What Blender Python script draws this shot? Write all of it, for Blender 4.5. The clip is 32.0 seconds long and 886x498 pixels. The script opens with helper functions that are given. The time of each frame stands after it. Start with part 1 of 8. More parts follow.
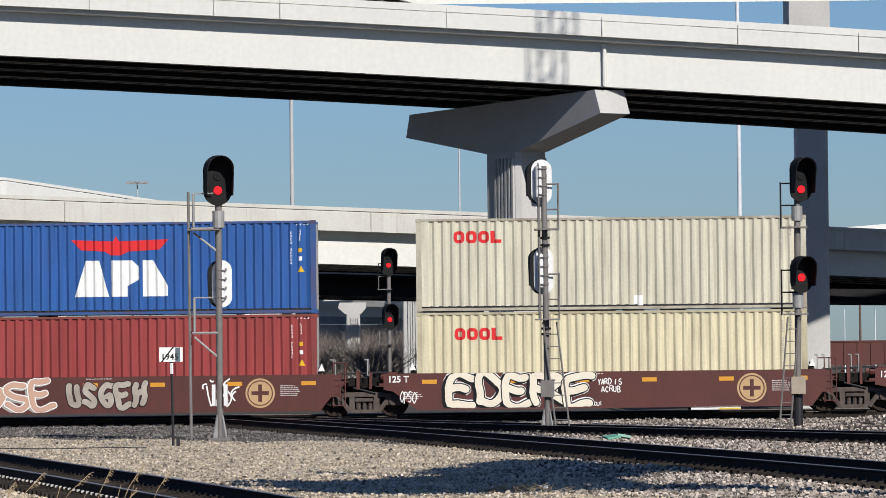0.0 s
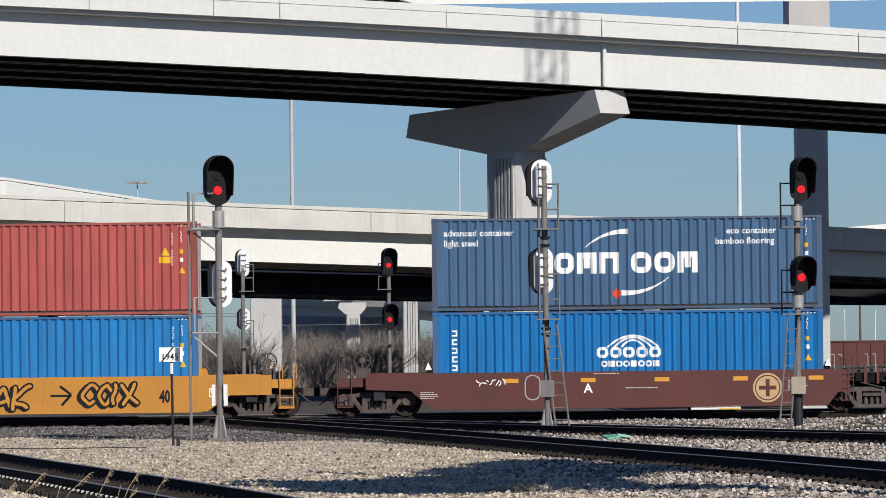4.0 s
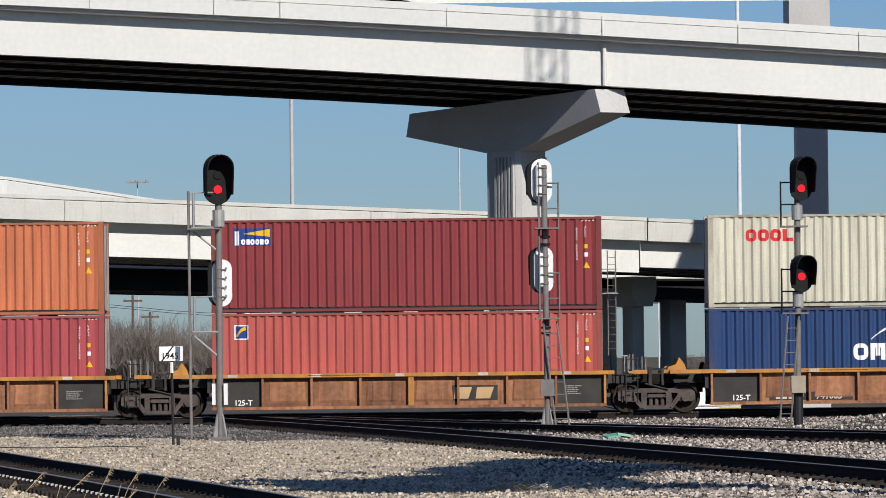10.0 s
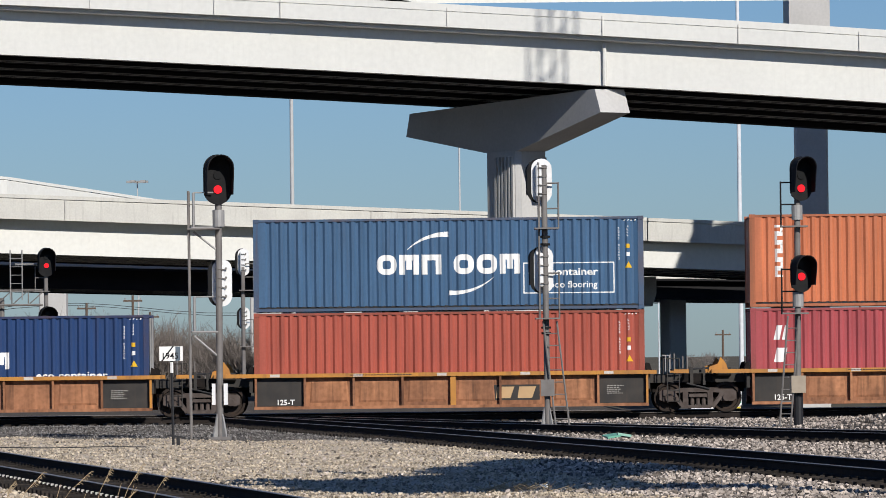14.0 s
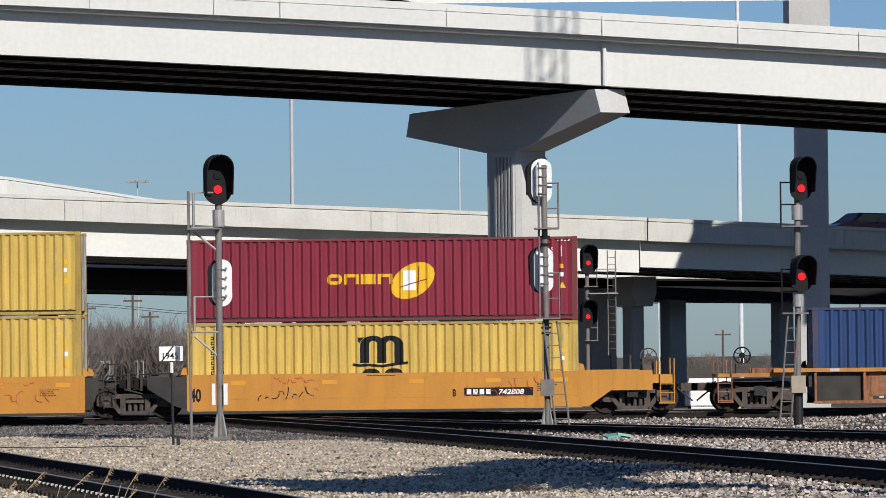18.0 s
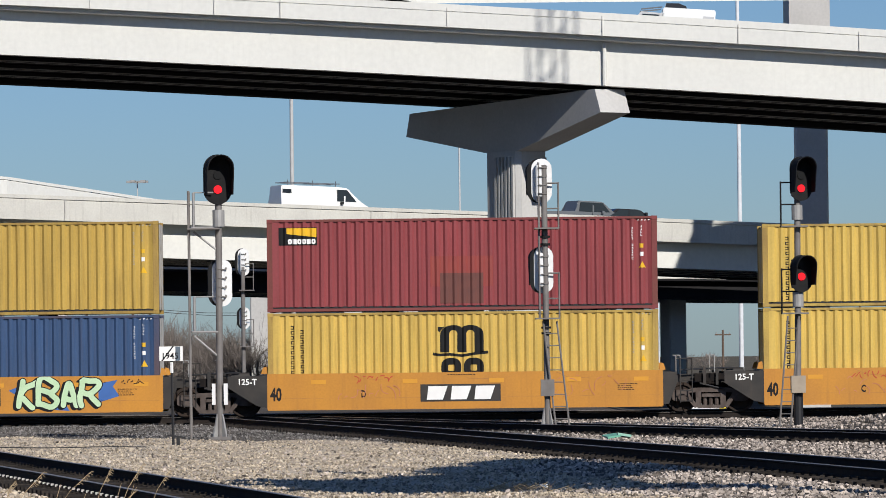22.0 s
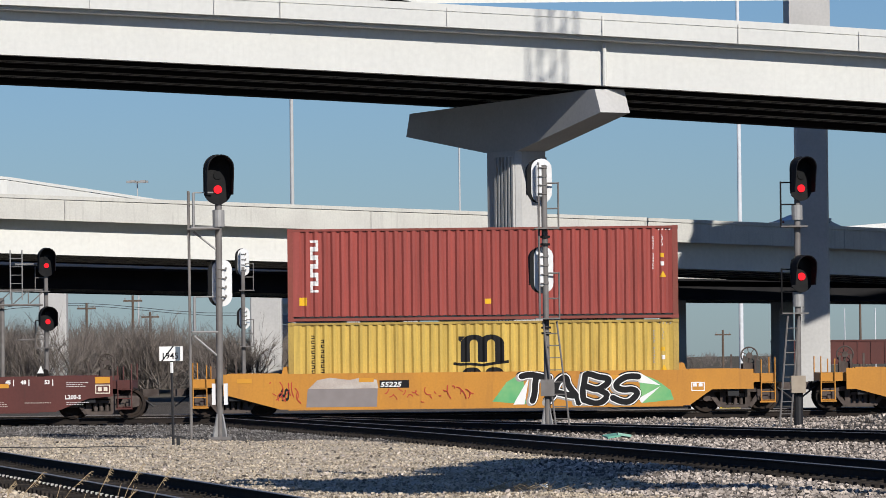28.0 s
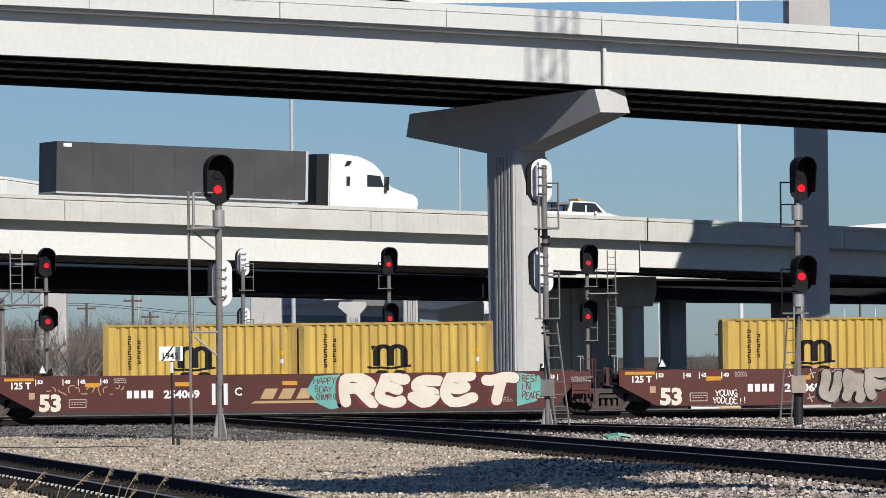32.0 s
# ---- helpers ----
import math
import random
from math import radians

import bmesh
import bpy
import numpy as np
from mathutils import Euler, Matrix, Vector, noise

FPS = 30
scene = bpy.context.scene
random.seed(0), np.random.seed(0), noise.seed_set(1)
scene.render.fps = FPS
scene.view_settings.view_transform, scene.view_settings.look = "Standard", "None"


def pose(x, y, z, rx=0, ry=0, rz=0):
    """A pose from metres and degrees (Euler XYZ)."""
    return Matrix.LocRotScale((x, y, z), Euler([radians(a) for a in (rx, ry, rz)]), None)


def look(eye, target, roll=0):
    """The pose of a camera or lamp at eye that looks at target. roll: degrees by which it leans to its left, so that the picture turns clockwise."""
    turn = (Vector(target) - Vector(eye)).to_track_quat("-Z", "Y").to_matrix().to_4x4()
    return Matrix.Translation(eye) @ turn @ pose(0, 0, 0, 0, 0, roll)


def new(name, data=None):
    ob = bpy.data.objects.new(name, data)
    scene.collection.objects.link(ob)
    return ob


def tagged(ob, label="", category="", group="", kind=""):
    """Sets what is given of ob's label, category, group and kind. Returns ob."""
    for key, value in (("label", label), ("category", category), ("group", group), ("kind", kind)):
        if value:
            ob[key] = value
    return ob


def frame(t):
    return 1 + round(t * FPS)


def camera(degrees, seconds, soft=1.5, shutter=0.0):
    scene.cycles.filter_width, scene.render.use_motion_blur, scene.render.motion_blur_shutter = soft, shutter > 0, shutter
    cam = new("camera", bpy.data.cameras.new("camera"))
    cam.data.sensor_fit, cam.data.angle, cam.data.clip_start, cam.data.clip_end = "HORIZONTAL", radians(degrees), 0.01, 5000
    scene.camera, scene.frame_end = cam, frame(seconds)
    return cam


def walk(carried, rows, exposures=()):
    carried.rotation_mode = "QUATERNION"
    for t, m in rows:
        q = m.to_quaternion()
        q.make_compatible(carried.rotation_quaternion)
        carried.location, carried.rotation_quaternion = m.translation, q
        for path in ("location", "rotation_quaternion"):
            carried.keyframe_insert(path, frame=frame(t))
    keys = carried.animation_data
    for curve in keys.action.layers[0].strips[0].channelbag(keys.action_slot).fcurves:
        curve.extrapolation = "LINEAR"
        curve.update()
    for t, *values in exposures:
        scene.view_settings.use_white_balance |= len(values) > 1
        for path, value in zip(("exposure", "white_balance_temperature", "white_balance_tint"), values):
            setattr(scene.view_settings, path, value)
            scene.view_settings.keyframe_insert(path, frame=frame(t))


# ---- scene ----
cam = camera(10.664, 32.0, soft=0.7)
EYE = (0.0, 0.0, 2.0)
VIEW = look(EYE, (0.0, 100.0, 4.297), roll=-0.6245)
SETTLED = look(EYE, (-0.002, 100.0, 4.278), roll=-0.6245)
walk(cam, [(0.0, VIEW), (6.6, VIEW), (8.8, SETTLED), (32.0, SETTLED)])

# ---- light ----
SUN_AZ, SUN_EL = 26.0, 30.0
sun_from = Vector((math.sin(radians(SUN_AZ)) * math.cos(radians(SUN_EL)), -math.cos(radians(SUN_AZ)) * math.cos(radians(SUN_EL)), math.sin(radians(SUN_EL))))
sun_data = bpy.data.lights.new("sun", "SUN")
sun_data.energy, sun_data.angle, sun_data.color = 4.72, radians(0.53), (1.0, 0.955, 0.895)
sun = new("sun", sun_data)
sun.matrix_world = look(sun_from * 50, (0, 0, 0))
world = bpy.data.worlds.new("sky")
scene.world = world
world.use_nodes = True
wn = world.node_tree.nodes
sky = wn.new("ShaderNodeTexSky")
sky.sky_type, sky.sun_disc, sky.sun_elevation, sky.sun_rotation = "NISHITA", False, radians(SUN_EL), radians(180 - SUN_AZ)
sky.air_density, sky.dust_density, sky.ozone_density = 1.0, 0.25, 3.0
tint = wn.new("ShaderNodeMix")
tint.data_type, tint.blend_type = "RGBA", "MULTIPLY"
tint.inputs["Factor"].default_value, tint.inputs["B"].default_value = 1.0, (0.72, 0.97, 1.42, 1)
world.node_tree.links.new(sky.outputs[0], tint.inputs["A"])
world.node_tree.links.new(tint.outputs["Result"], wn["Background"].inputs[0])
wn["Background"].inputs[1].default_value = 0.052
scene.view_settings.exposure = 0.0


# ---- materials ----
def mat(name, colour, rough=0.6, metal=0.0, colour2=None, scale=3.0, amount=0.5, bump=0.0, bump_scale=40.0, streak=0.0, streak_colour=(0.06, 0.035, 0.02), vary=0.0, stretch=(1, 1, 1), fine=0.0, detail=5.0, island=0.0, spec=0.3, fade=0.0):
    """A surface with two scales of variation, optional vertical streaks, relief and piece-to-piece variation."""
    m = bpy.data.materials.new(name)
    m.use_nodes = True
    nt = m.node_tree
    n, l = nt.nodes, nt.links
    b = n["Principled BSDF"]
    b.inputs["Roughness"].default_value, b.inputs["Metallic"].default_value = rough, metal
    b.inputs["Specular IOR Level"].default_value = spec
    tc = n.new("ShaderNodeTexCoord")
    mp = n.new("ShaderNodeMapping")
    mp.inputs["Scale"].default_value = stretch
    info = n.new("ShaderNodeObjectInfo")
    l.new(tc.outputs["Object"], mp.inputs["Vector"])
    shift = n.new("ShaderNodeVectorMath")
    shift.operation = "MULTIPLY"
    shift.inputs[1].default_value = (17.0, 31.0, 23.0)
    l.new(info.outputs["Random"], shift.inputs[0])
    l.new(shift.outputs[0], mp.inputs["Location"])
    n1 = n.new("ShaderNodeTexNoise")
    n1.inputs["Scale"].default_value, n1.inputs["Detail"].default_value = scale, detail
    l.new(mp.outputs[0], n1.inputs["Vector"])
    mix = n.new("ShaderNodeMix")
    mix.data_type = "RGBA"
    c2 = colour2 or tuple(c * 0.75 for c in colour)
    mix.inputs["A"].default_value, mix.inputs["B"].default_value = (*colour, 1), (*c2, 1)
    ramp = n.new("ShaderNodeMapRange")
    ramp.inputs["From Min"].default_value, ramp.inputs["From Max"].default_value = 0.35, 0.72
    ramp.inputs["To Max"].default_value = amount
    l.new(n1.outputs["Fac"], ramp.inputs["Value"])
    l.new(ramp.outputs[0], mix.inputs["Factor"])
    out = mix.outputs["Result"]
    if fine:
        n3 = n.new("ShaderNodeTexNoise")
        n3.inputs["Scale"].default_value, n3.inputs["Detail"].default_value = scale * 14, 3
        l.new(tc.outputs["Object"], n3.inputs["Vector"])
        r3 = n.new("ShaderNodeMapRange")
        r3.inputs["From Min"].default_value, r3.inputs["From Max"].default_value = 0.3, 0.7
        r3.inputs["To Min"].default_value, r3.inputs["To Max"].default_value = 1 - fine, 1 + fine
        l.new(n3.outputs["Fac"], r3.inputs["Value"])
        mul = n.new("ShaderNodeVectorMath")
        mul.operation = "MULTIPLY"
        l.new(out, mul.inputs[0])
        l.new(r3.outputs[0], mul.inputs[1])
        out = mul.outputs[0]
    if fade:
        mf = n.new("ShaderNodeMapping")
        mf.inputs["Scale"].default_value = (6.0, 6.0, 0.3)
        l.new(tc.outputs["Object"], mf.inputs["Vector"])
        l.new(shift.outputs[0], mf.inputs["Location"])
        nf = n.new("ShaderNodeTexNoise")
        nf.inputs["Scale"].default_value, nf.inputs["Detail"].default_value = 1.0, 6
        l.new(mf.outputs[0], nf.inputs["Vector"])
        rf = n.new("ShaderNodeMapRange")
        rf.inputs["From Min"].default_value, rf.inputs["From Max"].default_value = 0.3, 0.7
        rf.inputs["To Min"].default_value, rf.inputs["To Max"].default_value = 1 - fade, 1 + fade
        l.new(nf.outputs["Fac"], rf.inputs["Value"])
        mulf = n.new("ShaderNodeVectorMath")
        mulf.operation = "MULTIPLY"
        l.new(out, mulf.inputs[0])
        l.new(rf.outputs[0], mulf.inputs[1])
        out = mulf.outputs[0]
    if streak:
        ms = n.new("ShaderNodeMapping")
        ms.inputs["Scale"].default_value = (5.0, 5.0, 0.35)
        l.new(tc.outputs["Object"], ms.inputs["Vector"])
        l.new(shift.outputs[0], ms.inputs["Location"])
        n4 = n.new("ShaderNodeTexNoise")
        n4.inputs["Scale"].default_value, n4.inputs["Detail"].default_value = 1.3, 7
        l.new(ms.outputs[0], n4.inputs["Vector"])
        r4 = n.new("ShaderNodeMapRange")
        r4.inputs["From Min"].default_value, r4.inputs["From Max"].default_value = 0.56, 0.78
        r4.inputs["To Max"].default_value = streak
        l.new(n4.outputs["Fac"], r4.inputs["Value"])
        m4 = n.new("ShaderNodeMix")
        m4.data_type = "RGBA"
        m4.inputs["B"].default_value = (*streak_colour, 1)
        l.new(r4.outputs[0], m4.inputs["Factor"])
        l.new(out, m4.inputs["A"])
        out = m4.outputs["Result"]
    if vary:
        hsv = n.new("ShaderNodeHueSaturation")
        r5 = n.new("ShaderNodeMapRange")
        r5.inputs["To Min"].default_value, r5.inputs["To Max"].default_value = 1 - vary, 1 + vary
        l.new(info.outputs["Random"], r5.inputs["Value"])
        l.new(r5.outputs[0], hsv.inputs["Value"])
        l.new(out, hsv.inputs["Color"])
        out = hsv.outputs[0]
    if island:
        geo = n.new("ShaderNodeNewGeometry")
        hs = n.new("ShaderNodeHueSaturation")
        r6 = n.new("ShaderNodeMapRange")
        r6.inputs["To Min"].default_value, r6.inputs["To Max"].default_value = 1 - island, 1 + island
        l.new(geo.outputs["Random Per Island"], r6.inputs["Value"])
        l.new(r6.outputs[0], hs.inputs["Value"])
        l.new(out, hs.inputs["Color"])
        out = hs.outputs[0]
    l.new(out, b.inputs["Base Color"])
    if bump:
        n2 = n.new("ShaderNodeTexNoise")
        n2.inputs["Scale"].default_value, n2.inputs["Detail"].default_value = bump_scale, 4
        l.new(mp.outputs[0], n2.inputs["Vector"])
        bp = n.new("ShaderNodeBump")
        bp.inputs["Strength"].default_value, bp.inputs["Distance"].default_value = bump, 0.02
        l.new(n2.outputs["Fac"], bp.inputs["Height"])
        l.new(bp.outputs[0], b.inputs["Normal"])
    return m


def glow(name, colour, strength):
    m = bpy.data.materials.new(name)
    m.use_nodes = True
    b = m.node_tree.nodes["Principled BSDF"]
    b.inputs["Base Color"].default_value = (*(c * 0.25 for c in colour), 1)
    b.inputs["Specular IOR Level"].default_value = 0.1
    b.inputs["Emission Color"].default_value = (*colour, 1)
    b.inputs["Emission Strength"].default_value = strength
    return m


WORN = {}


def paint(name, c, rust=0.35, rough=0.45, amount=0.45):
    c = tuple(v * 0.97 for v in c)
    WORN[name] = mat(name + "_worn", tuple(v * 0.8 for v in c), 0.6, 0, (0.11, 0.055, 0.03), 1.6, 0.55, 0.08, 30, 0.55, (0.10, 0.05, 0.028), 0.1, (1, 1, 0.4), 0.1)
    return mat(name, c, rough, 0.0, tuple(v * 0.72 + 0.012 for v in c), 1.1, amount, 0.05, 30, rust, (0.09, 0.045, 0.025), 0.0, (1, 1, 0.5), 0.05, spec=0.3, fade=0.16)


CONCRETE = mat("concrete", (0.67, 0.665, 0.62), 0.85, 0, (0.61, 0.605, 0.57), 0.3, 0.6, 0.08, 25, 0.10, (0.40, 0.38, 0.35), 0.03, (1, 1, 1), 0.04)
CONCRETE_WEATHERED = mat("concrete_weathered", (0.56, 0.55, 0.50), 0.9, 0, (0.47, 0.455, 0.42), 0.8, 0.7, 0.15, 25, 0.30, (0.20, 0.185, 0.165), 0.04, (1, 1, 1), 0.06)
CONCRETE_GREY = mat("concrete_column", (0.50, 0.49, 0.47), 0.88, 0, (0.41, 0.40, 0.385), 0.5, 0.6, 0.15, 20, 0.15, (0.33, 0.32, 0.30), 0.02, (1, 1, 1), 0.05)
STEEL_RAIL = mat("rail_steel", (0.022, 0.019, 0.018), 0.8, 0.0, (0.04, 0.03, 0.024), 4, 0.6, 0.1, 30, spec=0.05)
RAIL_SHINE = mat("rail_head_steel", (0.36, 0.33, 0.30), 0.5, 0.6, (0.22, 0.19, 0.17), 6, 0.7)
TIE = mat("creosoted_tie", (0.030, 0.026, 0.023), 0.95, 0, (0.065, 0.055, 0.047), 3, 0.7, 0.4, 30, 0, vary=0.25, stretch=(1, 6, 6), spec=0.02)
BALLAST = mat("ballast", (0.085, 0.077, 0.069), 0.95, 0, (0.16, 0.14, 0.118), 0.16, 0.85, 0.9, 18, fine=0.55, detail=9, spec=0.02)
BED = mat("dark_track_bed", (0.075, 0.066, 0.058), 0.95, 0, (0.13, 0.115, 0.10), 1.5, 0.8, 0.7, 22, fine=0.5, detail=8, spec=0.02)
DIRT = mat("tan_dirt", (0.54, 0.46, 0.36), 0.95, 0, (0.40, 0.335, 0.26), 0.5, 0.8, 0.6, 22, fine=0.35, detail=8, spec=0.02)
SOIL = mat("winter_field", (0.135, 0.122, 0.10), 0.95, 0, (0.085, 0.08, 0.066), 0.05, 0.8, 0.3, 3, fine=0.2, spec=0.0)
STONE = mat("ballast_stone", (0.44, 0.375, 0.32), 0.9, 0, (0.15, 0.13, 0.112), 0.9, 1.0, island=0.85, spec=0.05)
STONE_GREY = mat("grey_ballast_stone", (0.20, 0.186, 0.172), 0.9, 0, (0.095, 0.089, 0.083), 0.7, 1.0, island=0.8, spec=0.05)
# near-black: the shade under the bridges is put into this colour
BRIDGE_SHADE = mat("bridge_shade", (0.020, 0.020, 0.022), 0.85, 0, (0.034, 0.032, 0.032), 0.8, 0.6, spec=0.05)
LEAF = mat("evergreen_leaf", (0.055, 0.075, 0.03), 0.7, 0, (0.035, 0.05, 0.02), 2, 0.6, island=0.4)
TWIG = mat("bare_twig", (0.20, 0.172, 0.15), 0.9, 0, (0.12, 0.10, 0.087), 0.6, 0.8, island=0.35)
BARK = mat("bark", (0.11, 0.09, 0.07), 0.95, 0, (0.06, 0.05, 0.04), 4, 0.7, 0.4, 20)
STRAW = mat("dry_grass", (0.36, 0.27, 0.16), 0.9, 0, (0.30, 0.22, 0.13), 3, 0.6, island=0.3)
POLE_WOOD = mat("pole_wood", (0.13, 0.095, 0.07), 0.95, 0, (0.08, 0.06, 0.05), 3, 0.6)
JOINT = mat("joint_filler", (0.42, 0.41, 0.39), 0.9)
# near-black wheels and inner steel: deep shade under the cars put into colour
WHEEL = mat("wheel_steel", (0.030, 0.025, 0.022), 0.75, 0.1, (0.065, 0.042, 0.03), 6, 0.6, spec=0.1)
SHADE_BLACK = mat("shade_black_steel", (0.012, 0.011, 0.011), 0.85, 0, (0.028, 0.022, 0.019), 4, 0.7, 0.1, 30, spec=0.05)
TRUCK = mat("truck_casting", (0.105, 0.085, 0.075), 0.85, 0.0, (0.055, 0.042, 0.036), 5, 0.8, 0.2, 30, vary=0.15, spec=0.1)
BLACK = mat("black_paint", (0.018, 0.018, 0.02), 0.5, 0, (0.035, 0.033, 0.03), 3, 0.5)
SIGNAL_BLACK = mat("signal_black", (0.012, 0.012, 0.013), 0.8, 0, (0.022, 0.022, 0.022), 4, 0.6, spec=0.12)
GALV = mat("galvanised", (0.33, 0.325, 0.315), 0.6, 0.2, (0.21, 0.20, 0.19), 4, 0.6, 0.05, 40, 0.3, (0.15, 0.12, 0.10))
GALV_DARK = mat("weathered_mast", (0.19, 0.178, 0.168), 0.65, 0.1, (0.115, 0.10, 0.09), 3, 0.7, 0.05, 40, 0.4, (0.10, 0.07, 0.05))
POLE_STEEL = mat("pale_pole_steel", (0.50, 0.50, 0.49), 0.55, 0.1, (0.40, 0.40, 0.39), 2, 0.5)
SIGNAL_WHITE = mat("signal_back_white", (0.72, 0.72, 0.71), 0.5, 0, (0.55, 0.55, 0.54), 5, 0.5)
RED_LAMP = glow("red_lamp", (1.0, 0.012, 0.022), 1.15)
LENS_DARK = mat("lens_dark", (0.008, 0.008, 0.008), 0.35, spec=0.15)

BROWN = mat("car_brown", (0.105, 0.032, 0.026), 0.55, 0, (0.07, 0.026, 0.022), 0.9, 0.7, 0.05, 30, 0.35, (0.045, 0.028, 0.022), 0.08, (1, 1, 0.6), 0.06)
RUSTY = mat("car_rust", (0.36, 0.165, 0.085), 0.8, 0, (0.155, 0.075, 0.046), 0.55, 1.0, 0.1, 30, 0.85, (0.06, 0.036, 0.027), 0.12, (1, 1, 0.7), 0.16, spec=0.1, fade=0.22)
ORANGE = mat("car_orange", (0.53, 0.235, 0.034), 0.5, 0, (0.40, 0.175, 0.036), 1.1, 0.6, 0.05, 30, 0.35, (0.24, 0.11, 0.035), 0.06, (1, 1, 0.6), 0.05)
RAIL_ORANGE = mat("rail_orange", (0.50, 0.22, 0.04), 0.6, 0, (0.24, 0.115, 0.045), 2.0, 0.7, 0.05, 30, 0.5, (0.12, 0.06, 0.035))
END_BLACK = mat("car_end_black", (0.028, 0.026, 0.024), 0.65, 0, (0.06, 0.05, 0.042), 2, 0.6, 0.05, 30, 0.3, (0.08, 0.05, 0.035))

STENCIL = mat("dull_stencil", (0.55, 0.53, 0.50), 0.6, 0, (0.4, 0.38, 0.36), 3, 0.5)
WHITE_P = mat("white_paint", (0.80, 0.79, 0.76), 0.5, 0, (0.62, 0.61, 0.58), 3, 0.4)
RED_P = mat("red_paint", (0.62, 0.025, 0.03), 0.5, 0, (0.5, 0.03, 0.03), 3, 0.4)
BLACK_P = mat("black_lettering", (0.013, 0.013, 0.014), 0.6, 0, (0.024, 0.024, 0.024), 3, 0.4, spec=0.12)
YELLOW_P = mat("yellow_marking", (0.72, 0.42, 0.02), 0.5, 0, (0.6, 0.34, 0.03), 3, 0.4)
ORANGE_P = mat("orange_marking", (0.62, 0.29, 0.03), 0.5, 0, (0.5, 0.22, 0.03), 3, 0.4)
TAN_P = mat("tan_lettering", (0.50, 0.33, 0.17), 0.6, 0, (0.38, 0.24, 0.12), 3, 0.5)
GREY_P = mat("grey_lettering", (0.34, 0.32, 0.29), 0.6, 0, (0.26, 0.24, 0.22), 3, 0.5)


# ---- mesh helpers ----
def part(name, bm, material, parent=None, label="", smooth=False):
    me = bpy.data.meshes.new(name)
    bmesh.ops.recalc_face_normals(bm, faces=bm.faces)
    bm.to_mesh(me)
    bm.free()
    me.materials.append(material)
    if smooth:
        me.polygons.foreach_set("use_smooth", [True] * len(me.polygons))
    ob = new(name, me)
    if parent is not None:
        ob.parent = parent
    if label:
        ob["label"] = label
    return ob


def shared(name, me, parent, m=None):
    ob = new(name, me)
    ob.parent = parent
    if m is not None:
        ob.matrix_basis = m
    return ob


def thing(name, at, label, category, group="", kind=""):
    ob = new(name)
    ob.empty_display_size = 0.2
    ob.matrix_basis = at if isinstance(at, Matrix) else pose(*at)
    return tagged(ob, label, category, group, kind)


def box(bm, x0, x1, y0, y1, z0, z1, m=None):
    vs = [bm.verts.new(v) for v in ((x0, y0, z0), (x1, y0, z0), (x1, y1, z0), (x0, y1, z0), (x0, y0, z1), (x1, y0, z1), (x1, y1, z1), (x0, y1, z1))]
    if m is not None:
        for v in vs:
            v.co = m @ v.co
    for f in ((0, 3, 2, 1), (4, 5, 6, 7), (0, 1, 5, 4), (1, 2, 6, 5), (2, 3, 7, 6), (3, 0, 4, 7)):
        bm.faces.new([vs[i] for i in f])
    return bm


def a_box(*a, m=None):
    return box(bmesh.new(), *a, m=m)


def prism(bm, poly, y0, y1, m=None):
    """A plate with the outline poly in x and z, from y0 to y1."""
    a = [bm.verts.new((x, y0, z)) for x, z in poly]
    b = [bm.verts.new((x, y1, z)) for x, z in poly]
    if m is not None:
        for v in a + b:
            v.co = m @ v.co
    bm.faces.new(a)
    bm.faces.new(b[::-1])
    for i in range(len(a)):
        j = (i + 1) % len(a)
        bm.faces.new((a[j], a[i], b[i], b[j]))
    return bm


def rod(bm, p, q, r, n=8, r2=None):
    """A round bar from p to q."""
    p, q = Vector(p), Vector(q)
    d = (q - p)
    t = d.to_track_quat("Z", "Y").to_matrix()
    r2 = r if r2 is None else r2
    a, b = [], []
    for i in range(n):
        c = Vector((math.cos(2 * math.pi * i / n), math.sin(2 * math.pi * i / n), 0))
        a.append(bm.verts.new(p + t @ (c * r)))
        b.append(bm.verts.new(q + t @ (c * r2)))
    bm.faces.new(a[::-1])
    bm.faces.new(b)
    for i in range(n):
        j = (i + 1) % n
        bm.faces.new((a[i], a[j], b[j], b[i]))
    return bm


def sweep(name, section, stations, material, parent=None, label="", closed=True):
    """A section (offset across, offset up) carried along stations (x, y, z, across x, across y, fall)."""
    bm = bmesh.new()
    rings = []
    for x, y, z, ax, ay, fall in stations:
        rings.append([bm.verts.new((x + ax * u, y + ay * u, z + v + fall * u)) for u, v in section])
    k = len(section)
    for a, b in zip(rings, rings[1:]):
        for i in range(k):
            j = (i + 1) % k
            bm.faces.new((a[i], a[j], b[j], b[i]))
    bm.faces.new(rings[0][::-1])
    bm.faces.new(rings[-1])
    return part(name, bm, material, parent, label)


def pill(w, h, n=10):
    r = w / 2
    return [(r * math.cos(math.pi * i / n), h / 2 - r + r * math.sin(math.pi * i / n)) for i in range(n + 1)] + [(-r * math.cos(math.pi * i / n), -h / 2 + r - r * math.sin(math.pi * i / n)) for i in range(n + 1)]


def disc(r, n=16, cx=0.0, cz=0.0):
    return [(cx + r * math.cos(2 * math.pi * i / n), cz + r * math.sin(2 * math.pi * i / n)) for i in range(n)]


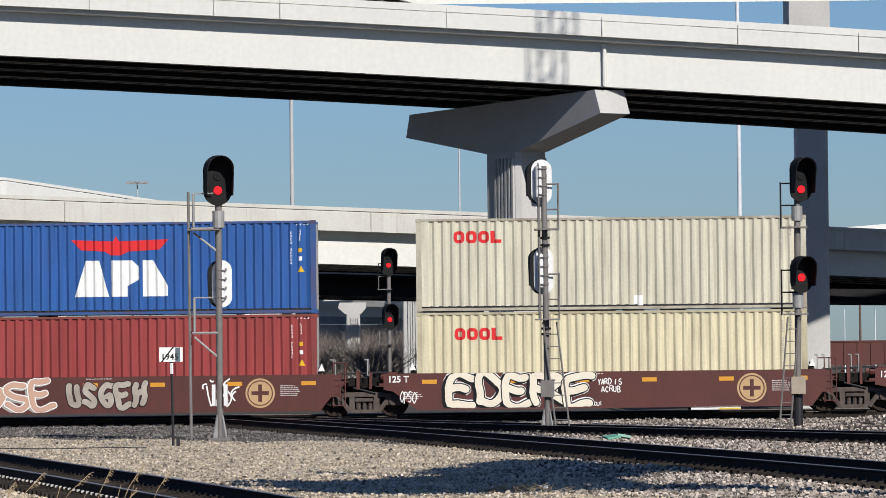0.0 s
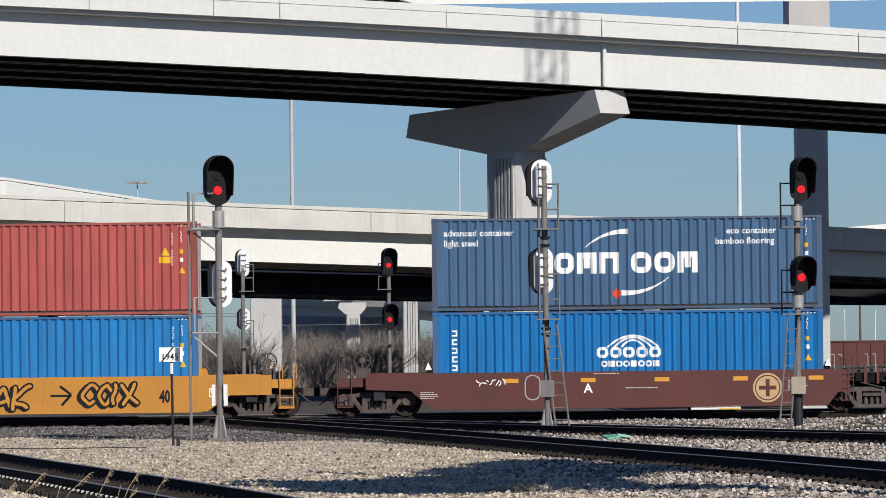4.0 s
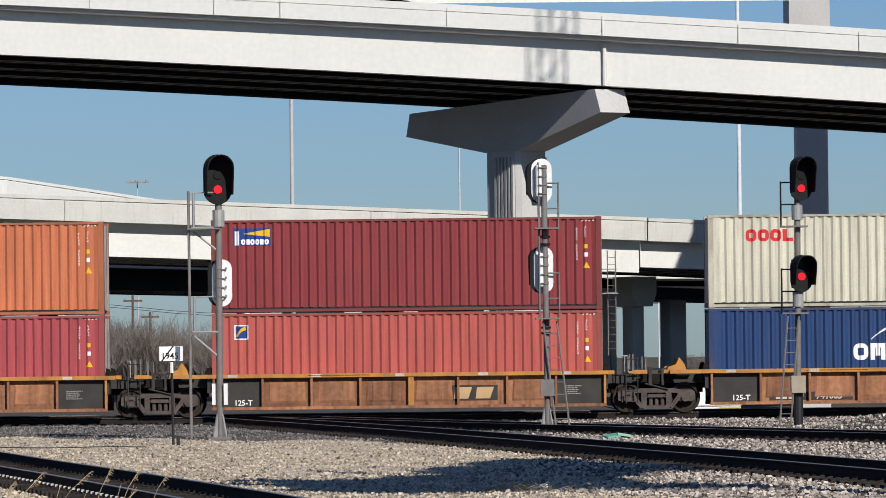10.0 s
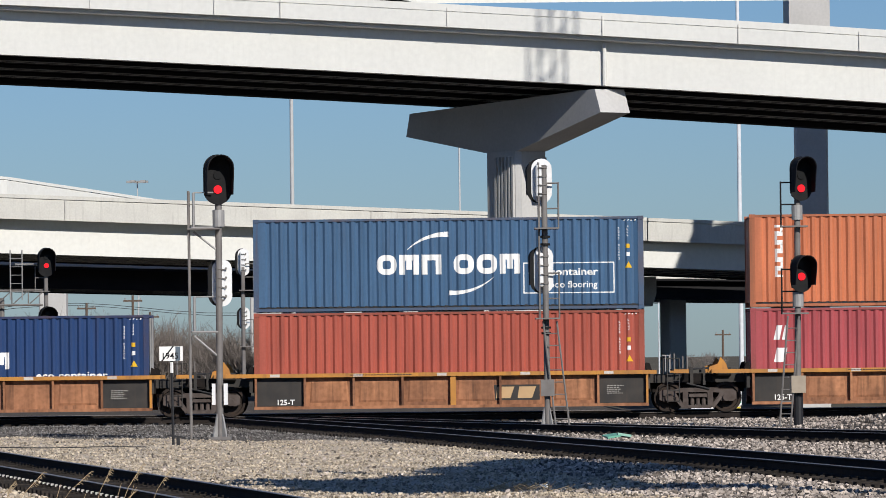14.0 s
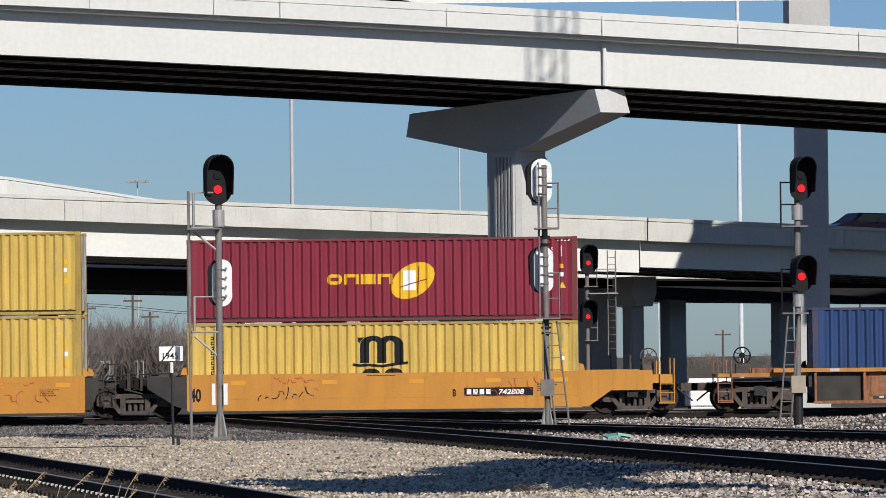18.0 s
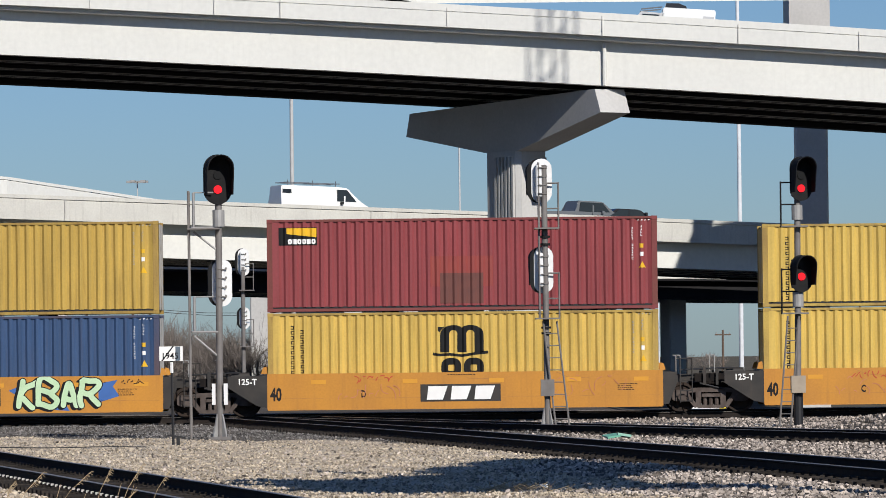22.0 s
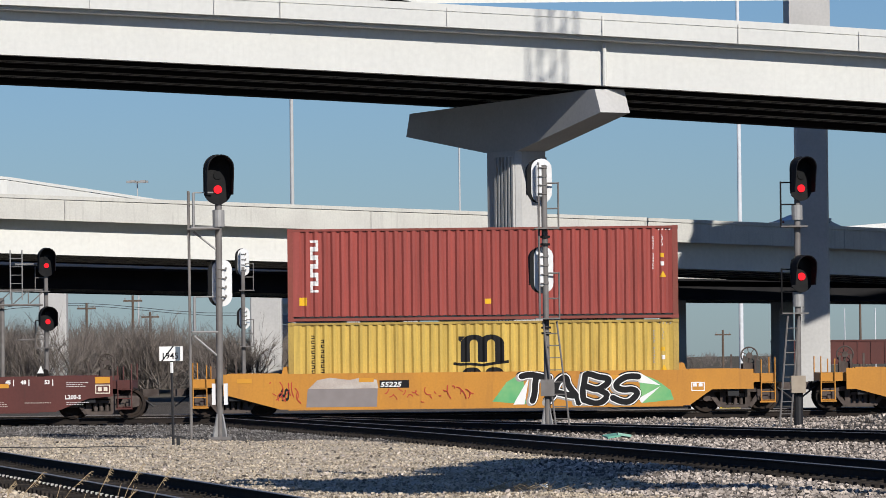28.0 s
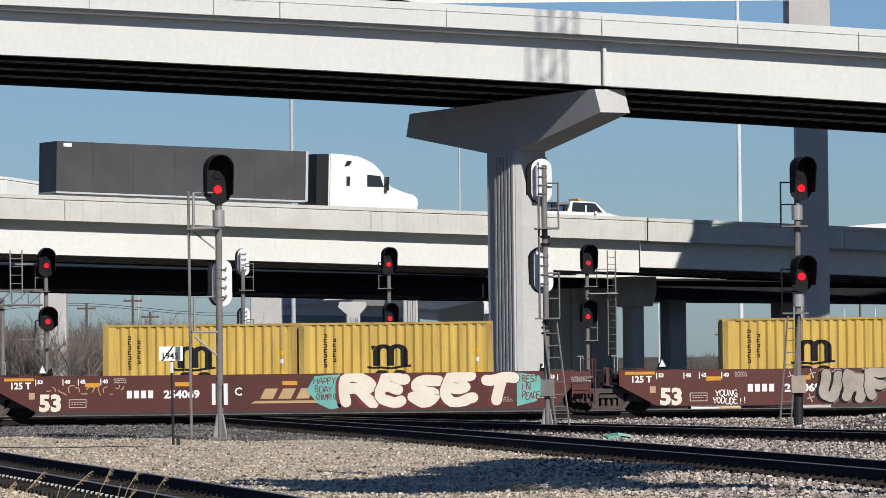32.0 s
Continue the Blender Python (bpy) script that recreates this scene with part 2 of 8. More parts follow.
# ---- ground ----
TRAIN_Y = 149.42
RAIL_TOP = 0.2
TRACKS = {
    "diagonal_track": [(-6.9, 150.5), (-0.75, 119.8), (6.2, 81.0), (8.6, 66.0), (9.7, 56)],
    "crossing_track": [(-4.5, 147.0), (2.4, 127.8), (9.4, 109.0), (16.5, 90)],
    "siding_track": [(-15.2, 122), (-8.2, 88), (-5.6, 76.0), (-3.0, 63.5), (-0.5, 51)],
}


def track_distance(x, y):
    """Metres to the nearest track's centre line."""
    best = abs(y - TRAIN_Y)
    for pts in TRACKS.values():
        for (ax, ay), (bx, by) in zip(pts, pts[1:]):
            dx, dy = bx - ax, by - ay
            f = max(0.0, min(1.0, ((x - ax) * dx + (y - ay) * dy) / (dx * dx + dy * dy)))
            best = min(best, math.hypot(x - ax - f * dx, y - ay - f * dy))
    return best


def tan_zone(x, y):
    """Where bare tan dirt shows through the gravel."""
    edge = 112.0 - 1.1 * x + 6.0 * noise.noise((x * 0.4, y * 0.12, 8.0))
    return 60 < y < edge and x < 2.5 + 3.0 * noise.noise((x * 0.2, y * 0.15, 2.0)) - 0.02 * (y - 90)


def swale(x, y):
    """The low ground beyond the main track, towards the tall pier."""
    def ease(a):
        a = max(0.0, min(1.0, a))
        return a * a * (3 - 2 * a)
    return -0.95 * ease((x - 5.5) / 4.5) * ease((y - 153.5) / 8.0) * ease((300.0 - y) / 40.0) * ease((66.0 - x) / 20.0)


def ground():
    bm = bmesh.new()
    for x0, x1, y0, y1, nx, ny in ((-40, 40, 30, 175, 160, 290),):
        vs = [[bm.verts.new((x0 + (x1 - x0) * i / nx, y0 + (y1 - y0) * j / ny, 0.0)) for i in range(nx + 1)] for j in range(ny + 1)]
        for row in vs:
            for v in row:
                x, y = v.co.x, v.co.y
                edge = min(1, (x + 40) / 6, (40 - x) / 6, (y - 30) / 6, (175 - y) / 6)
                mound = 0.38 * math.exp(-((x - 12.4) / 1.9) ** 2 - ((y - 127.0) / 4.5) ** 2)
                near = track_distance(x, y)
                v.co.z = swale(x, y) + mound - 0.10 * max(0.0, min(1.0, (1.7 - near) / 0.5)) + edge * (0.05 * noise.noise((x * 0.35, y * 0.2, 0)) + 0.02 * noise.noise((x * 2.1, y * 1.3, 3.0)))
        for j in range(ny):
            for i in range(nx):
                bm.faces.new((vs[j][i], vs[j][i + 1], vs[j + 1][i + 1], vs[j + 1][i]))
    far = 4000
    split = len(bm.faces)
    xs, ys = [-40 + 2.0 * i for i in range(56)], [175 + 5.0 * j for j in range(26)]
    low = [[bm.verts.new((x, y, swale(x, y))) for x in xs] for y in ys]
    for j in range(25):
        for i in range(55):
            bm.faces.new((low[j][i], low[j][i + 1], low[j + 1][i + 1], low[j + 1][i]))
    xs, ys = [40 + 2.0 * i for i in range(16)], [150 + 2.5 * j for j in range(11)]
    low = [[bm.verts.new((x, y, swale(x, y))) for x in xs] for y in ys]
    for j in range(10):
        for i in range(15):
            bm.faces.new((low[j][i], low[j][i + 1], low[j + 1][i + 1], low[j + 1][i]))
    for x0, x1, y0, y1 in ((-far, far, -far, 30), (-far, far, 300, far), (-far, -40, 30, 300), (40, far, 30, 150), (70, far, 150, 300)):
        bm.faces.new([bm.verts.new(p) for p in ((x0, y0, 0), (x1, y0, 0), (x1, y1, 0), (x0, y1, 0))])
    ob = part("ground", bm, BALLAST)
    ob.data.materials.append(SOIL)
    ob.data.materials.append(DIRT)
    ob.data.materials.append(BED)
    for p in ob.data.polygons:
        # the dark bed colour carries on beyond the main track
        if 157 < p.center.y < 230:
            p.material_index = 3
        elif p.index >= split:
            p.material_index = 1
        elif track_distance(p.center.x, p.center.y) < 1.3:
            p.material_index = 3
        elif tan_zone(p.center.x, p.center.y):
            p.material_index = 2
    return tagged(ob, "grey and tan ballast gravel and bare dirt", "ground", kind="structure")


# ---- tracks ----


def track(name, line, ties, label):
    """Two rails on ties along the points of a line."""
    root = thing(name, (0, 0, 0), label, "railway track", kind="structure")
    pts = [Vector((*p, 0)) for p in line]
    sides = []
    for i, p in enumerate(pts):
        d = (pts[min(i + 1, len(pts) - 1)] - pts[max(i - 1, 0)]).normalized()
        sides.append(Vector((d.y, -d.x, 0)))
    web = [(-0.07, -0.17), (0.07, -0.17), (0.07, -0.155), (0.012, -0.13), (0.012, -0.045), (0.036, -0.03), (0.036, -0.004), (-0.036, -0.004), (-0.036, -0.03), (-0.012, -0.045), (-0.012, -0.13), (-0.07, -0.155)]
    head = [(-0.034, -0.004), (0.034, -0.004), (0.028, 0.004), (-0.028, 0.004)]
    for s in (-0.753, 0.753):
        st = [((p + a * s).x, (p + a * s).y, RAIL_TOP, a.x, a.y, 0) for p, a in zip(pts, sides)]
        rail = sweep("rail", web, st, STEEL_RAIL, root)
        sweep("rail_head", head, st, RAIL_SHINE, rail, "bright worn rail head")
    tie = a_box(-0.115, 0.115, -1.3, 1.3, -0.13, 0.026)
    box(tie, -0.09, 0.09, -0.95, -0.56, 0.03, 0.042)
    box(tie, -0.09, 0.09, 0.56, 0.95, 0.03, 0.042)
    for s in (-1, 1):
        for e in (0.66, 0.85):
            box(tie, -0.055, -0.035, s * e - 0.012, s * e + 0.012, 0.042, 0.068)
            box(tie, 0.035, 0.055, s * e - 0.012, s * e + 0.012, 0.042, 0.068)
    first = part("tie", tie, TIE, root)
    me = first.data
    bpy.data.objects.remove(first)
    n = 0
    for a, b in zip(pts, pts[1:]):
        d = b - a
        k = int(d.length / 0.53)
        for i in range(k):
            p = a + d * ((i + 0.5) / k)
            n += 1
            if n > ties:
                break
            shared("tie", me, root, pose(p.x, p.y, random.uniform(-0.012, 0.006), 0, 0, math.degrees(math.atan2(d.y, d.x)) + random.uniform(-1, 1)))
    return root


# ---- bridges ----
def bridge(name, near, width, fall, barrier_h, slab, depth, overhang, girders, label, concrete=CONCRETE, barrier_mat=None, joints=(), drip=0.0):
    """A girder bridge. near: stations (x, y, z of the near girder's soffit); fall: drop per metre across."""
    root = thing(name, (0, 0, 0), label, "highway bridge", kind="structure")
    st = []
    for i, (x, y, z) in enumerate(near):
        a, b = near[max(i - 1, 0)], near[min(i + 1, len(near) - 1)]
        d = Vector((b[0] - a[0], b[1] - a[1], 0)).normalized()
        st.append((x, y, z, -d.y, d.x, -fall))
    top = depth
    sweep("deck", [(-overhang, top), (width + overhang, top), (width + overhang, top + slab), (-overhang, top + slab)], st, concrete, root)
    h = top + slab
    g0 = -overhang
    lip = h - 0.07 if drip else top - 0.06
    out = g0 - drip
    sweep("barrier", [(out - 0.03, lip), (g0 + 0.3, lip), (g0 + 0.32, h + 0.002), (g0 + 0.22, h + barrier_h), (out - 0.05, h + barrier_h), (out - 0.05, h + barrier_h - 0.3), (out - 0.005, h + barrier_h - 0.31), (out - 0.005, h + barrier_h - 0.335), (out - 0.04, h + barrier_h - 0.345)] if drip else [(g0 - 0.03, lip), (g0 + 0.32, h + 0.002), (g0 + 0.22, h + barrier_h), (g0 - 0.085, h + barrier_h), (g0 - 0.085, h + barrier_h - 0.2), (g0 + 0.0, h + barrier_h - 0.21), (g0 - 0.03, h + barrier_h - 0.29)], st, barrier_mat or concrete, root)
    g0 = out
    for x in joints:
        k = [q for q in range(len(near) - 1) if near[q][0] <= x <= near[q + 1][0]][0]
        f = (x - near[k][0]) / (near[k + 1][0] - near[k][0])
        y, z = near[k][1] + f * (near[k + 1][1] - near[k][1]), near[k][2] + f * (near[k + 1][2] - near[k][2])
        ax, ay = st[k][3], st[k][4]
        part("expansion_joint", a_box(x + ax * (g0 - 0.056) - 0.016, x + ax * (g0 - 0.056) + 0.016, y + ay * (g0 - 0.056) - 0.02, y + ay * (g0 - 0.056) + 0.1, z + lip + 0.03, z + h + barrier_h - 0.06 + fall * g0), JOINT, root)
    sweep("barrier", [(width + overhang + 0.03, top - 0.06), (width + overhang - 0.32, h + 0.002), (width + overhang - 0.22, h + barrier_h), (width + overhang + 0.02, h + barrier_h)], st, barrier_mat or concrete, root)
    for g in range(girders):
        u = 0.0 if g == 0 else width * g / (girders - 1)
        if g == 0:
            sec = [(0, 0), (0.4, 0), (0.4, top - 0.15), (0.45, top - 0.003), (0, top - 0.003)]
        else:
            sec = [(u - 0.38, 0), (u + 0.38, 0), (u + 0.38, 0.2), (u + 0.1, 0.35), (u + 0.1, top - 0.2), (u + 0.45, top - 0.003), (u - 0.45, top - 0.003), (u - 0.1, top - 0.2), (u - 0.1, 0.35), (u - 0.38, 0.2)]
        sweep("girder", sec, st, concrete if g == 0 else BRIDGE_SHADE, root, "" if g == 0 else "dark steel inner girder")
        # pale strip: light bounced onto the flange is put into its colour
        if g and u < width * 0.9:
            sweep("flange_edge", [(u - 0.40, 0.02), (u - 0.24, -0.012), (u - 0.24, -0.003), (u - 0.39, 0.06)], st, CONCRETE_GREY, root, "pale bottom flange edge")
    # dark sheet stands for the shade on the slab's underside
    sweep("deck_form", [(0.46, top - 0.07), (width + overhang + 0.06, top - 0.07), (width + overhang + 0.06, top - 0.062), (width + overhang - 0.3, top - 0.005), (0.46, top - 0.005)], st, BRIDGE_SHADE, root, "dark metal deck form under the slab")
    return root, st


# ---- the train ----
CORR = 0.2775


def profile(x, length):
    """How deep the corrugated side lies behind its outer face at x."""
    a, b = 0.30, length - 0.30
    if x < a or x > b:
        return 0.0
    t = ((x - a) / CORR) % 1.0
    if t < 0.26:
        return 0.0
    if t < 0.50:
        return 0.055 * (t - 0.26) / 0.24
    if t < 0.76:
        return 0.055
    return 0.055 * (1 - (t - 0.76) / 0.24)


def breaks(length):
    out = []
    k = 0
    while 0.30 + k * CORR < length - 0.30:
        for t in (0, 0.26, 0.50, 0.76):
            x = 0.30 + (k + t) * CORR
            if x < length - 0.30:
                out.append(x)
        k += 1
    return out + [length - 0.30]


FACE = -1.219


def corrugated(length, z0, z1, y, sign):
    bm = bmesh.new()
    xs = [0.16] + breaks(length) + [length - 0.16]
    lo, hi = [], []
    for x in xs:
        d = profile(x, length)
        lo.append(bm.verts.new((x, y + sign * (0.012 + d), z0)))
        hi.append(bm.verts.new((x, y + sign * (0.012 + d), z1)))
    for i in range(len(xs) - 1):
        bm.faces.new((lo[i], lo[i + 1], hi[i + 1], hi[i]))
    return bm


def container(at, length, height, paint_mat, colour, frame_mat=None, group="shipping containers"):
    """A shipping container with corrugated sides, posts, rails, castings and doors."""
    fm = frame_mat or WORN[paint_mat.name]
    root = thing("shipping_container", at, colour, "shipping container", group)
    part("side_wall", corrugated(length, 0.15, height - 0.09, FACE, 1), paint_mat, root)
    part("side_wall", corrugated(length, 0.15, height - 0.09, -FACE, -1), paint_mat, root)
    bm = bmesh.new()
    n = int(length / 0.42)
    for i in range(n):
        x = 0.2 + (length - 0.4) * i / n
        box(bm, x, x + (length - 0.4) / n * 0.6, -1.15, 1.15, height - 0.04, height - 0.015)
    box(bm, 0.05, length - 0.05, -1.19, 1.19, height - 0.075, height - 0.0405)
    part("roof", bm, paint_mat, root)
    part("floor", a_box(0.1, length - 0.1, -1.17, 1.17, 0.1, 0.16), BLACK, root)
    for s in (-1, 1):
        channel = a_box(0.17, length - 0.17, min(s * 1.165, s * 1.12), max(s * 1.165, s * 1.12), 0.012, 0.17)
        box(channel, 0.17, length - 0.17, min(s * 1.212, s * 1.166), max(s * 1.212, s * 1.166), 0.012, 0.085)
        part("bottom_rail", channel, fm, root)
        part("top_rail", a_box(0.17, length - 0.17, min(s * 1.216, s * 1.14), max(s * 1.216, s * 1.14), height - 0.085, height - 0.012), fm, root)
        for x0 in (0.0, length - 0.17):
            part("corner_post", a_box(x0, x0 + 0.17, min(s * 1.214, s * 1.05), max(s * 1.214, s * 1.05), 0.12, height - 0.12), fm, root)
            for z0 in (0.0, height - 0.118):
                c = a_box(x0 - 0.004, x0 + 0.178, min(s * 1.223, s * 1.06), max(s * 1.223, s * 1.06), z0, z0 + 0.118)
                box(c, x0 + 0.05, x0 + 0.125, s * 1.2235 - 0.001, s * 1.2235 + 0.001, z0 + 0.04, z0 + 0.08)
                part("corner_casting", c, fm, root)
    bm = bmesh.new()
    ys = [-1.05 + 0.0875 * k for k in range(25)]
    front = [(0.02 if k % 4 in (0, 1) else 0.055, y) for k, y in enumerate(ys)]
    ring = front + [(0.075, ys[-1]), (0.075, ys[0])]
    lo_r = [bm.verts.new((x, y, 0.15)) for x, y in ring]
    hi_r = [bm.verts.new((x, y, height - 0.11)) for x, y in ring]
    bm.faces.new(lo_r)
    bm.faces.new(hi_r[::-1])
    for k in range(len(ring)):
        q = (k + 1) % len(ring)
        bm.faces.new((lo_r[k], lo_r[q], hi_r[q], hi_r[k]))
    part("end_wall", bm, paint_mat, root)
    for s in (-1, 1):
        bm = a_box(length - 0.05, length - 0.02, min(s * 1.05, s * 0.01), max(s * 1.05, s * 0.01), 0.15, height - 0.11)
        for i in range(4):
            z = 0.3 + i * (height - 0.75) / 3
            box(bm, length - 0.025, length - 0.012, min(s * 0.95, s * 0.1), max(s * 0.95, s * 0.1), z, z + 0.2)
        door = part("door", bm, paint_mat, root)
        for y in (0.3, 0.75):
            part("lock_rod", rod(bmesh.new(), (length + 0.005, s * y, 0.12), (length + 0.005, s * y, height - 0.1), 0.017, 6), GALV, door)
    root["length"] = length
    return root


SCALE = 1 / 56.68


def shift_at(t):
    """How far the train has gone by t seconds."""
    return (438.5 * t + 0.75 * t * t + 0.005 * t ** 3) * SCALE


MOVING = []
SPINS = []


def rides(ob, x, z):
    MOVING.append((ob, x, z))
    return ob


WHEEL_R = 0.46


def ring_plate(outer, holes, y0, y1):
    """A cast plate in x and z with openings through it."""
    bm = bmesh.new()
    loops = [[bm.verts.new((u, y0, v)) for u, v in pts] for pts in (outer, *holes)]
    edges = [bm.edges.new((a, b)) for vs in loops for a, b in zip(vs, vs[1:] + vs[:1])]
    bmesh.ops.triangle_fill(bm, use_beauty=True, use_dissolve=False, edges=edges)
    got = bmesh.ops.extrude_face_region(bm, geom=bm.faces[:])
    for v in got["geom"]:
        if isinstance(v, bmesh.types.BMVert):
            v.co.y = y1
    return bm


def truck(car, x):
    """A two-axle truck under a car, centred at x: cast side frames with triangular windows, springs, bearings and wheels."""
    root = part("truck", a_box(x - 0.2, x + 0.2, -0.94, 0.94, 0.36, 0.62), SHADE_BLACK, car, "dark cast steel truck")
    half = [(0.0, 0.76), (0.5, 0.76), (0.72, 0.71), (1.12, 0.70), (1.2, 0.64), (1.2, 0.40), (1.08, 0.34), (0.74, 0.34), (0.66, 0.42), (0.46, 0.17), (0.40, 0.12), (0.0, 0.12)]
    outer = half + [(-u, v) for u, v in half[::-1] if u > 0]
    tri = [(0.47, 0.62), (0.68, 0.60), (0.64, 0.52), (0.47, 0.29)]
    for s in (-1, 1):
        y0, y1 = sorted((s * 0.95, s * 1.09))
        holes = [[(x - 0.30, 0.22), (x + 0.30, 0.22), (x + 0.30, 0.62), (x - 0.30, 0.62)], [(x + u, v) for u, v in tri], [(x - u, v) for u, v in tri]]
        side = part("side_frame", ring_plate([(x + u, v) for u, v in outer], holes, y0, y1), TRUCK, root, "grey dusty cast side frame")
        ys = s * 1.0
        part("bolster_end", prism(bmesh.new(), [(x - 0.29, 0.47), (x + 0.29, 0.47), (x + 0.27, 0.575), (x - 0.27, 0.575)], *sorted((s * 0.98, s * 1.13))), TRUCK, side)
        for i in range(3):
            xx = x - 0.18 + i * 0.18
            part("spring", rod(bmesh.new(), (xx, ys, 0.225), (xx, ys, 0.465), 0.066, 8), TRUCK, side)
        for e in (-1, 1):
            rib = [(x + e * 0.50, 0.12), (x + e * 0.42, 0.17), (x + e * 0.68, 0.49), (x + e * 0.76, 0.45)]
            part("diagonal_rib", prism(bmesh.new(), rib if e > 0 else rib[::-1], *sorted((s * 1.091, s * 1.125))), TRUCK, side)
            part("bearing_cap", prism(bmesh.new(), disc(0.125, 12, x + e * 0.9, WHEEL_R), *sorted((s * 1.04, s * 1.17))), TRUCK, side, "rusty bearing end cap")
    for e in (-1, 1):
        part("brake_beam", a_box(x + e * 0.36 - 0.05, x + e * 0.36 + 0.05, -0.9, 0.9, 0.28, 0.4), SHADE_BLACK, root)
        ws = new("wheelset")
        ws.parent = car
        ws.matrix_basis = pose(x + e * 0.9, 0, WHEEL_R)
        part("axle", rod(bmesh.new(), (0, -0.9, 0), (0, 0.9, 0), 0.08, 8), SHADE_BLACK, ws)
        for s in (-1, 1):
            bm = bmesh.new()
            rings = []
            for rr, yy in ((WHEEL_R, 0.72), (WHEEL_R, 0.85), (WHEEL_R - 0.07, 0.852), (WHEEL_R - 0.09, 0.79), (0.17, 0.78), (0.14, 0.87), (0.001, 0.872)):
                rings.append([bm.verts.new((rr * math.cos(k * math.pi / 14), s * yy, rr * math.sin(k * math.pi / 14))) for k in range(28)])
            for a, b in zip(rings, rings[1:]):
                for k in range(28):
                    q = (k + 1) % 28
                    bm.faces.new((a[k], a[q], b[q], b[k]))
            prism(bm, disc(WHEEL_R + 0.025, 28), min(s * 0.69, s * 0.719), max(s * 0.69, s * 0.719))
            for k in range(3):
                c = disc(0.045, 8, 0.27 * math.cos(k * 2.094), 0.27 * math.sin(k * 2.094))
                prism(bm, c, min(s * 0.775, s * 0.80), max(s * 0.775, s * 0.80))
            part("wheel", bm, WHEEL, ws)
        SPINS.append((ws, x + e * 0.9, car))




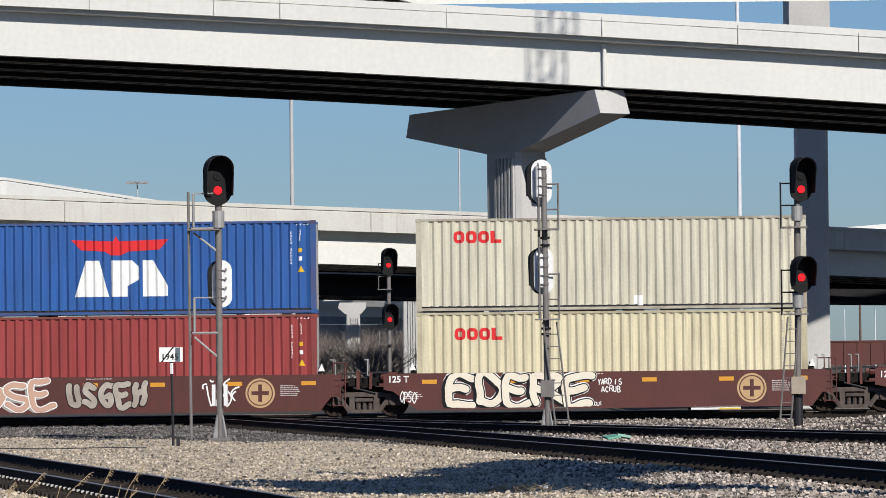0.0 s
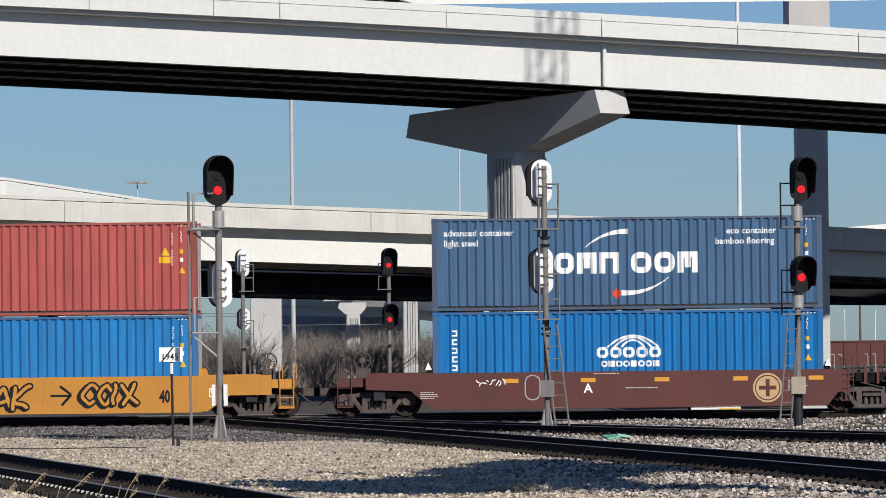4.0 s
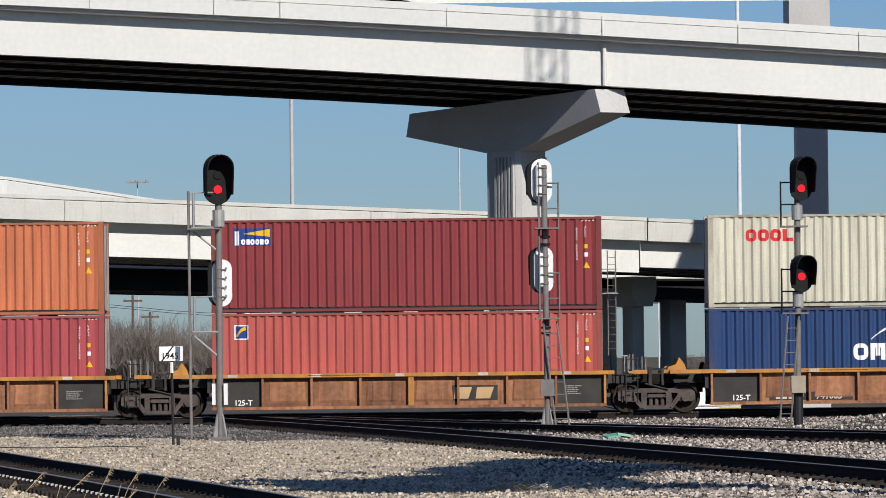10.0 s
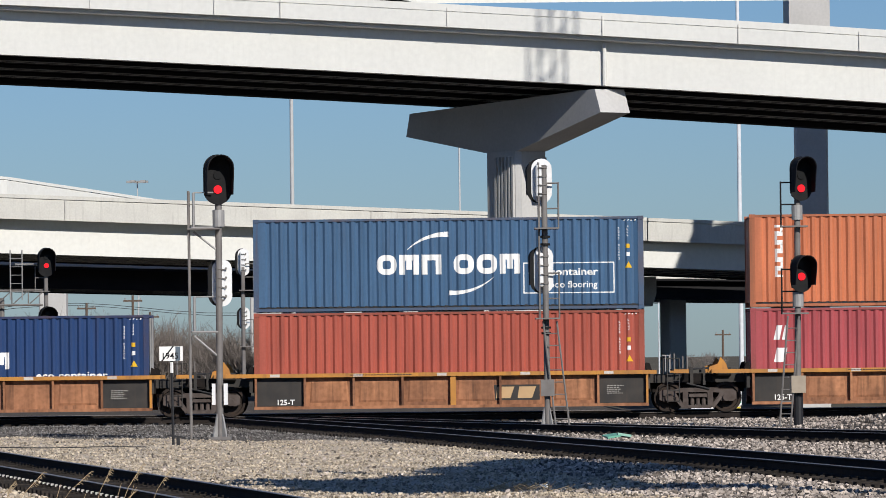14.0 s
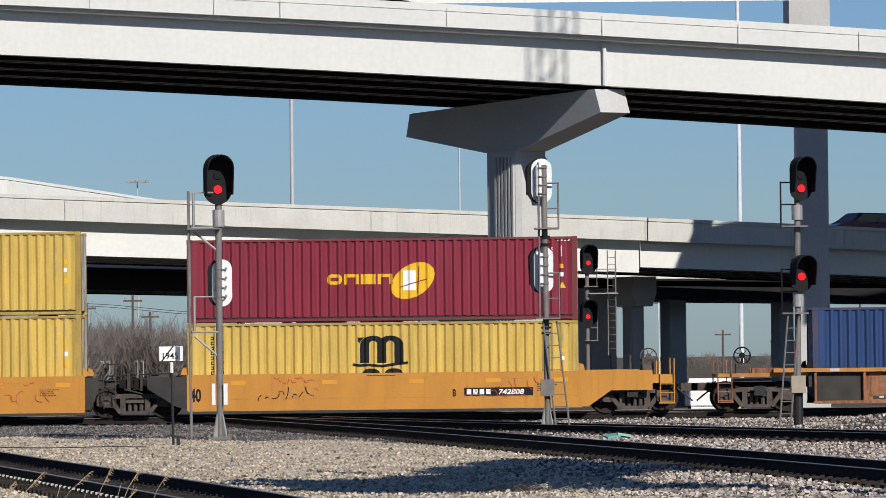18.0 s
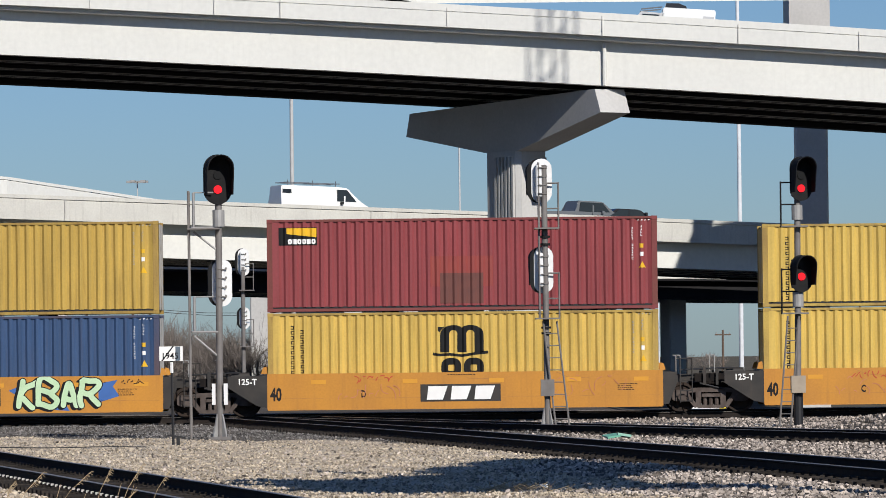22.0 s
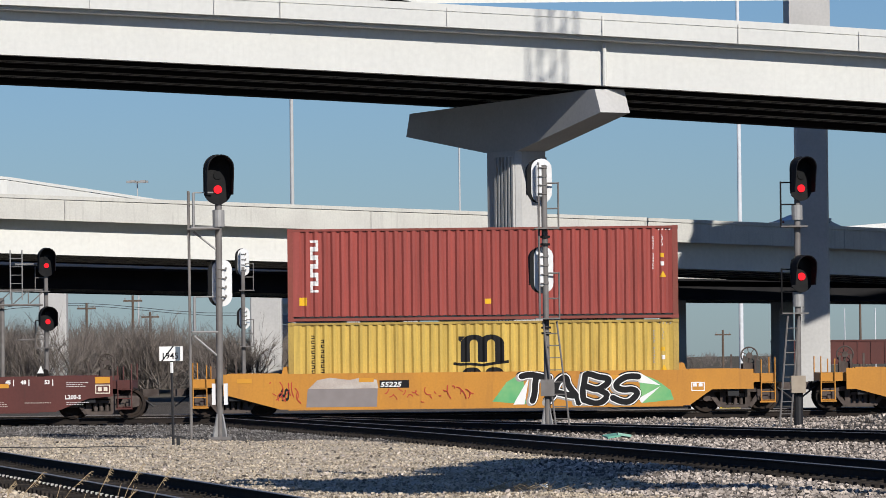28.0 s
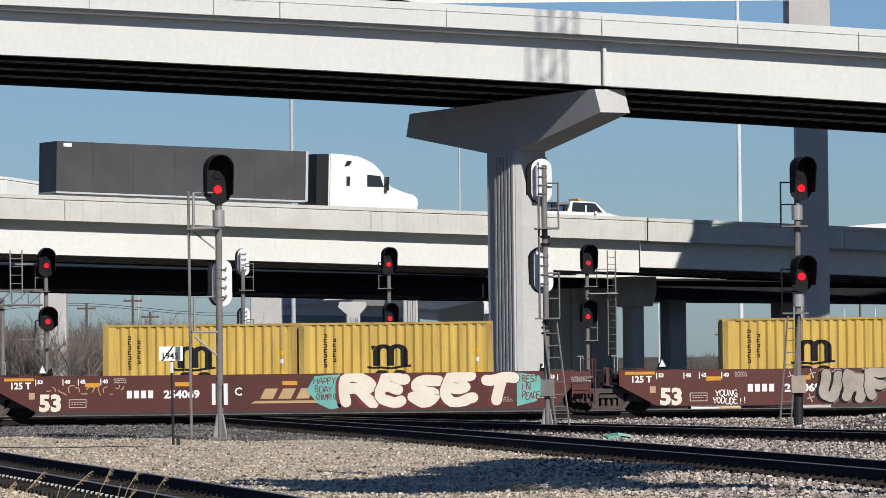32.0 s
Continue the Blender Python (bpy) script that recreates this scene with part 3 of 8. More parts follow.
def well_car(x, kind, length=12.192, left="joint", right="joint", label="", pad=(0.0, 0.0)):
    """A well car unit whose container space starts at x. left and right: joint (shared truck) or end (platform and coupler)."""
    root = rides(thing("well_car", (x, TRAIN_Y, RAIL_TOP), label, "well car", "well cars"), x, RAIL_TOP)
    body = {"brown": BROWN, "rusty": RUSTY, "orange": ORANGE, "long": BROWN}[kind]
    endm = {"brown": BROWN, "rusty": END_BLACK, "orange": END_BLACK, "long": BROWN}[kind]
    a, b = -pad[0], length + pad[1]
    lo, hi = 0.22, 1.33
    for s in (-1, 1):
        y0, y1 = sorted((s * 1.50, s * 1.44))
        if kind == "rusty":
            sill = part("side_sill", prism(bmesh.new(), [(a, lo + 0.05), (b + 0.1, lo + 0.05), (b + 0.1, hi - 0.1), (a, hi - 0.1)], *sorted((s * 1.32, s * 1.28))), RUSTY, root)
            part("top_chord", a_box(a - 1.25, b + 0.35, *sorted((s * 1.53, s * 1.30)), hi - 0.12, hi), RAIL_ORANGE, root, "chipped orange top chord")
            part("bottom_chord", a_box(a, b + 0.1, *sorted((s * 1.50, s * 1.36)), lo, lo + 0.09), RUSTY, root)
            for i in range(9):
                xx = a + 0.02 + (b - a) * i / 8
                wide = 0.17 if i == 4 else 0.07
                part("side_post", a_box(xx, xx + wide, *sorted((s * 1.49, s * 1.322)), lo + 0.092, hi - 0.122), RAIL_ORANGE if i in (4, 8) else RUSTY, sill)
            for i in range(1, 7):
                x0, x1 = a + (b - a) * i / 8 + 0.2, a + (b - a) * (i + 1) / 8 - 0.1
                stamp = [(x0, lo + 0.2), (x1, lo + 0.2), (x1 - 0.05, hi - 0.24), (x0 + 0.05, hi - 0.24)]
                bm = bmesh.new()
                ring = [bm.verts.new((u, s * 1.3205, v)) for u, v in stamp] + [bm.verts.new((u, s * 1.345, v)) for u, v in [(x0 + 0.06, lo + 0.27), (x1 - 0.06, lo + 0.27), (x1 - 0.1, hi - 0.3), (x0 + 0.1, hi - 0.3)]]
                bm.faces.new(ring[4:])
                for k in range(4):
                    bm.faces.new((ring[k], ring[(k + 1) % 4], ring[4 + (k + 1) % 4], ring[4 + k]))
                if not 6.4 < x0 < 8.2:
                    part("stamped_panel", bm, RUSTY, sill)
                else:
                    bm.free()
            for x0, x1 in ((a + 0.07, a + (b - a) / 8), (a + (b - a) * 7 / 8 + 0.07, b)):
                part("end_panel", a_box(x0, x1, *sorted((s * 1.328, s * 1.323)), lo + 0.1, hi - 0.13), END_BLACK, sill, "blackened end panel")
        else:
            if kind == "orange":
                poly = [(a - 0.02, lo), (b + 0.12, lo), (b + 0.12, hi), (a - 0.02, hi)]
                if left == "end":
                    poly = [(a - 0.25, lo), (b + 0.12, lo), (b + 0.12, hi), (a - 2.2, hi), (a - 2.2, hi - 0.66), (a - 1.9, hi - 0.66)]
                if right == "end":
                    p0 = poly[:1] if left != "end" else poly[:1]
                    poly = p0 + [(b + 0.3, lo), (b + 1.0, hi - 0.62), (b + 2.3, hi - 0.62), (b + 2.3, hi)] + poly[3:]
            else:
                d = 1.05 if kind == "brown" else 1.0
                poly = [(a - 0.05, lo), (b + 0.12, lo), (b + 0.55, hi - 0.55), (b + 0.55, hi), (a - d, hi), (a - d, hi - 0.5), (a - d + 0.3, hi - 0.56)]
                if kind == "long":
                    poly = [(a - 0.35, lo), (b + 0.5, lo), (b + 0.95, hi - 0.5), (b + 0.95, hi), (a - 1.5, hi), (a - 1.5, hi - 0.48)]
                if left == "end":
                    poly = [(a - 0.05, lo), (b + 0.12, lo), (b + 0.55, hi - 0.55), (b + 0.55, hi), (a - 2.1, hi), (a - 2.1, hi - 0.5), (a - 0.7, hi - 0.55)]
                if right == "end":
                    poly = poly[:1] + [(b + 0.6, lo), (b + 1.65, hi - 0.7), (b + 2.4, hi - 0.64), (b + 2.4, hi)] + poly[4:]
            sill = part("side_sill", prism(bmesh.new(), poly, y0, y1), body, root)
            part("top_flange", a_box(a, b + 0.1, *sorted((s * 1.44, s * 1.27)), hi - 0.06, hi - 0.003), body, root)
            part("bottom_flange", a_box(a, b + 0.1, *sorted((s * 1.515, s * 1.40)), lo - 0.03, lo - 0.002), body, root)
            if kind == "orange" and left == "joint":
                e = [(a - 1.25, hi - 0.06), (a - 1.25, hi - 0.42), (a - 0.35, lo + 0.12), (a - 0.022, lo + 0.05), (a - 0.022, hi - 0.06)]
                part("end_gusset", prism(bmesh.new(), e, y0 + 0.01, y1 - 0.01), END_BLACK, sill, "black end gusset")
            if kind == "orange" and right == "joint":
                e = [(b + 0.122, lo + 0.05), (b + 0.3, lo + 0.05), (b + 0.55, hi - 0.42), (b + 0.55, hi - 0.06), (b + 0.122, hi - 0.06)]
                part("end_gusset", prism(bmesh.new(), e, y0 + 0.01, y1 - 0.01), END_BLACK, sill, "black end gusset")
    # floor of the well, bulkheads, end structure
    for i in range(7):
        xx = a + 0.2 + (b - a - 0.8) * i / 6
        part("floor_beam", a_box(xx, xx + 0.35, -1.40, 1.40, lo, 0.30), SHADE_BLACK, root)
    for e, kindx in ((-1, left), (1, right)):
        xe = a if e < 0 else b
        part("bulkhead", a_box(*sorted((xe + e * 0.03, xe + e * 0.15)), -1.35, 1.35, 0.75, hi - 0.02), endm, root)
        reach = 1.35 if kindx == "joint" else 3.0
        part("end_deck", a_box(*sorted((xe + e * 0.16, xe + e * reach)), -1.30 if kindx == "end" else -0.6, 1.30 if kindx == "end" else 0.6, 1.08 if kind == "rusty" and kindx == "end" else 0.92, hi - 0.14), (RAIL_ORANGE if kind == "rusty" else body) if kindx == "end" else endm, root)
        part("centre_sill", a_box(*sorted((xe + e * 0.17, xe + e * (reach + 0.25))), -0.3, 0.3, 0.62, 0.915), SHADE_BLACK, root)
        for s in (-1, 1):
            cone = prism(bmesh.new(), [(xe + e * 0.02, hi), (xe + e * 0.22, hi), (xe + e * 0.16, hi + 0.2), (xe + e * 0.05, hi + 0.24)], *sorted((s * 1.05, s * 1.2)))
            part("guide", cone, body if kind == "orange" else SHADE_BLACK, root)
            if kind in ("brown", "long") and s < 0:
                tip = prism(bmesh.new(), [(xe + e * 0.03, hi + 0.1), (xe + e * 0.24, hi + 0.1), (xe + e * 0.15, hi + 0.34)], *sorted((s * 1.21, s * 1.25)))
                part("guide_marker", tip, WHITE_P, root, "white triangular guide marker")
        if kindx == "end":
            c = a_box(*sorted((xe + e * 3.25, xe + e * 3.75)), -0.14, 0.14, 0.66, 0.9)
            part("coupler", c, TRUCK, root)
            for s in (-1, 1):
                bm = bmesh.new()
                for z in (0.35, 0.62, 0.89):
                    rod(bm, (xe + e * 2.55, s * 1.36, z), (xe + e * 2.98, s * 1.36, z), 0.016, 5)
                rod(bm, (xe + e * 2.55, s * 1.36, 0.3), (xe + e * 2.55, s * 1.36, 1.62), 0.022, 5)
                rod(bm, (xe + e * 2.98, s * 1.36, 0.3), (xe + e * 2.98, s * 1.36, 1.7), 0.022, 5)
                part("grab_ladder", bm, body, root)
            bm = rod(bmesh.new(), (xe + e * 2.2, -1.0, 1.2), (xe + e * 2.2, -1.0, 1.75), 0.03, 6)
            rim = [(xe + e * 2.2 + 0.26 * math.cos(k * math.pi / 7), -1.04, 1.75 + 0.26 * math.sin(k * math.pi / 7)) for k in range(14)]
            for k in range(14):
                rod(bm, rim[k], rim[(k + 1) % 14], 0.024, 5)
            for k in range(0, 14, 2):
                rod(bm, (xe + e * 2.2, -1.04, 1.75), rim[k], 0.012, 5)
            rod(bm, (xe + e * 2.2, -1.02, 1.75), (xe + e * 2.2, -1.08, 1.75), 0.1, 8)
            part("brake_wheel", bm, SHADE_BLACK if kind == "rusty" else TRUCK, root)
            if kind not in ("brown", "rusty"):
                for dx in (1.6, 2.0, 2.35):
                    part("end_post", a_box(*sorted((xe + e * dx, xe + e * (dx + 0.06))), -1.2, -1.14, 1.19, 1.95 - 0.1 * dx), TRUCK, root)
            for s in (-1, 1):
                part("deck_plate", a_box(*sorted((xe + e * 0.3, xe + e * 1.9)), *sorted((s * 1.28, s * 0.75)), hi - 0.139, hi + 0.02), body, root)
                part("valve_box", a_box(*sorted((xe + e * 1.5, xe + e * 1.85)), *sorted((s * 1.40, s * 1.31)), 0.5, 0.8), BLACK, root)
                part("step", a_box(*sorted((xe + e * 2.5, xe + e * 3.0)), *sorted((s * 1.45, s * 1.2)), 0.28, 0.32), body, root)
            part("brake_hose", rod(bmesh.new(), (xe + e * 3.1, -0.35, 0.75), (xe + e * 3.6, -0.35, 0.35), 0.03, 6), BLACK, root)
            part("uncoupling_lever", rod(bmesh.new(), (xe + e * 3.05, -1.3, 0.95), (xe + e * 3.2, 0.0, 0.85), 0.02, 5), BLACK, root)
            part("brake_gear", a_box(*sorted((xe + e * 1.95, xe + e * 2.4)), -1.1, -0.7, 1.2, 1.5), TRUCK, root)
    if left == "joint":
        truck(root, a - (1.83 if kind == "long" else 1.66))
    else:
        truck(root, a - 1.75)
    if right == "end":
        truck(root, b + (2.0 if kind == "long" else 1.75))
    if kind == "rusty" and left == "joint":
        for s in (-1, 1):
            part("step_bracket", a_box(a - 2.42, a - 1.95, *sorted((s * 1.42, s * 1.3)), 1.22, 1.34), RAIL_ORANGE, root, "chipped orange step bracket")
            part("guide_bracket", prism(bmesh.new(), [(a - 1.35, 1.22), (a - 0.7, 1.22), (a - 0.78, 1.5), (a - 0.95, 1.72), (a - 1.05, 1.5), (a - 1.3, 1.42)], *sorted((s * 1.36, s * 1.28))), RAIL_ORANGE, root, "orange container guide bracket")
            for dx in (2.4, 2.0):
                part("stake", rod(bmesh.new(), (a - dx, s * 1.36, 1.3), (a - dx, s * 1.36, 1.75 + 0.2 * (dx - 2)), 0.028, 6), GALV_DARK, root)
    if left == "joint":
        part("articulation", rod(bmesh.new(), (a - 1.66, 0, 0.6), (a - 1.66, 0, 1.05), 0.3, 12), SHADE_BLACK, root)
        for s in (-1, 1):
            part("side_bearing_arm", a_box(a - 2.15, a - 1.2, *sorted((s * 1.05, s * 0.8)), 0.95, 1.2), SHADE_BLACK, root)
            part("stanchion", a_box(a - 1.9, a - 1.8, *sorted((s * 1.15, s * 1.05)), 0.85, 1.42), endm, root)
            part("stanchion", a_box(a - 1.5, a - 1.42, *sorted((s * 1.15, s * 1.05)), 0.85, 1.38), endm, root)
            for k, (p, q) in enumerate((((-2.62, 0.3), (-2.62, 1.7)), ((-2.25, 0.3), (-2.25, 1.7)), ((-2.62, 0.35), (-2.25, 0.35)), ((-2.62, 0.68), (-2.25, 0.68)), ((-2.62, 1.0), (-2.25, 1.0)), ((-2.62, 1.68), (-2.25, 1.68)))):
                part("step_ladder", rod(bmesh.new(), (a + p[0], s * 1.38, p[1]), (a + q[0], s * 1.38, q[1]), 0.02, 5), endm, root)
            part("reservoir", rod(bmesh.new(), (a - 1.15, s * 0.7, 1.25), (a - 0.6, s * 0.7, 1.25), 0.14, 10), endm, root)
            part("brake_rod", rod(bmesh.new(), (a - 2.5, s * 0.9, 1.32), (a - 0.9, s * 0.9, 1.38), 0.025, 5), BLACK, root)
            part("hose", rod(bmesh.new(), (a - 2.0, s * 1.12, 0.9), (a - 1.3, s * 1.12, 0.72), 0.03, 6), BLACK, root)
            for dx in (2.62, 1.55) if kind != "rusty" else (2.55,):
                bm = rod(bmesh.new(), (a - dx, s * 1.36, 1.26), (a - dx, s * 1.36, 1.78), 0.02, 5)
                rod(bm, (a - dx, s * 1.36, 1.775), (a - dx - 0.1, s * 1.36, 1.775), 0.02, 5)
                part("hand_hold", bm, GALV, root, "pale bent hand hold")
            if kind in ("brown", "long"):
                panel = a_box(a - 2.95, a - 2.42, *sorted((s * 1.45, s * 1.40)), 0.62, hi - 0.02)
                box(panel, a - 2.98, a - 2.94, *sorted((s * 1.47, s * 1.39)), 0.5, hi + 0.05)
                box(panel, a - 2.43, a - 2.38, *sorted((s * 1.47, s * 1.39)), 0.5, hi + 0.05)
                for zz in (0.72, 0.95, 1.15):
                    box(panel, a - 2.94, a - 2.43, *sorted((s * 1.475, s * 1.452)), zz, zz + 0.03)
                part("ladder_panel", panel, body, root)
    return root


C = dict(
    cream=paint("cream_paint", (0.585, 0.555, 0.435)), cream2=paint("cream_yellow_paint", (0.65, 0.585, 0.40), 0.4), blue=paint("cobalt_paint", (0.027, 0.100, 0.315), 0.15),
    maroon=paint("maroon_paint", (0.285, 0.050, 0.048), 0.2), slate=paint("slate_blue_paint", (0.055, 0.118, 0.212), 0.12), azure=paint("azure_paint", (0.006, 0.145, 0.385), 0.1),
    brick=paint("brick_red_paint", (0.405, 0.088, 0.075), 0.25), brick2=paint("dull_brick_paint", (0.315, 0.068, 0.054), 0.2), azure2=paint("sky_blue_paint", (0.016, 0.175, 0.43), 0.15),
    navy=paint("navy_paint", (0.018, 0.048, 0.140), 0.12), navy2=paint("faded_navy_paint", (0.040, 0.080, 0.170), 0.2), dark=paint("dark_red_paint", (0.235, 0.040, 0.042), 0.15),
    rose=paint("faded_red_paint", (0.44, 0.098, 0.080), 0.2), pink=paint("chalky_red_paint", (0.405, 0.092, 0.084), 0.2), orange=paint("orange_paint", (0.53, 0.165, 0.075), 0.3),
    plum=paint("plum_paint", (0.375, 0.072, 0.078), 0.2), plum2=paint("dull_plum_paint", (0.250, 0.052, 0.055), 0.2), rust=paint("rust_red_paint", (0.385, 0.088, 0.058), 0.2), wine=paint("wine_paint", (0.215, 0.022, 0.040), 0.12),
    yellow=paint("yellow_paint", (0.585, 0.40, 0.092), 0.25), mustard=paint("mustard_paint", (0.57, 0.385, 0.090), 0.3), ochre=paint("ochre_paint", (0.475, 0.315, 0.072), 0.3))

HC, STD = 2.896, 2.591
FLOOR = RAIL_TOP + 0.33


def load(x, lower, upper=None):
    """One or two containers in the well that starts at x."""
    out = []
    z = FLOOR
    for item in (lower, upper):
        if item:
            col, h, label = item
            out.append(rides(container((x, TRAIN_Y, z), 12.192, h, C[col], label), x, z))
            z += h + 0.03
    return out


def consist():
    cars = {}
    rows = [
        ("c0", 14.47, "brown", "joint", "joint", "empty brown well car unit"),
        ("c1", -0.847, "brown", "joint", "joint", "brown well car unit with white graffiti and a tan emblem"),
        ("c2", -16.164, "brown", "joint", "joint", "brown well car unit with pale graffiti and a tan emblem"),
        ("c3", -31.517, "brown", "end", "joint", "brown well car end unit with a tan round emblem"),
        ("c4", -51.042, "orange", "end", "end", "orange single well car with black graffiti"),
        ("c5", -70.501, "rusty", "joint", "end", "rust-stained well car end unit with an orange top chord"),
        ("c6", -86.023, "rusty", "joint", "joint", "rust-stained well car unit with black end panels"),
        ("c7", -101.575, "rusty", "joint", "joint", "rust-stained well car unit with black end panels"),
        ("c8", -117.08, "rusty", "joint", "joint", "rust-stained well car unit with black end panels"),
        ("c9", -132.551, "rusty", "end", "joint", "rust-stained well car end unit with one container"),
        ("c10", -152.067, "orange", "joint", "end", "orange well car end unit with scrawled tags"),
        ("c11", -167.573, "orange", "joint", "joint", "orange well car unit with red tags"),
        ("c12", -183.05, "orange", "joint", "joint", "orange well car unit with red tags"),
        ("c13", -198.628, "orange", "joint", "joint", "orange well car unit with green graffiti"),
        ("c14", -214.209, "orange", "end", "joint", "orange well car end unit with faint red scrawl"),
        ("c15", -233.795, "orange", "end", "end", "orange single well car with black and white graffiti"),
        ("c16", -255.312, "long", "joint", "end", "long brown well car with silver graffiti"),
        ("c17", -274.656, "long", "joint", "joint", "long brown well car with cream and teal graffiti"),
    ]
    for key, x, kind, left, right, label in rows:
        pad = (1.75, 1.45) if kind == "long" else (0.0, 0.0)
        cars[key] = (well_car(x, kind, 12.192, left, right, label, pad), x)
    L = {}
    L["c1"] = load(cars["c1"][1], ("cream2", HC, "cream-yellow corrugated container with a red logo"), ("cream", HC, "cream corrugated container with a red logo"))
    L["c2"] = load(cars["c2"][1], ("maroon", HC, "maroon corrugated container with white marks"), ("blue", HC, "cobalt blue container with red and white logo"))
    L["c3"] = load(cars["c3"][1], ("azure", HC, "bright blue container with a white arched logo"), ("slate", HC, "slate blue container with white swoosh logo"))
    L["c4"] = load(cars["c4"][1], ("azure2", HC, "bright blue corrugated container"), ("brick", HC, "brick red container with white letters mark"))
    L["c5"] = load(cars["c5"][1], ("navy", HC, "navy container with white swoosh logo"), ("cream", HC, "cream corrugated container with a red logo"))
    L["c6"] = load(cars["c6"][1], ("rose", HC, "faded red container with a small square decal"), ("dark", HC, "dark red container with blue and yellow decal"))
    L["c7"] = load(cars["c7"][1], ("plum", HC, "plum red container with white slanted marks"), ("orange", HC, "orange container with white vertical mark"))
    L["c8"] = load(cars["c8"][1], ("rust", HC, "rust red corrugated container"), ("slate", HC, "slate blue container with boxed white lettering"))
    L["c9"] = load(cars["c9"][1], ("navy", HC, "navy container with white swoosh logo"))
    L["c10"] = load(cars["c10"][1], ("yellow", STD, "yellow container with black wave logo"), ("wine", STD, "wine red container with yellow globe logo"))
    L["c11"] = load(cars["c11"][1], ("yellow", HC, "yellow container with black wave logo"), ("yellow", STD, "yellow container with black wave logo"))
    L["c12"] = load(cars["c12"][1], ("mustard", HC, "weathered yellow container with black wave logo"), ("plum2", HC, "plum red container with repainted patch"))
    L["c13"] = load(cars["c13"][1], ("navy2", HC, "navy container with orange cross logo"), ("ochre", HC, "weathered yellow container with black wave logo"))
    L["c14"] = load(cars["c14"][1], ("pink", HC, "faded red container with white name decal"), ("mustard", HC, "stained yellow container with black wave logo"))
    L["c15"] = load(cars["c15"][1], ("yellow", STD, "yellow container with black wave logo"), ("brick2", HC, "brick red container with white vertical mark"))
    for key in ("c16", "c17"):
        x = cars[key][1]
        L[key] = [rides(container((x + d, TRAIN_Y, FLOOR), 6.058, STD, C["mustard"], "short yellow container with black wave logo"), x + d, FLOOR) for d in (0.0, 6.11)]
    return cars, L


CARS, LOADS = consist()


def motions():
    traffic_motions()
    ts = [i * 2.0 for i in range(17)]
    for ob, x, z in MOVING:
        walk(ob, [(t, pose(x + shift_at(t), TRAIN_Y, z)) for t in ts])
    for ws, off, car in SPINS:
        x0 = [m[1] for m in MOVING if m[0] == car][0] + off
        rows = [(0.0, pose(off, 0, WHEEL_R))]
        k = 0
        turn = 0.0
        last = None
        while k <= 320:
            t = k * 0.1
            if -17 < x0 + shift_at(t) < 17:
                if last is None:
                    last = t
                    if t > 0:
                        rows.append((t, pose(off, 0, WHEEL_R)))
                else:
                    turn += (shift_at(t) - shift_at(t - 0.1)) / WHEEL_R
                    rows.append((t, pose(off, 0, WHEEL_R, 0, math.degrees(turn), 0)))
            k += 1
        if rows[-1][0] < 32.0:
            rows.append((32.0, pose(off, 0, WHEEL_R, 0, math.degrees(turn), 0)))
        walk(ws, rows)


# ---- place ----
ground()


def line(a, b, n=2):
    return [(a[0] + (b[0] - a[0]) * i / n, a[1] + (b[1] - a[1]) * i / n) for i in range(n + 1)]


track("train_track", line((-30, TRAIN_Y), (30, TRAIN_Y), 4), 120, "straight main track on dark ballast")
track("rear_track", line((-40, 156.2), (40, 156.2), 4), 120, "straight second track behind the main track")
track("diagonal_track", TRACKS["diagonal_track"], 200, "diagonal track of dark rails on gravel")
track("crossing_track", TRACKS["crossing_track"], 130, "branch track of dark rails on gravel")
track("siding_track", TRACKS["siding_track"], 160, "curved siding track with spiked ties")

B1 = [(x, 205.0, 14.13 - 0.0655 * x - 0.00022 * x * x) for x in (-70, -50, -40, -25, -15, -5, 5, 15, 25, 40, 60)]
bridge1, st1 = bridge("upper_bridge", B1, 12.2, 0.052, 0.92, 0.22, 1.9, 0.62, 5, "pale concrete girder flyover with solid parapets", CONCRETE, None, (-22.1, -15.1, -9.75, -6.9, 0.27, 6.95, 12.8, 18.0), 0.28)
part("drain_pipe", rod(bmesh.new(), (7.06, 204.86, 13.66), (7.06, 204.86, 15.5), 0.09, 8), CONCRETE, bridge1, "pale drain pipe")
B2 = [(x, 277.6 + 0.522 * x, 7.29 - 0.0315 * x) for x in (-110, -80, -50, -30, -15, 0, 11.7)]
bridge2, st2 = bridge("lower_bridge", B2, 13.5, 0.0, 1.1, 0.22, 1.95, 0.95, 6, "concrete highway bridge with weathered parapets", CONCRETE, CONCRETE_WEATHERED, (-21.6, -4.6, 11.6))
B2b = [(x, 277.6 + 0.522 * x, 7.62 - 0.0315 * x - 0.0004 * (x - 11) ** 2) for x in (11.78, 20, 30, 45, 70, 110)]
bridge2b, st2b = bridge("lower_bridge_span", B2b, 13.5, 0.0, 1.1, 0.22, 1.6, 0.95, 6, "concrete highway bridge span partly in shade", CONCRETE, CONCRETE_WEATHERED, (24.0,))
ROAD = mat("grey_asphalt", (0.075, 0.074, 0.072), 0.9, 0, (0.05, 0.05, 0.05), 1.2, 0.7, 0.2, 40)
sweep("roadway", [(-0.55, 2.172), (14.1, 2.172), (14.1, 2.42), (-0.55, 2.42)], st2, ROAD, bridge2, "grey asphalt road surface")
sweep("roadway", [(-0.55, 1.822), (14.1, 1.822), (14.1, 2.07), (-0.55, 2.07)], st2b, ROAD, bridge2b, "grey asphalt road surface")
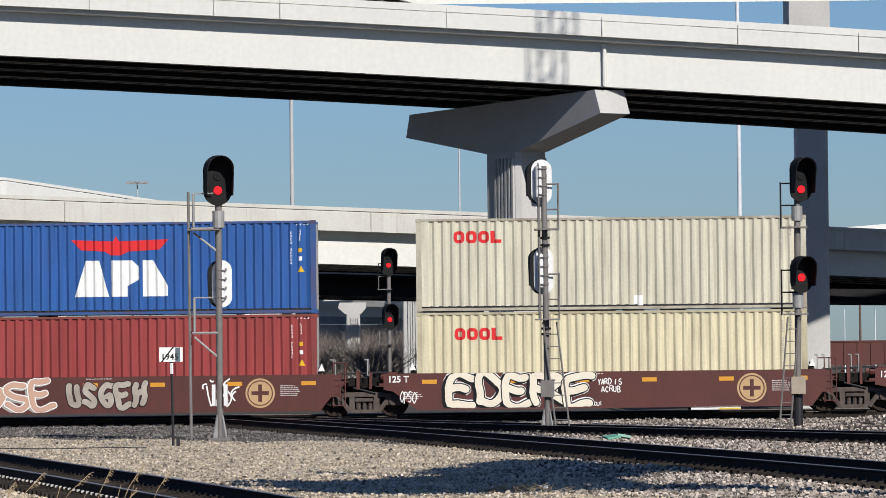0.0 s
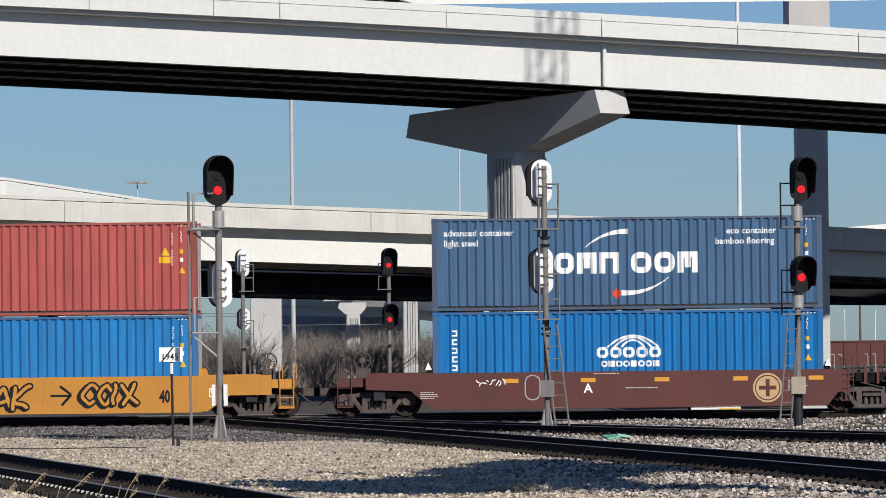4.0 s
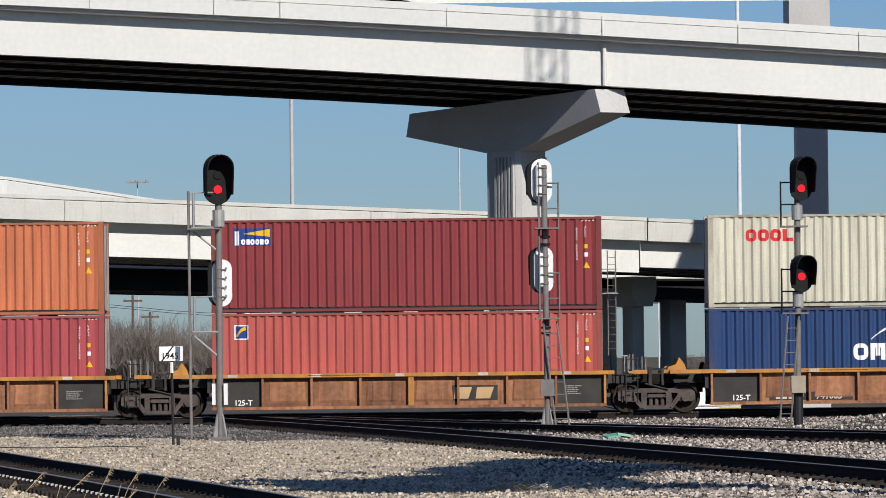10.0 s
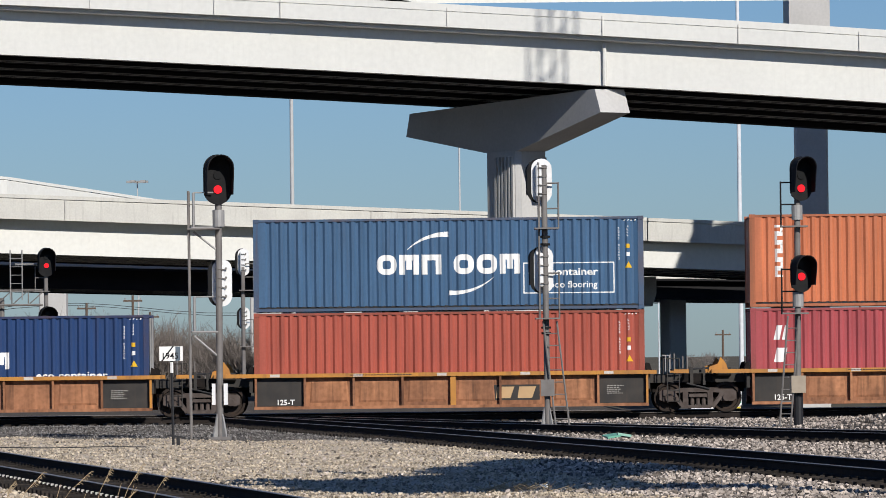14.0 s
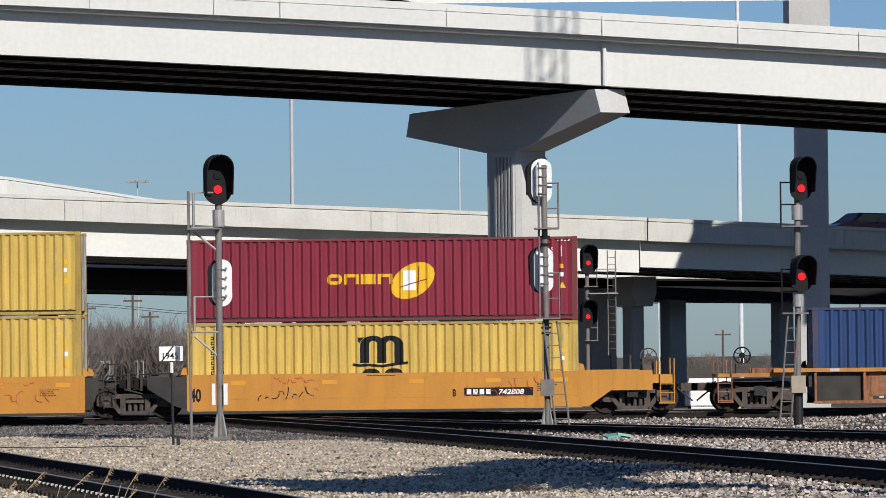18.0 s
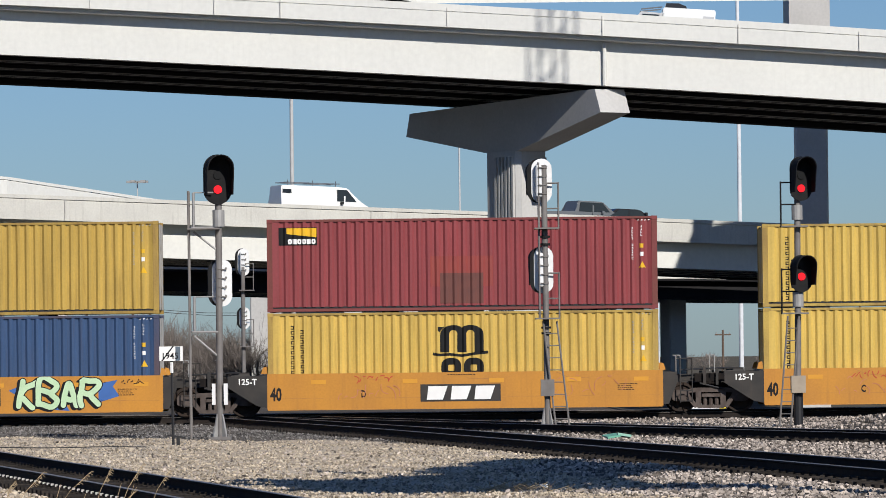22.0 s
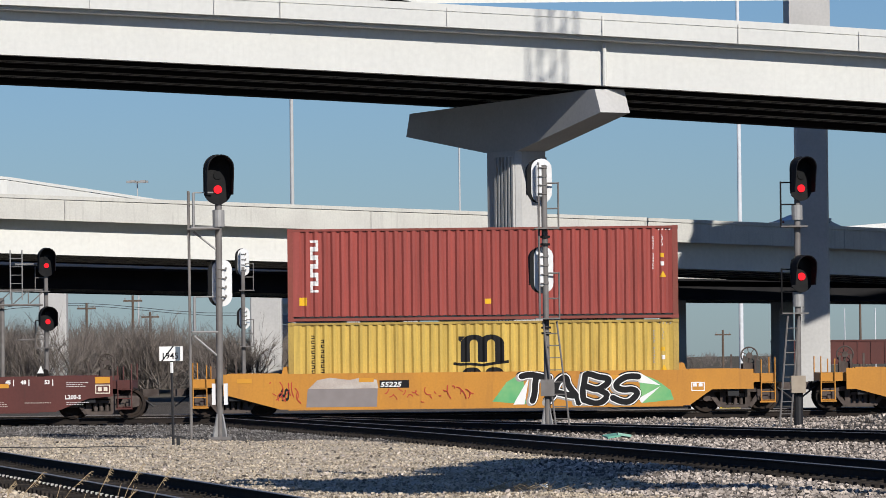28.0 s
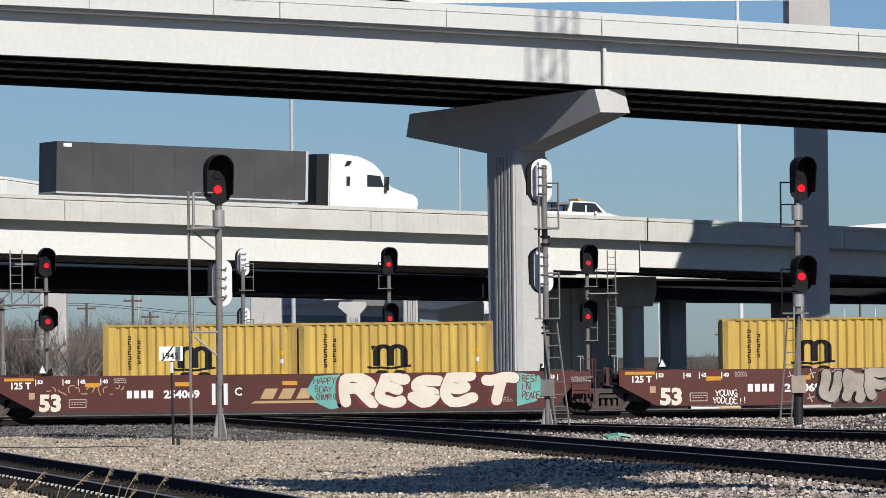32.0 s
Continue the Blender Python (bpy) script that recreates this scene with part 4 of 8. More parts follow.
B3 = [(-70, 206, 34.0), (-30, 206, 26.0), (-10, 206, 20.2), (-1, 207, 17.45), (19, 223, 18.6), (40, 240, 20.0), (90, 280, 23.0)]
bridge3, st3 = bridge("top_bridge", B3, 9.0, -0.088, 1.0, 0.25, 1.6, 0.9, 4, "highest concrete flyover crossing overhead")
# unseen slab, outlined to cast the shadow on the lower bridge and pier
caster_bm = bmesh.new()
outline = [(23.2, 267.3), (20.3, 273.3), (22.3, 274.2), (25.1, 268.2), (27.3, 260.6), (30.1, 263.1), (25.8, 272.3), (39.1, 279.1), (59.1, 295.1), (59.1, 250.1), (32.1, 227.6), (26.8, 260.1)]
lo_ring = [caster_bm.verts.new((x, y, 20.1 + 0.07 * (y - 223.0))) for x, y in outline]
hi_ring = [caster_bm.verts.new((x, y, 22.4 + 0.07 * (y - 223.0))) for x, y in outline]
caster_bm.faces.new(lo_ring)
caster_bm.faces.new(hi_ring[::-1])
for k in range(len(outline)):
    q = (k + 1) % len(outline)
    caster_bm.faces.new((lo_ring[k], lo_ring[q], hi_ring[q], hi_ring[k]))
part("gore_slab", caster_bm, CONCRETE, bridge3, "wide concrete merge slab")
# rear bridge: its shade beneath the highway is put into its colour
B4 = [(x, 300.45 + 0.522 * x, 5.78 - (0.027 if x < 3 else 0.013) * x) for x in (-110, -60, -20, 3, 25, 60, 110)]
bridge4, st4 = bridge("rear_bridge", B4, 11.0, 0.0, 0.27, 0.2, 1.2, 0.6, 5, "parallel dark steel bridge seen beneath the highway", BRIDGE_SHADE, CONCRETE, (), 0.02)
B5 = [(-75, 292, 14.4), (-30.8, 331, 12.4), (-21.3, 345, 11.2), (-5, 372, 9.0), (12, 400, 7.4)]
bridge5, st5 = bridge("left_ramp", B5, 9.0, 0.0, 0.95, 0.2, 1.35, 0.6, 4, "curving concrete ramp with a solid parapet", CONCRETE)
B6 = [(26.8, 332, 7.7), (31.8, 342, 8.5), (60, 395, 11.6)]
bridge6, st6 = bridge("right_ramp", B6, 9.0, 0.0, 0.9, 0.2, 1.2, 0.6, 4, "climbing concrete ramp behind the highway", CONCRETE)
B7 = [(-13.5, 384, 5.6), (-3.8, 372, 5.2), (3.5, 352, 4.3)]
bridge7, st7 = bridge("rear_ramp", B7, 8.0, 0.0, 0.8, 0.2, 0.9, 0.5, 4, "curving low ramp behind the highway bridge", CONCRETE)


def pier(name, label, x, y, w, d, rot, z1, cap=None, flutes=0, bevel=0.12, cap_turn=0.0):
    root = thing(name, (x, y, 0, 0, 0, rot), label, "bridge pier", kind="structure")
    bm = a_box(-w / 2, w / 2, -d / 2, d / 2, -1.6, z1)
    bmesh.ops.bevel(bm, geom=[e for e in bm.edges if abs(e.verts[0].co.z - e.verts[1].co.z) > 1], offset=bevel, segments=1, affect="EDGES")
    col = part("column", bm, CONCRETE_GREY, root)
    for i in range(flutes):
        for s in (-1, 1):
            xx = -w * 0.13 + w * 0.5 * i / max(1, flutes - 1)
            part("flute", prism(bmesh.new(), [(xx - w * 0.024, -0.4), (xx + w * 0.024, -0.4), (xx + w * 0.024, z1 - 0.25), (xx - w * 0.024, z1 - 0.25)], *sorted((s * (d / 2 + 0.002), s * (d / 2 + 0.11)))), CONCRETE_GREY, col)
    if cap:
        half, d2, h_end, h_mid, tilt, slant = cap
        poly = [(-half - 0.15, z1 + h_mid - h_end), (-w * 0.55, z1 - 0.001), (w * 0.55, z1 - 0.001), (half, z1 + h_mid - h_end), (half - slant, z1 + h_mid), (-half - 0.05 + slant * 0.5, z1 + h_mid)]
        bm = prism(bmesh.new(), poly, -d2 / 2, d2 / 2)
        for v in bm.verts:
            if abs(v.co.x) > w:
                v.co.z += tilt * v.co.x
        bmesh.ops.rotate(bm, verts=bm.verts, cent=(0, 0, 0), matrix=Matrix.Rotation(radians(cap_turn), 3, "Z"))
        part("cap", bm, CONCRETE_GREY, root)
    return root


pier("main_pier", "tall fluted concrete pier with a hammerhead cap", 3.3, 211.4, 2.36, 1.75, -51, 11.1, (7.72, 1.55, 1.04, 2.24, 0.024, 0.42), 6, 0.2, -6)
root = pier("side_pier", "tall concrete pier of the highest flyover", 19.83, 255.0, 1.70, 1.9, 0, 19.35)
part("cap", prism(bmesh.new(), [(-0.95, 18.85), (0.86, 18.85), (1.0, 19.3), (1.0, 22.0), (-1.18, 22.0), (-1.18, 19.35)], -1.3, 3.0), CONCRETE_GREY, root)
root = pier("joint_pier", "shaded concrete pier with a chamfered cap beam", 11.75, 294.6, 1.0, 1.15, 27.6, 5.0)
part("cap_beam", prism(bmesh.new(), [(-0.58, 5.0), (0.58, 5.0), (0.88, 5.8), (0.88, 6.85), (-0.88, 6.85), (-0.88, 5.8)], -1.4, 1.0), CONCRETE_GREY, root)
for nm, px, py, w_, z_ in (("left_pier", -26.7, 325.0, 1.85, 6.7), ("mid_left_pier", -12.0, 321.0, 2.1, 6.3), ("rear_pier", -6.9, 362.0, 1.05, 5.4), ("mid_pier", -2.32, 330.0, 1.02, 6.4),
                           ("shade_pier", 15.0, 310.5, 1.3, 5.6), ("right_shade_pier", 22.4, 314.3, 1.15, 5.4), ("low_pier", 0.3, 296.0, 1.25, 3.1)):
    pier(nm, "slender fluted concrete bridge pier" if "shade" not in nm else "square concrete pier in shade", px, py, w_, w_, 27.6 if "shade" in nm else 0, z_, (w_ * 0.95, w_, 0.4, 0.9, 0, 0.0) if nm == "rear_pier" else None, 4 if w_ < 1.1 else 0, 0.08)
bm = prism(bmesh.new(), [(-0.33, 3.14), (1.81, 3.48), (2.48, 3.52), (2.38, 5.48), (-0.33, 4.95)], 294.0, 296.4)
box(bm, -0.5, 2.6, 293.85, 293.99, 3.0, 3.14)
tagged(part("low_cap", bm, CONCRETE), "shaded concrete pier cap below the highway", "pier cap", kind="structure")


root = thing("ramp_wall", (-7.4, 390.6, 0), "long shaded concrete side wall of a climbing ramp", "ramp wall", kind="structure")
for k in range(5):
    part("wall_course", a_box(-6.6, 5.4, -0.02 * k, 0.6, -0.4 + 1.75 * k, 1.325 + 1.75 * k), CONCRETE_GREY, root)
root = thing("ramp_parapet", (-6.3, 357.0, 0), "sunlit tapering concrete parapet of the rear ramp", "parapet", kind="structure")
part("slab", prism(bmesh.new(), [(-2.75, 6.36), (0.9, 6.5), (3.1, 6.74), (3.1, 7.3), (-2.0, 7.3)], -0.25, 0.25), CONCRETE_GREY, root)
root = thing("wall_pier", (8.6, 297.0, 0, 0, 0, 12), "broad shaded concrete wall pier beneath the highway", "bridge pier", kind="structure")
part("wall", a_box(-2.2, 2.1, -0.4, 0.4, -0.5, 6.2), CONCRETE_GREY, root)
for k in range(4):
    part("pilaster", a_box(-2.0 + k * 1.25, -1.65 + k * 1.25, -0.62, -0.402, -0.4, 6.1), CONCRETE_GREY, root)


# ---- signals ----
def arc_hood(w, h, depth, thick=0.02, n=10):
    """A visor that runs round the top and sides of a signal face."""
    bm = bmesh.new()
    r = w / 2
    outer = [(r, -h * 0.32)] + [(r * math.cos(math.pi * i / n), h / 2 - r + r * math.sin(math.pi * i / n)) for i in range(n + 1)] + [(-r, -h * 0.32)]
    k = (r - thick) / r
    inner = [(x * k, z - (thick if z > 0 else 0)) for x, z in outer]
    def ring(y, slope):
        return [[bm.verts.new((x, y - (slope * (z + h / 2) / h), z)) for x, z in p] for p in (outer, inner)]
    a, b = ring(0.0, 0.0), ring(-depth * 0.55, depth * 0.45)
    for i in range(len(outer) - 1):
        bm.faces.new((a[0][i], a[0][i + 1], b[0][i + 1], b[0][i]))
        bm.faces.new((a[1][i + 1], a[1][i], b[1][i], b[1][i + 1]))
        bm.faces.new((b[0][i], b[0][i + 1], b[1][i + 1], b[1][i]))
    for i in (0, len(outer) - 1):
        bm.faces.new((a[0][i], b[0][i], b[1][i], a[1][i]))
    return bm


def signal_head(root, x, z, w, h, turn, lit=True, white_back=False, y=0.0, lamp_z=-0.2):
    """A colour-light head. turn: degrees about the mast; 180 faces away."""
    m = pose(x, y, z, 0, 0, turn)
    def put(name, bm, material, parent, label=""):
        for v in bm.verts:
            v.co = m @ v.co
        return part(name, bm, material, parent, label)
    back = put("background", prism(bmesh.new(), pill(w, h), -0.02, 0.02), SIGNAL_BLACK, root, "black oval background plate")
    if white_back:
        put("rear_plate", prism(bmesh.new(), [(u - w * 0.085, v) for u, v in pill(w * 0.83, h * 0.985)], 0.022, 0.032), SIGNAL_WHITE, back, "white painted rear of the plate")
        body = a_box(-w * 0.18, w * 0.18, 0.034, 0.26, -h * 0.36, h * 0.36)
        bmesh.ops.bevel(body, geom=body.edges[:], offset=0.03, segments=1, affect="EDGES")
        put("housing", body, SIGNAL_WHITE, root, "white housing")
        for i in range(4):
            put("latch", a_box(-w * 0.27, -w * 0.18, 0.05, 0.2, -h * 0.3 + i * h * 0.19, -h * 0.3 + i * h * 0.19 + 0.06), GALV_DARK, root)
            put("conduit", rod(bmesh.new(), (-w * 0.24, 0.29, -h * 0.30 + i * h * 0.19), (w * 0.1, 0.30, -h * 0.285 + i * h * 0.19), 0.016, 5), GALV_DARK, root)
    else:
        body = a_box(-w * 0.3, w * 0.3, 0.022, 0.3, -h * 0.38, h * 0.38)
        put("housing", body, SIGNAL_BLACK, root)
    hood = put("hood", arc_hood(w * 0.94, h * 0.96, 0.6), SIGNAL_BLACK, root, "deep black visor")
    for i, dz in enumerate((lamp_z * h + 0.36, lamp_z * h)):
        if dz + 0.1 < h / 2:
            on = lit and i == 1
            put("lamp" if on else "lens", prism(bmesh.new(), disc(0.105, 20, 0, dz), -0.05, -0.021), RED_LAMP if on else LENS_DARK, root, "glowing red lamp" if on else "")
    return back


def ladder(root, x0, z0, x1, z1, wide=0.38, y=0.0, along="y", material=None):
    """A ladder from (x0, z0) to (x1, z1)."""
    material = material or GALV_DARK
    for s in (-1, 1):
        o = s * wide / 2
        p, q = ((x0, y + o, z0), (x1, y + o, z1)) if along == "y" else ((x0 + o, y, z0), (x1 + o, y, z1))
        part("ladder_rail", rod(bmesh.new(), p, q, 0.028, 6), material, root)
    n = int(abs(z1 - z0) / 0.31)
    for i in range(1, n):
        f = i / n
        x, z = x0 + (x1 - x0) * f, z0 + (z1 - z0) * f
        p, q = ((x, y - wide / 2, z), (x, y + wide / 2, z)) if along == "y" else ((x - wide / 2, y, z), (x + wide / 2, y, z))
        part("rung", rod(bmesh.new(), p, q, 0.014, 5), material, root)


def mast_base(root):
    part("base_plate", a_box(-0.28, 0.28, -0.28, 0.28, -0.02, 0.05), GALV_DARK, root)
    for a in range(4):
        bm = prism(bmesh.new(), [(0.09, 0.05), (0.24, 0.05), (0.1, 0.62)], -0.02, 0.02)
        bmesh.ops.rotate(bm, verts=bm.verts, cent=(0, 0, 0), matrix=Matrix.Rotation(radians(45 + 90 * a), 3, "Z"))
        part("gusset", bm, GALV, root)
        part("bolt", rod(bmesh.new(), (0.2 * math.cos(a * math.pi / 2), 0.2 * math.sin(a * math.pi / 2), 0.05), (0.2 * math.cos(a * math.pi / 2), 0.2 * math.sin(a * math.pi / 2), 0.12), 0.025, 6), GALV_DARK, root)


# tall mast by the road sign, one face lit, one facing away
s_a = thing("signal_mast", (-5.62, 118.7, 0.02), "grey steel signal mast with a lit red head and ladder", "railway signal", "railway signals")
part("mast", rod(bmesh.new(), (0, 0, 0.05), (0.01, 0, 5.95), 0.085, 14), GALV_DARK, s_a, smooth=False)
part("collar", rod(bmesh.new(), (0.01, 0, 5.3), (0.01, 0, 5.72), 0.15, 12), GALV, s_a)
mast_base(s_a)
signal_head(s_a, 0.0, 6.48, 0.72, 1.26, 12, True, False, -0.12, -0.2)
signal_head(s_a, 0.02, 3.9, 0.6, 1.2, 186, False, True, 0.22)
ladder(s_a, -0.72, 0.0, -0.74, 6.2, 0.4)
for z, zz in ((5.28, 4.75), (2.67, 2.1)):
    part("bracket", rod(bmesh.new(), (-0.76, -0.05, z), (0, -0.05, z), 0.035, 6), GALV, s_a)
    part("brace", rod(bmesh.new(), (-0.62, -0.03, z - 0.1), (-0.02, -0.03, zz - 0.05), 0.03, 6), GALV, s_a)
part("platform", a_box(-0.76, 0.05, -0.35, 0.35, 5.23, 5.27), GALV_DARK, s_a)
for z0, z1 in ((5.3, 6.15), (2.7, 3.55)):
    part("hand_rail", rod(bmesh.new(), (-0.6, -0.3, z0), (-0.6, -0.3, z1), 0.035, 6), GALV, s_a)
    part("hand_rail", rod(bmesh.new(), (-0.6, -0.3, z1), (-0.1, -0.3, z1), 0.02, 6), GALV, s_a)
for x0, x1 in ((-0.19, -0.105), (0.105, 0.2)):
    part("junction_box", a_box(x0, x1, -0.16, 0.12, 0.85, 1.38), SIGNAL_WHITE, s_a, "white junction box")

# mast with two heads that face away
s_b = thing("signal_mast", (2.70, 125.5, 0.02), "grey steel signal mast with two white-backed heads", "railway signal", "railway signals")
part("mast", rod(bmesh.new(), (0.02, 0, 0.05), (-0.02, 0, 7.03), 0.08, 14), GALV_DARK, s_b)
mast_base(s_b)
signal_head(s_b, -0.13, 6.62, 0.66, 1.2, 186, False, True, 0.2)
signal_head(s_b, -0.10, 4.26, 0.62, 1.25, 186, False, True, 0.2)
ladder(s_b, 0.42, 0.0, 0.10, 2.9, 0.36, -0.15, "x")
ladder(s_b, -0.16, 2.95, -0.16, 7.1, 0.3, 0.1)
for z in (5.33, 2.95):
    part("platform", a_box(-0.28, 0.36, -0.35, 0.3, z, z + 0.04), GALV_DARK, s_b)
    for a, b in (((0.36, 0.05, z), (0.36, 0.05, z + 1.25)), ((0.0, 0.05, z + 1.22), (0.36, 0.05, z + 1.22)), ((0.0, 0.05, z + 0.55), (0.36, 0.05, z + 0.55))):
        part("hand_rail", rod(bmesh.new(), a, b, 0.024, 6), GALV_DARK, s_b)
part("junction_box", a_box(-0.16, 0.2, -0.2, 0.1, 0.92, 1.36), GALV_DARK, s_b, "grey junction box")
for z in (2.55, 2.7, 4.9, 5.1):
    part("clamp", rod(bmesh.new(), (0, 0, z), (0, 0, z + 0.06), 0.125, 12), SIGNAL_BLACK, s_b)

# mast with two lit heads
s_c = thing("signal_mast", (9.64, 129.5, 0.02), "grey signal mast with two lit red heads", "railway signal", "railway signals")
part("mast", rod(bmesh.new(), (0, 0, 0.95), (0.04, 0, 6.2), 0.085, 14), GALV_DARK, s_c)
part("mast_foot", rod(bmesh.new(), (0, 0, -0.05), (0, 0, 0.96), 0.13, 12), BLACK, s_c, "dark mast foot")
signal_head(s_c, 0.13, 6.74, 0.62, 1.22, 14, True, False, -0.15, -0.22)
signal_head(s_c, 0.11, 4.15, 0.62, 1.02, 14, True, False, -0.2, -0.08)
ladder(s_c, -0.38, 0.0, -0.12, 3.0, 0.3, -0.2, "x")
for z in (5.42, 3.05):
    part("platform", a_box(-0.42, 0.3, -0.3, 0.3, z, z + 0.04), GALV_DARK, s_c)
    for a, b in (((-0.42, -0.1, z), (-0.42, -0.1, z + 1.25)), ((-0.42, -0.1, z + 1.22), (0.0, -0.1, z + 1.22)), ((-0.42, -0.1, z + 0.62), (0.0, -0.1, z + 0.62))):
        part("hand_rail", rod(bmesh.new(), a, b, 0.024, 6), SIGNAL_BLACK, s_c)
    part("collar", rod(bmesh.new(), (0.03, 0, z + 0.2), (0.03, 0, z + 0.6), 0.15, 12), GALV, s_c)
part("junction_box", a_box(-0.2, 0.19, -0.28, 0.1, 0.9, 1.37), mat("tan_enamel", (0.36, 0.30, 0.23), 0.6, 0, (0.28, 0.23, 0.17), 6, 0.6), s_c, "tan junction box")


def far_mast(x, y, heads, side, white, label):
    s = thing("signal_mast", (x, y, 0.0), label, "railway signal", "railway signals")
    top = max(h[1] for h in heads)
    part("mast", rod(bmesh.new(), (0, 0, 0), (0, 0, top - 0.2), 0.09, 10), GALV_DARK, s)
    for hx, hz, hw, hh in heads:
        signal_head(s, hx, hz, hw, hh, 186 if white else 12, not white, white, 0.2 if white else -0.15, -0.12)
        z = hz - 1.25
        part("platform", a_box(*sorted((side * 0.5, -side * 0.15)), -0.3, 0.3, z, z + 0.04), GALV_DARK, s)
        for a, b in (((side * 0.45, 0, z), (side * 0.45, 0, z + 1.2)), ((0, 0, z + 1.18), (side * 0.45, 0, z + 1.18)), ((0, 0, z + 0.6), (side * 0.45, 0, z + 0.6))):
            part("hand_rail", rod(bmesh.new(), a, b, 0.022, 5), GALV_DARK, s)
    return s


far_mast(-2.44, 212, [(0.0, 6.32, 0.68, 1.25), (0.03, 3.88, 0.68, 1.15)], -1, False, "signal mast with two lit red heads behind the train")
e = far_mast(-16.75, 200, [(0.03, 6.18, 0.74, 1.22), (0.08, 3.8, 0.8, 1.05)], -1, False, "signal mast with two lit red heads and side ladder")
ladder(e, -1.25, 4.6, -1.25, 6.7, 0.5, 0.0, "x", GALV)
part("side_arm", rod(bmesh.new(), (-1.3, 0, 6.1), (0, 0, 6.1), 0.04, 6), GALV, e)
part("side_arm", rod(bmesh.new(), (-1.3, 0, 2.9), (0, 0, 2.95), 0.03, 6), GALV_DARK, e)
f = far_mast(6.5, 215, [(0.06, 6.35, 0.75, 1.36), (0.02, 3.91, 0.75, 1.26)], 1, False, "signal mast with two lit red heads and platform")
ladder(f, 1.12, 2.0, 1.12, 6.75, 0.36, 0.1, "x", GALV_DARK)
part("walkway", a_box(0.1, 1.4, -0.3, 0.3, 4.78, 4.83), GALV, f)
part("walkway_rail", rod(bmesh.new(), (0.4, -0.3, 5.9), (1.35, -0.3, 5.9), 0.025, 6), GALV, f)
far_mast(-8.66, 205, [(-0.03, 6.2, 0.6, 1.2), (0.0, 3.78, 0.55, 0.95)], 1, True, "signal mast with two white-backed heads")

# gantry at the far side of the yard
gan = thing("signal_gantry", (-23.6, 260, 0), "dark steel signal gantry truss", "signal gantry")
for z in (5.1, 5.9):
    for y in (-0.5, 0.5):
        part("chord", rod(bmesh.new(), (-9, y, z), (1.6, y, z), 0.06, 6), GALV_DARK, gan)
for i in range(12):
    x = -9 + i * 0.9
    part("truss_post", rod(bmesh.new(), (x, -0.5, 5.1), (x, -0.5, 6.6 if i % 3 == 0 else 5.9), 0.035, 5), GALV_DARK, gan)
    part("diagonal", rod(bmesh.new(), (x, -0.5, 5.1), (x + 0.9, -0.5, 5.9), 0.03, 5), GALV_DARK, gan)
part("leg", rod(bmesh.new(), (-0.6, 0, 0), (-0.6, 0, 5.5), 0.14, 8), GALV_DARK, gan)

# small number board on a post
sg = thing("track_sign", (-6.38, 111.5, 0.0), "white number board with a black stroke on a dark post", "track sign")
part("board", a_box(-0.31, 0.24, -0.02, 0.0, 1.98, 2.32), WHITE_P, sg)
part("dark_panel", a_box(0.07, 0.18, -0.026, -0.022, 1.985, 2.315), mat("slate_panel", (0.10, 0.13, 0.16), 0.6), sg, "dark slate panel")
part("post", rod(bmesh.new(), (0.0, 0.03, -0.1), (-0.03, 0.03, 2.2), 0.035, 6), BLACK, sg, "dark steel post with a white band")
part("band", rod(bmesh.new(), (-0.022, 0.03, 1.7), (-0.025, 0.03, 1.95), 0.04, 6), WHITE_P, sg)
part("stroke", prism(bmesh.new(), [(-0.27, 1.98), (-0.23, 1.98), (0.04, 2.33), (-0.0, 2.33)], -0.03, -0.023), BLACK, sg, "black diagonal stroke")
st = thing("broken_post", (-6.2, 110.3, 0.0), "short dark broken post stub in the gravel", "post stub")
part("stub", a_box(-0.04, 0.04, -0.03, 0.03, -0.1, 0.2), BLACK, st)
part("crossbar", a_box(-0.28, 0.14, -0.03, 0.03, 0.2, 0.24, m=pose(0, 0, 0, 0, 8, 0)), BLACK, st)


# lattice mast beyond the edge of the view; its shadow falls on the flyover
tw = thing("lattice_mast", (18.95, 175.5, 0), "tall galvanised lattice mast", "lattice mast")
for sx in (-0.55, 0.55):
    for sy in (-0.55, 0.55):
        part("leg", rod(bmesh.new(), (sx, sy, 0), (sx, sy, 36.0), 0.055, 6), GALV, tw)
for i in range(30):
    z = i * 1.2
    for sy in (-0.55, 0.55):
        part("brace", rod(bmesh.new(), (-0.55, sy, z), (0.55, sy, z + 1.2), 0.03, 4), GALV, tw)
    for sx in (-0.55, 0.55):
        part("brace", rod(bmesh.new(), (sx, 0.55, z), (sx, -0.55, z + 1.2), 0.03, 4), GALV, tw)


# ---- lamp posts and poles ----
PALE_STEEL = mat("pale_steel", (0.66, 0.68, 0.70), 0.55)


def lamp_post(x, y, z0, z1, r, label, heads=False, steel=None):
    s = thing("lamp_post", (x, y, 0), label, "lamp post", "lamp posts")
    part("shaft", rod(bmesh.new(), (0, 0, z0), (0, 0, z1), r, 10, r * 0.7), steel or POLE_STEEL, s)
    if heads:
        part("ring", rod(bmesh.new(), (0, 0, z1 - 0.1), (0, 0, z1), 0.3, 10), GALV, s)
        for i in range(5):
            a = i * 1.257 + 0.4
            part("luminaire", a_box(math.cos(a) * 0.75 - 0.25, math.cos(a) * 0.75 + 0.25, math.sin(a) * 0.75 - 0.2, math.sin(a) * 0.75 + 0.2, z1 - 0.18, z1 + 0.02), GALV, s)
    return s


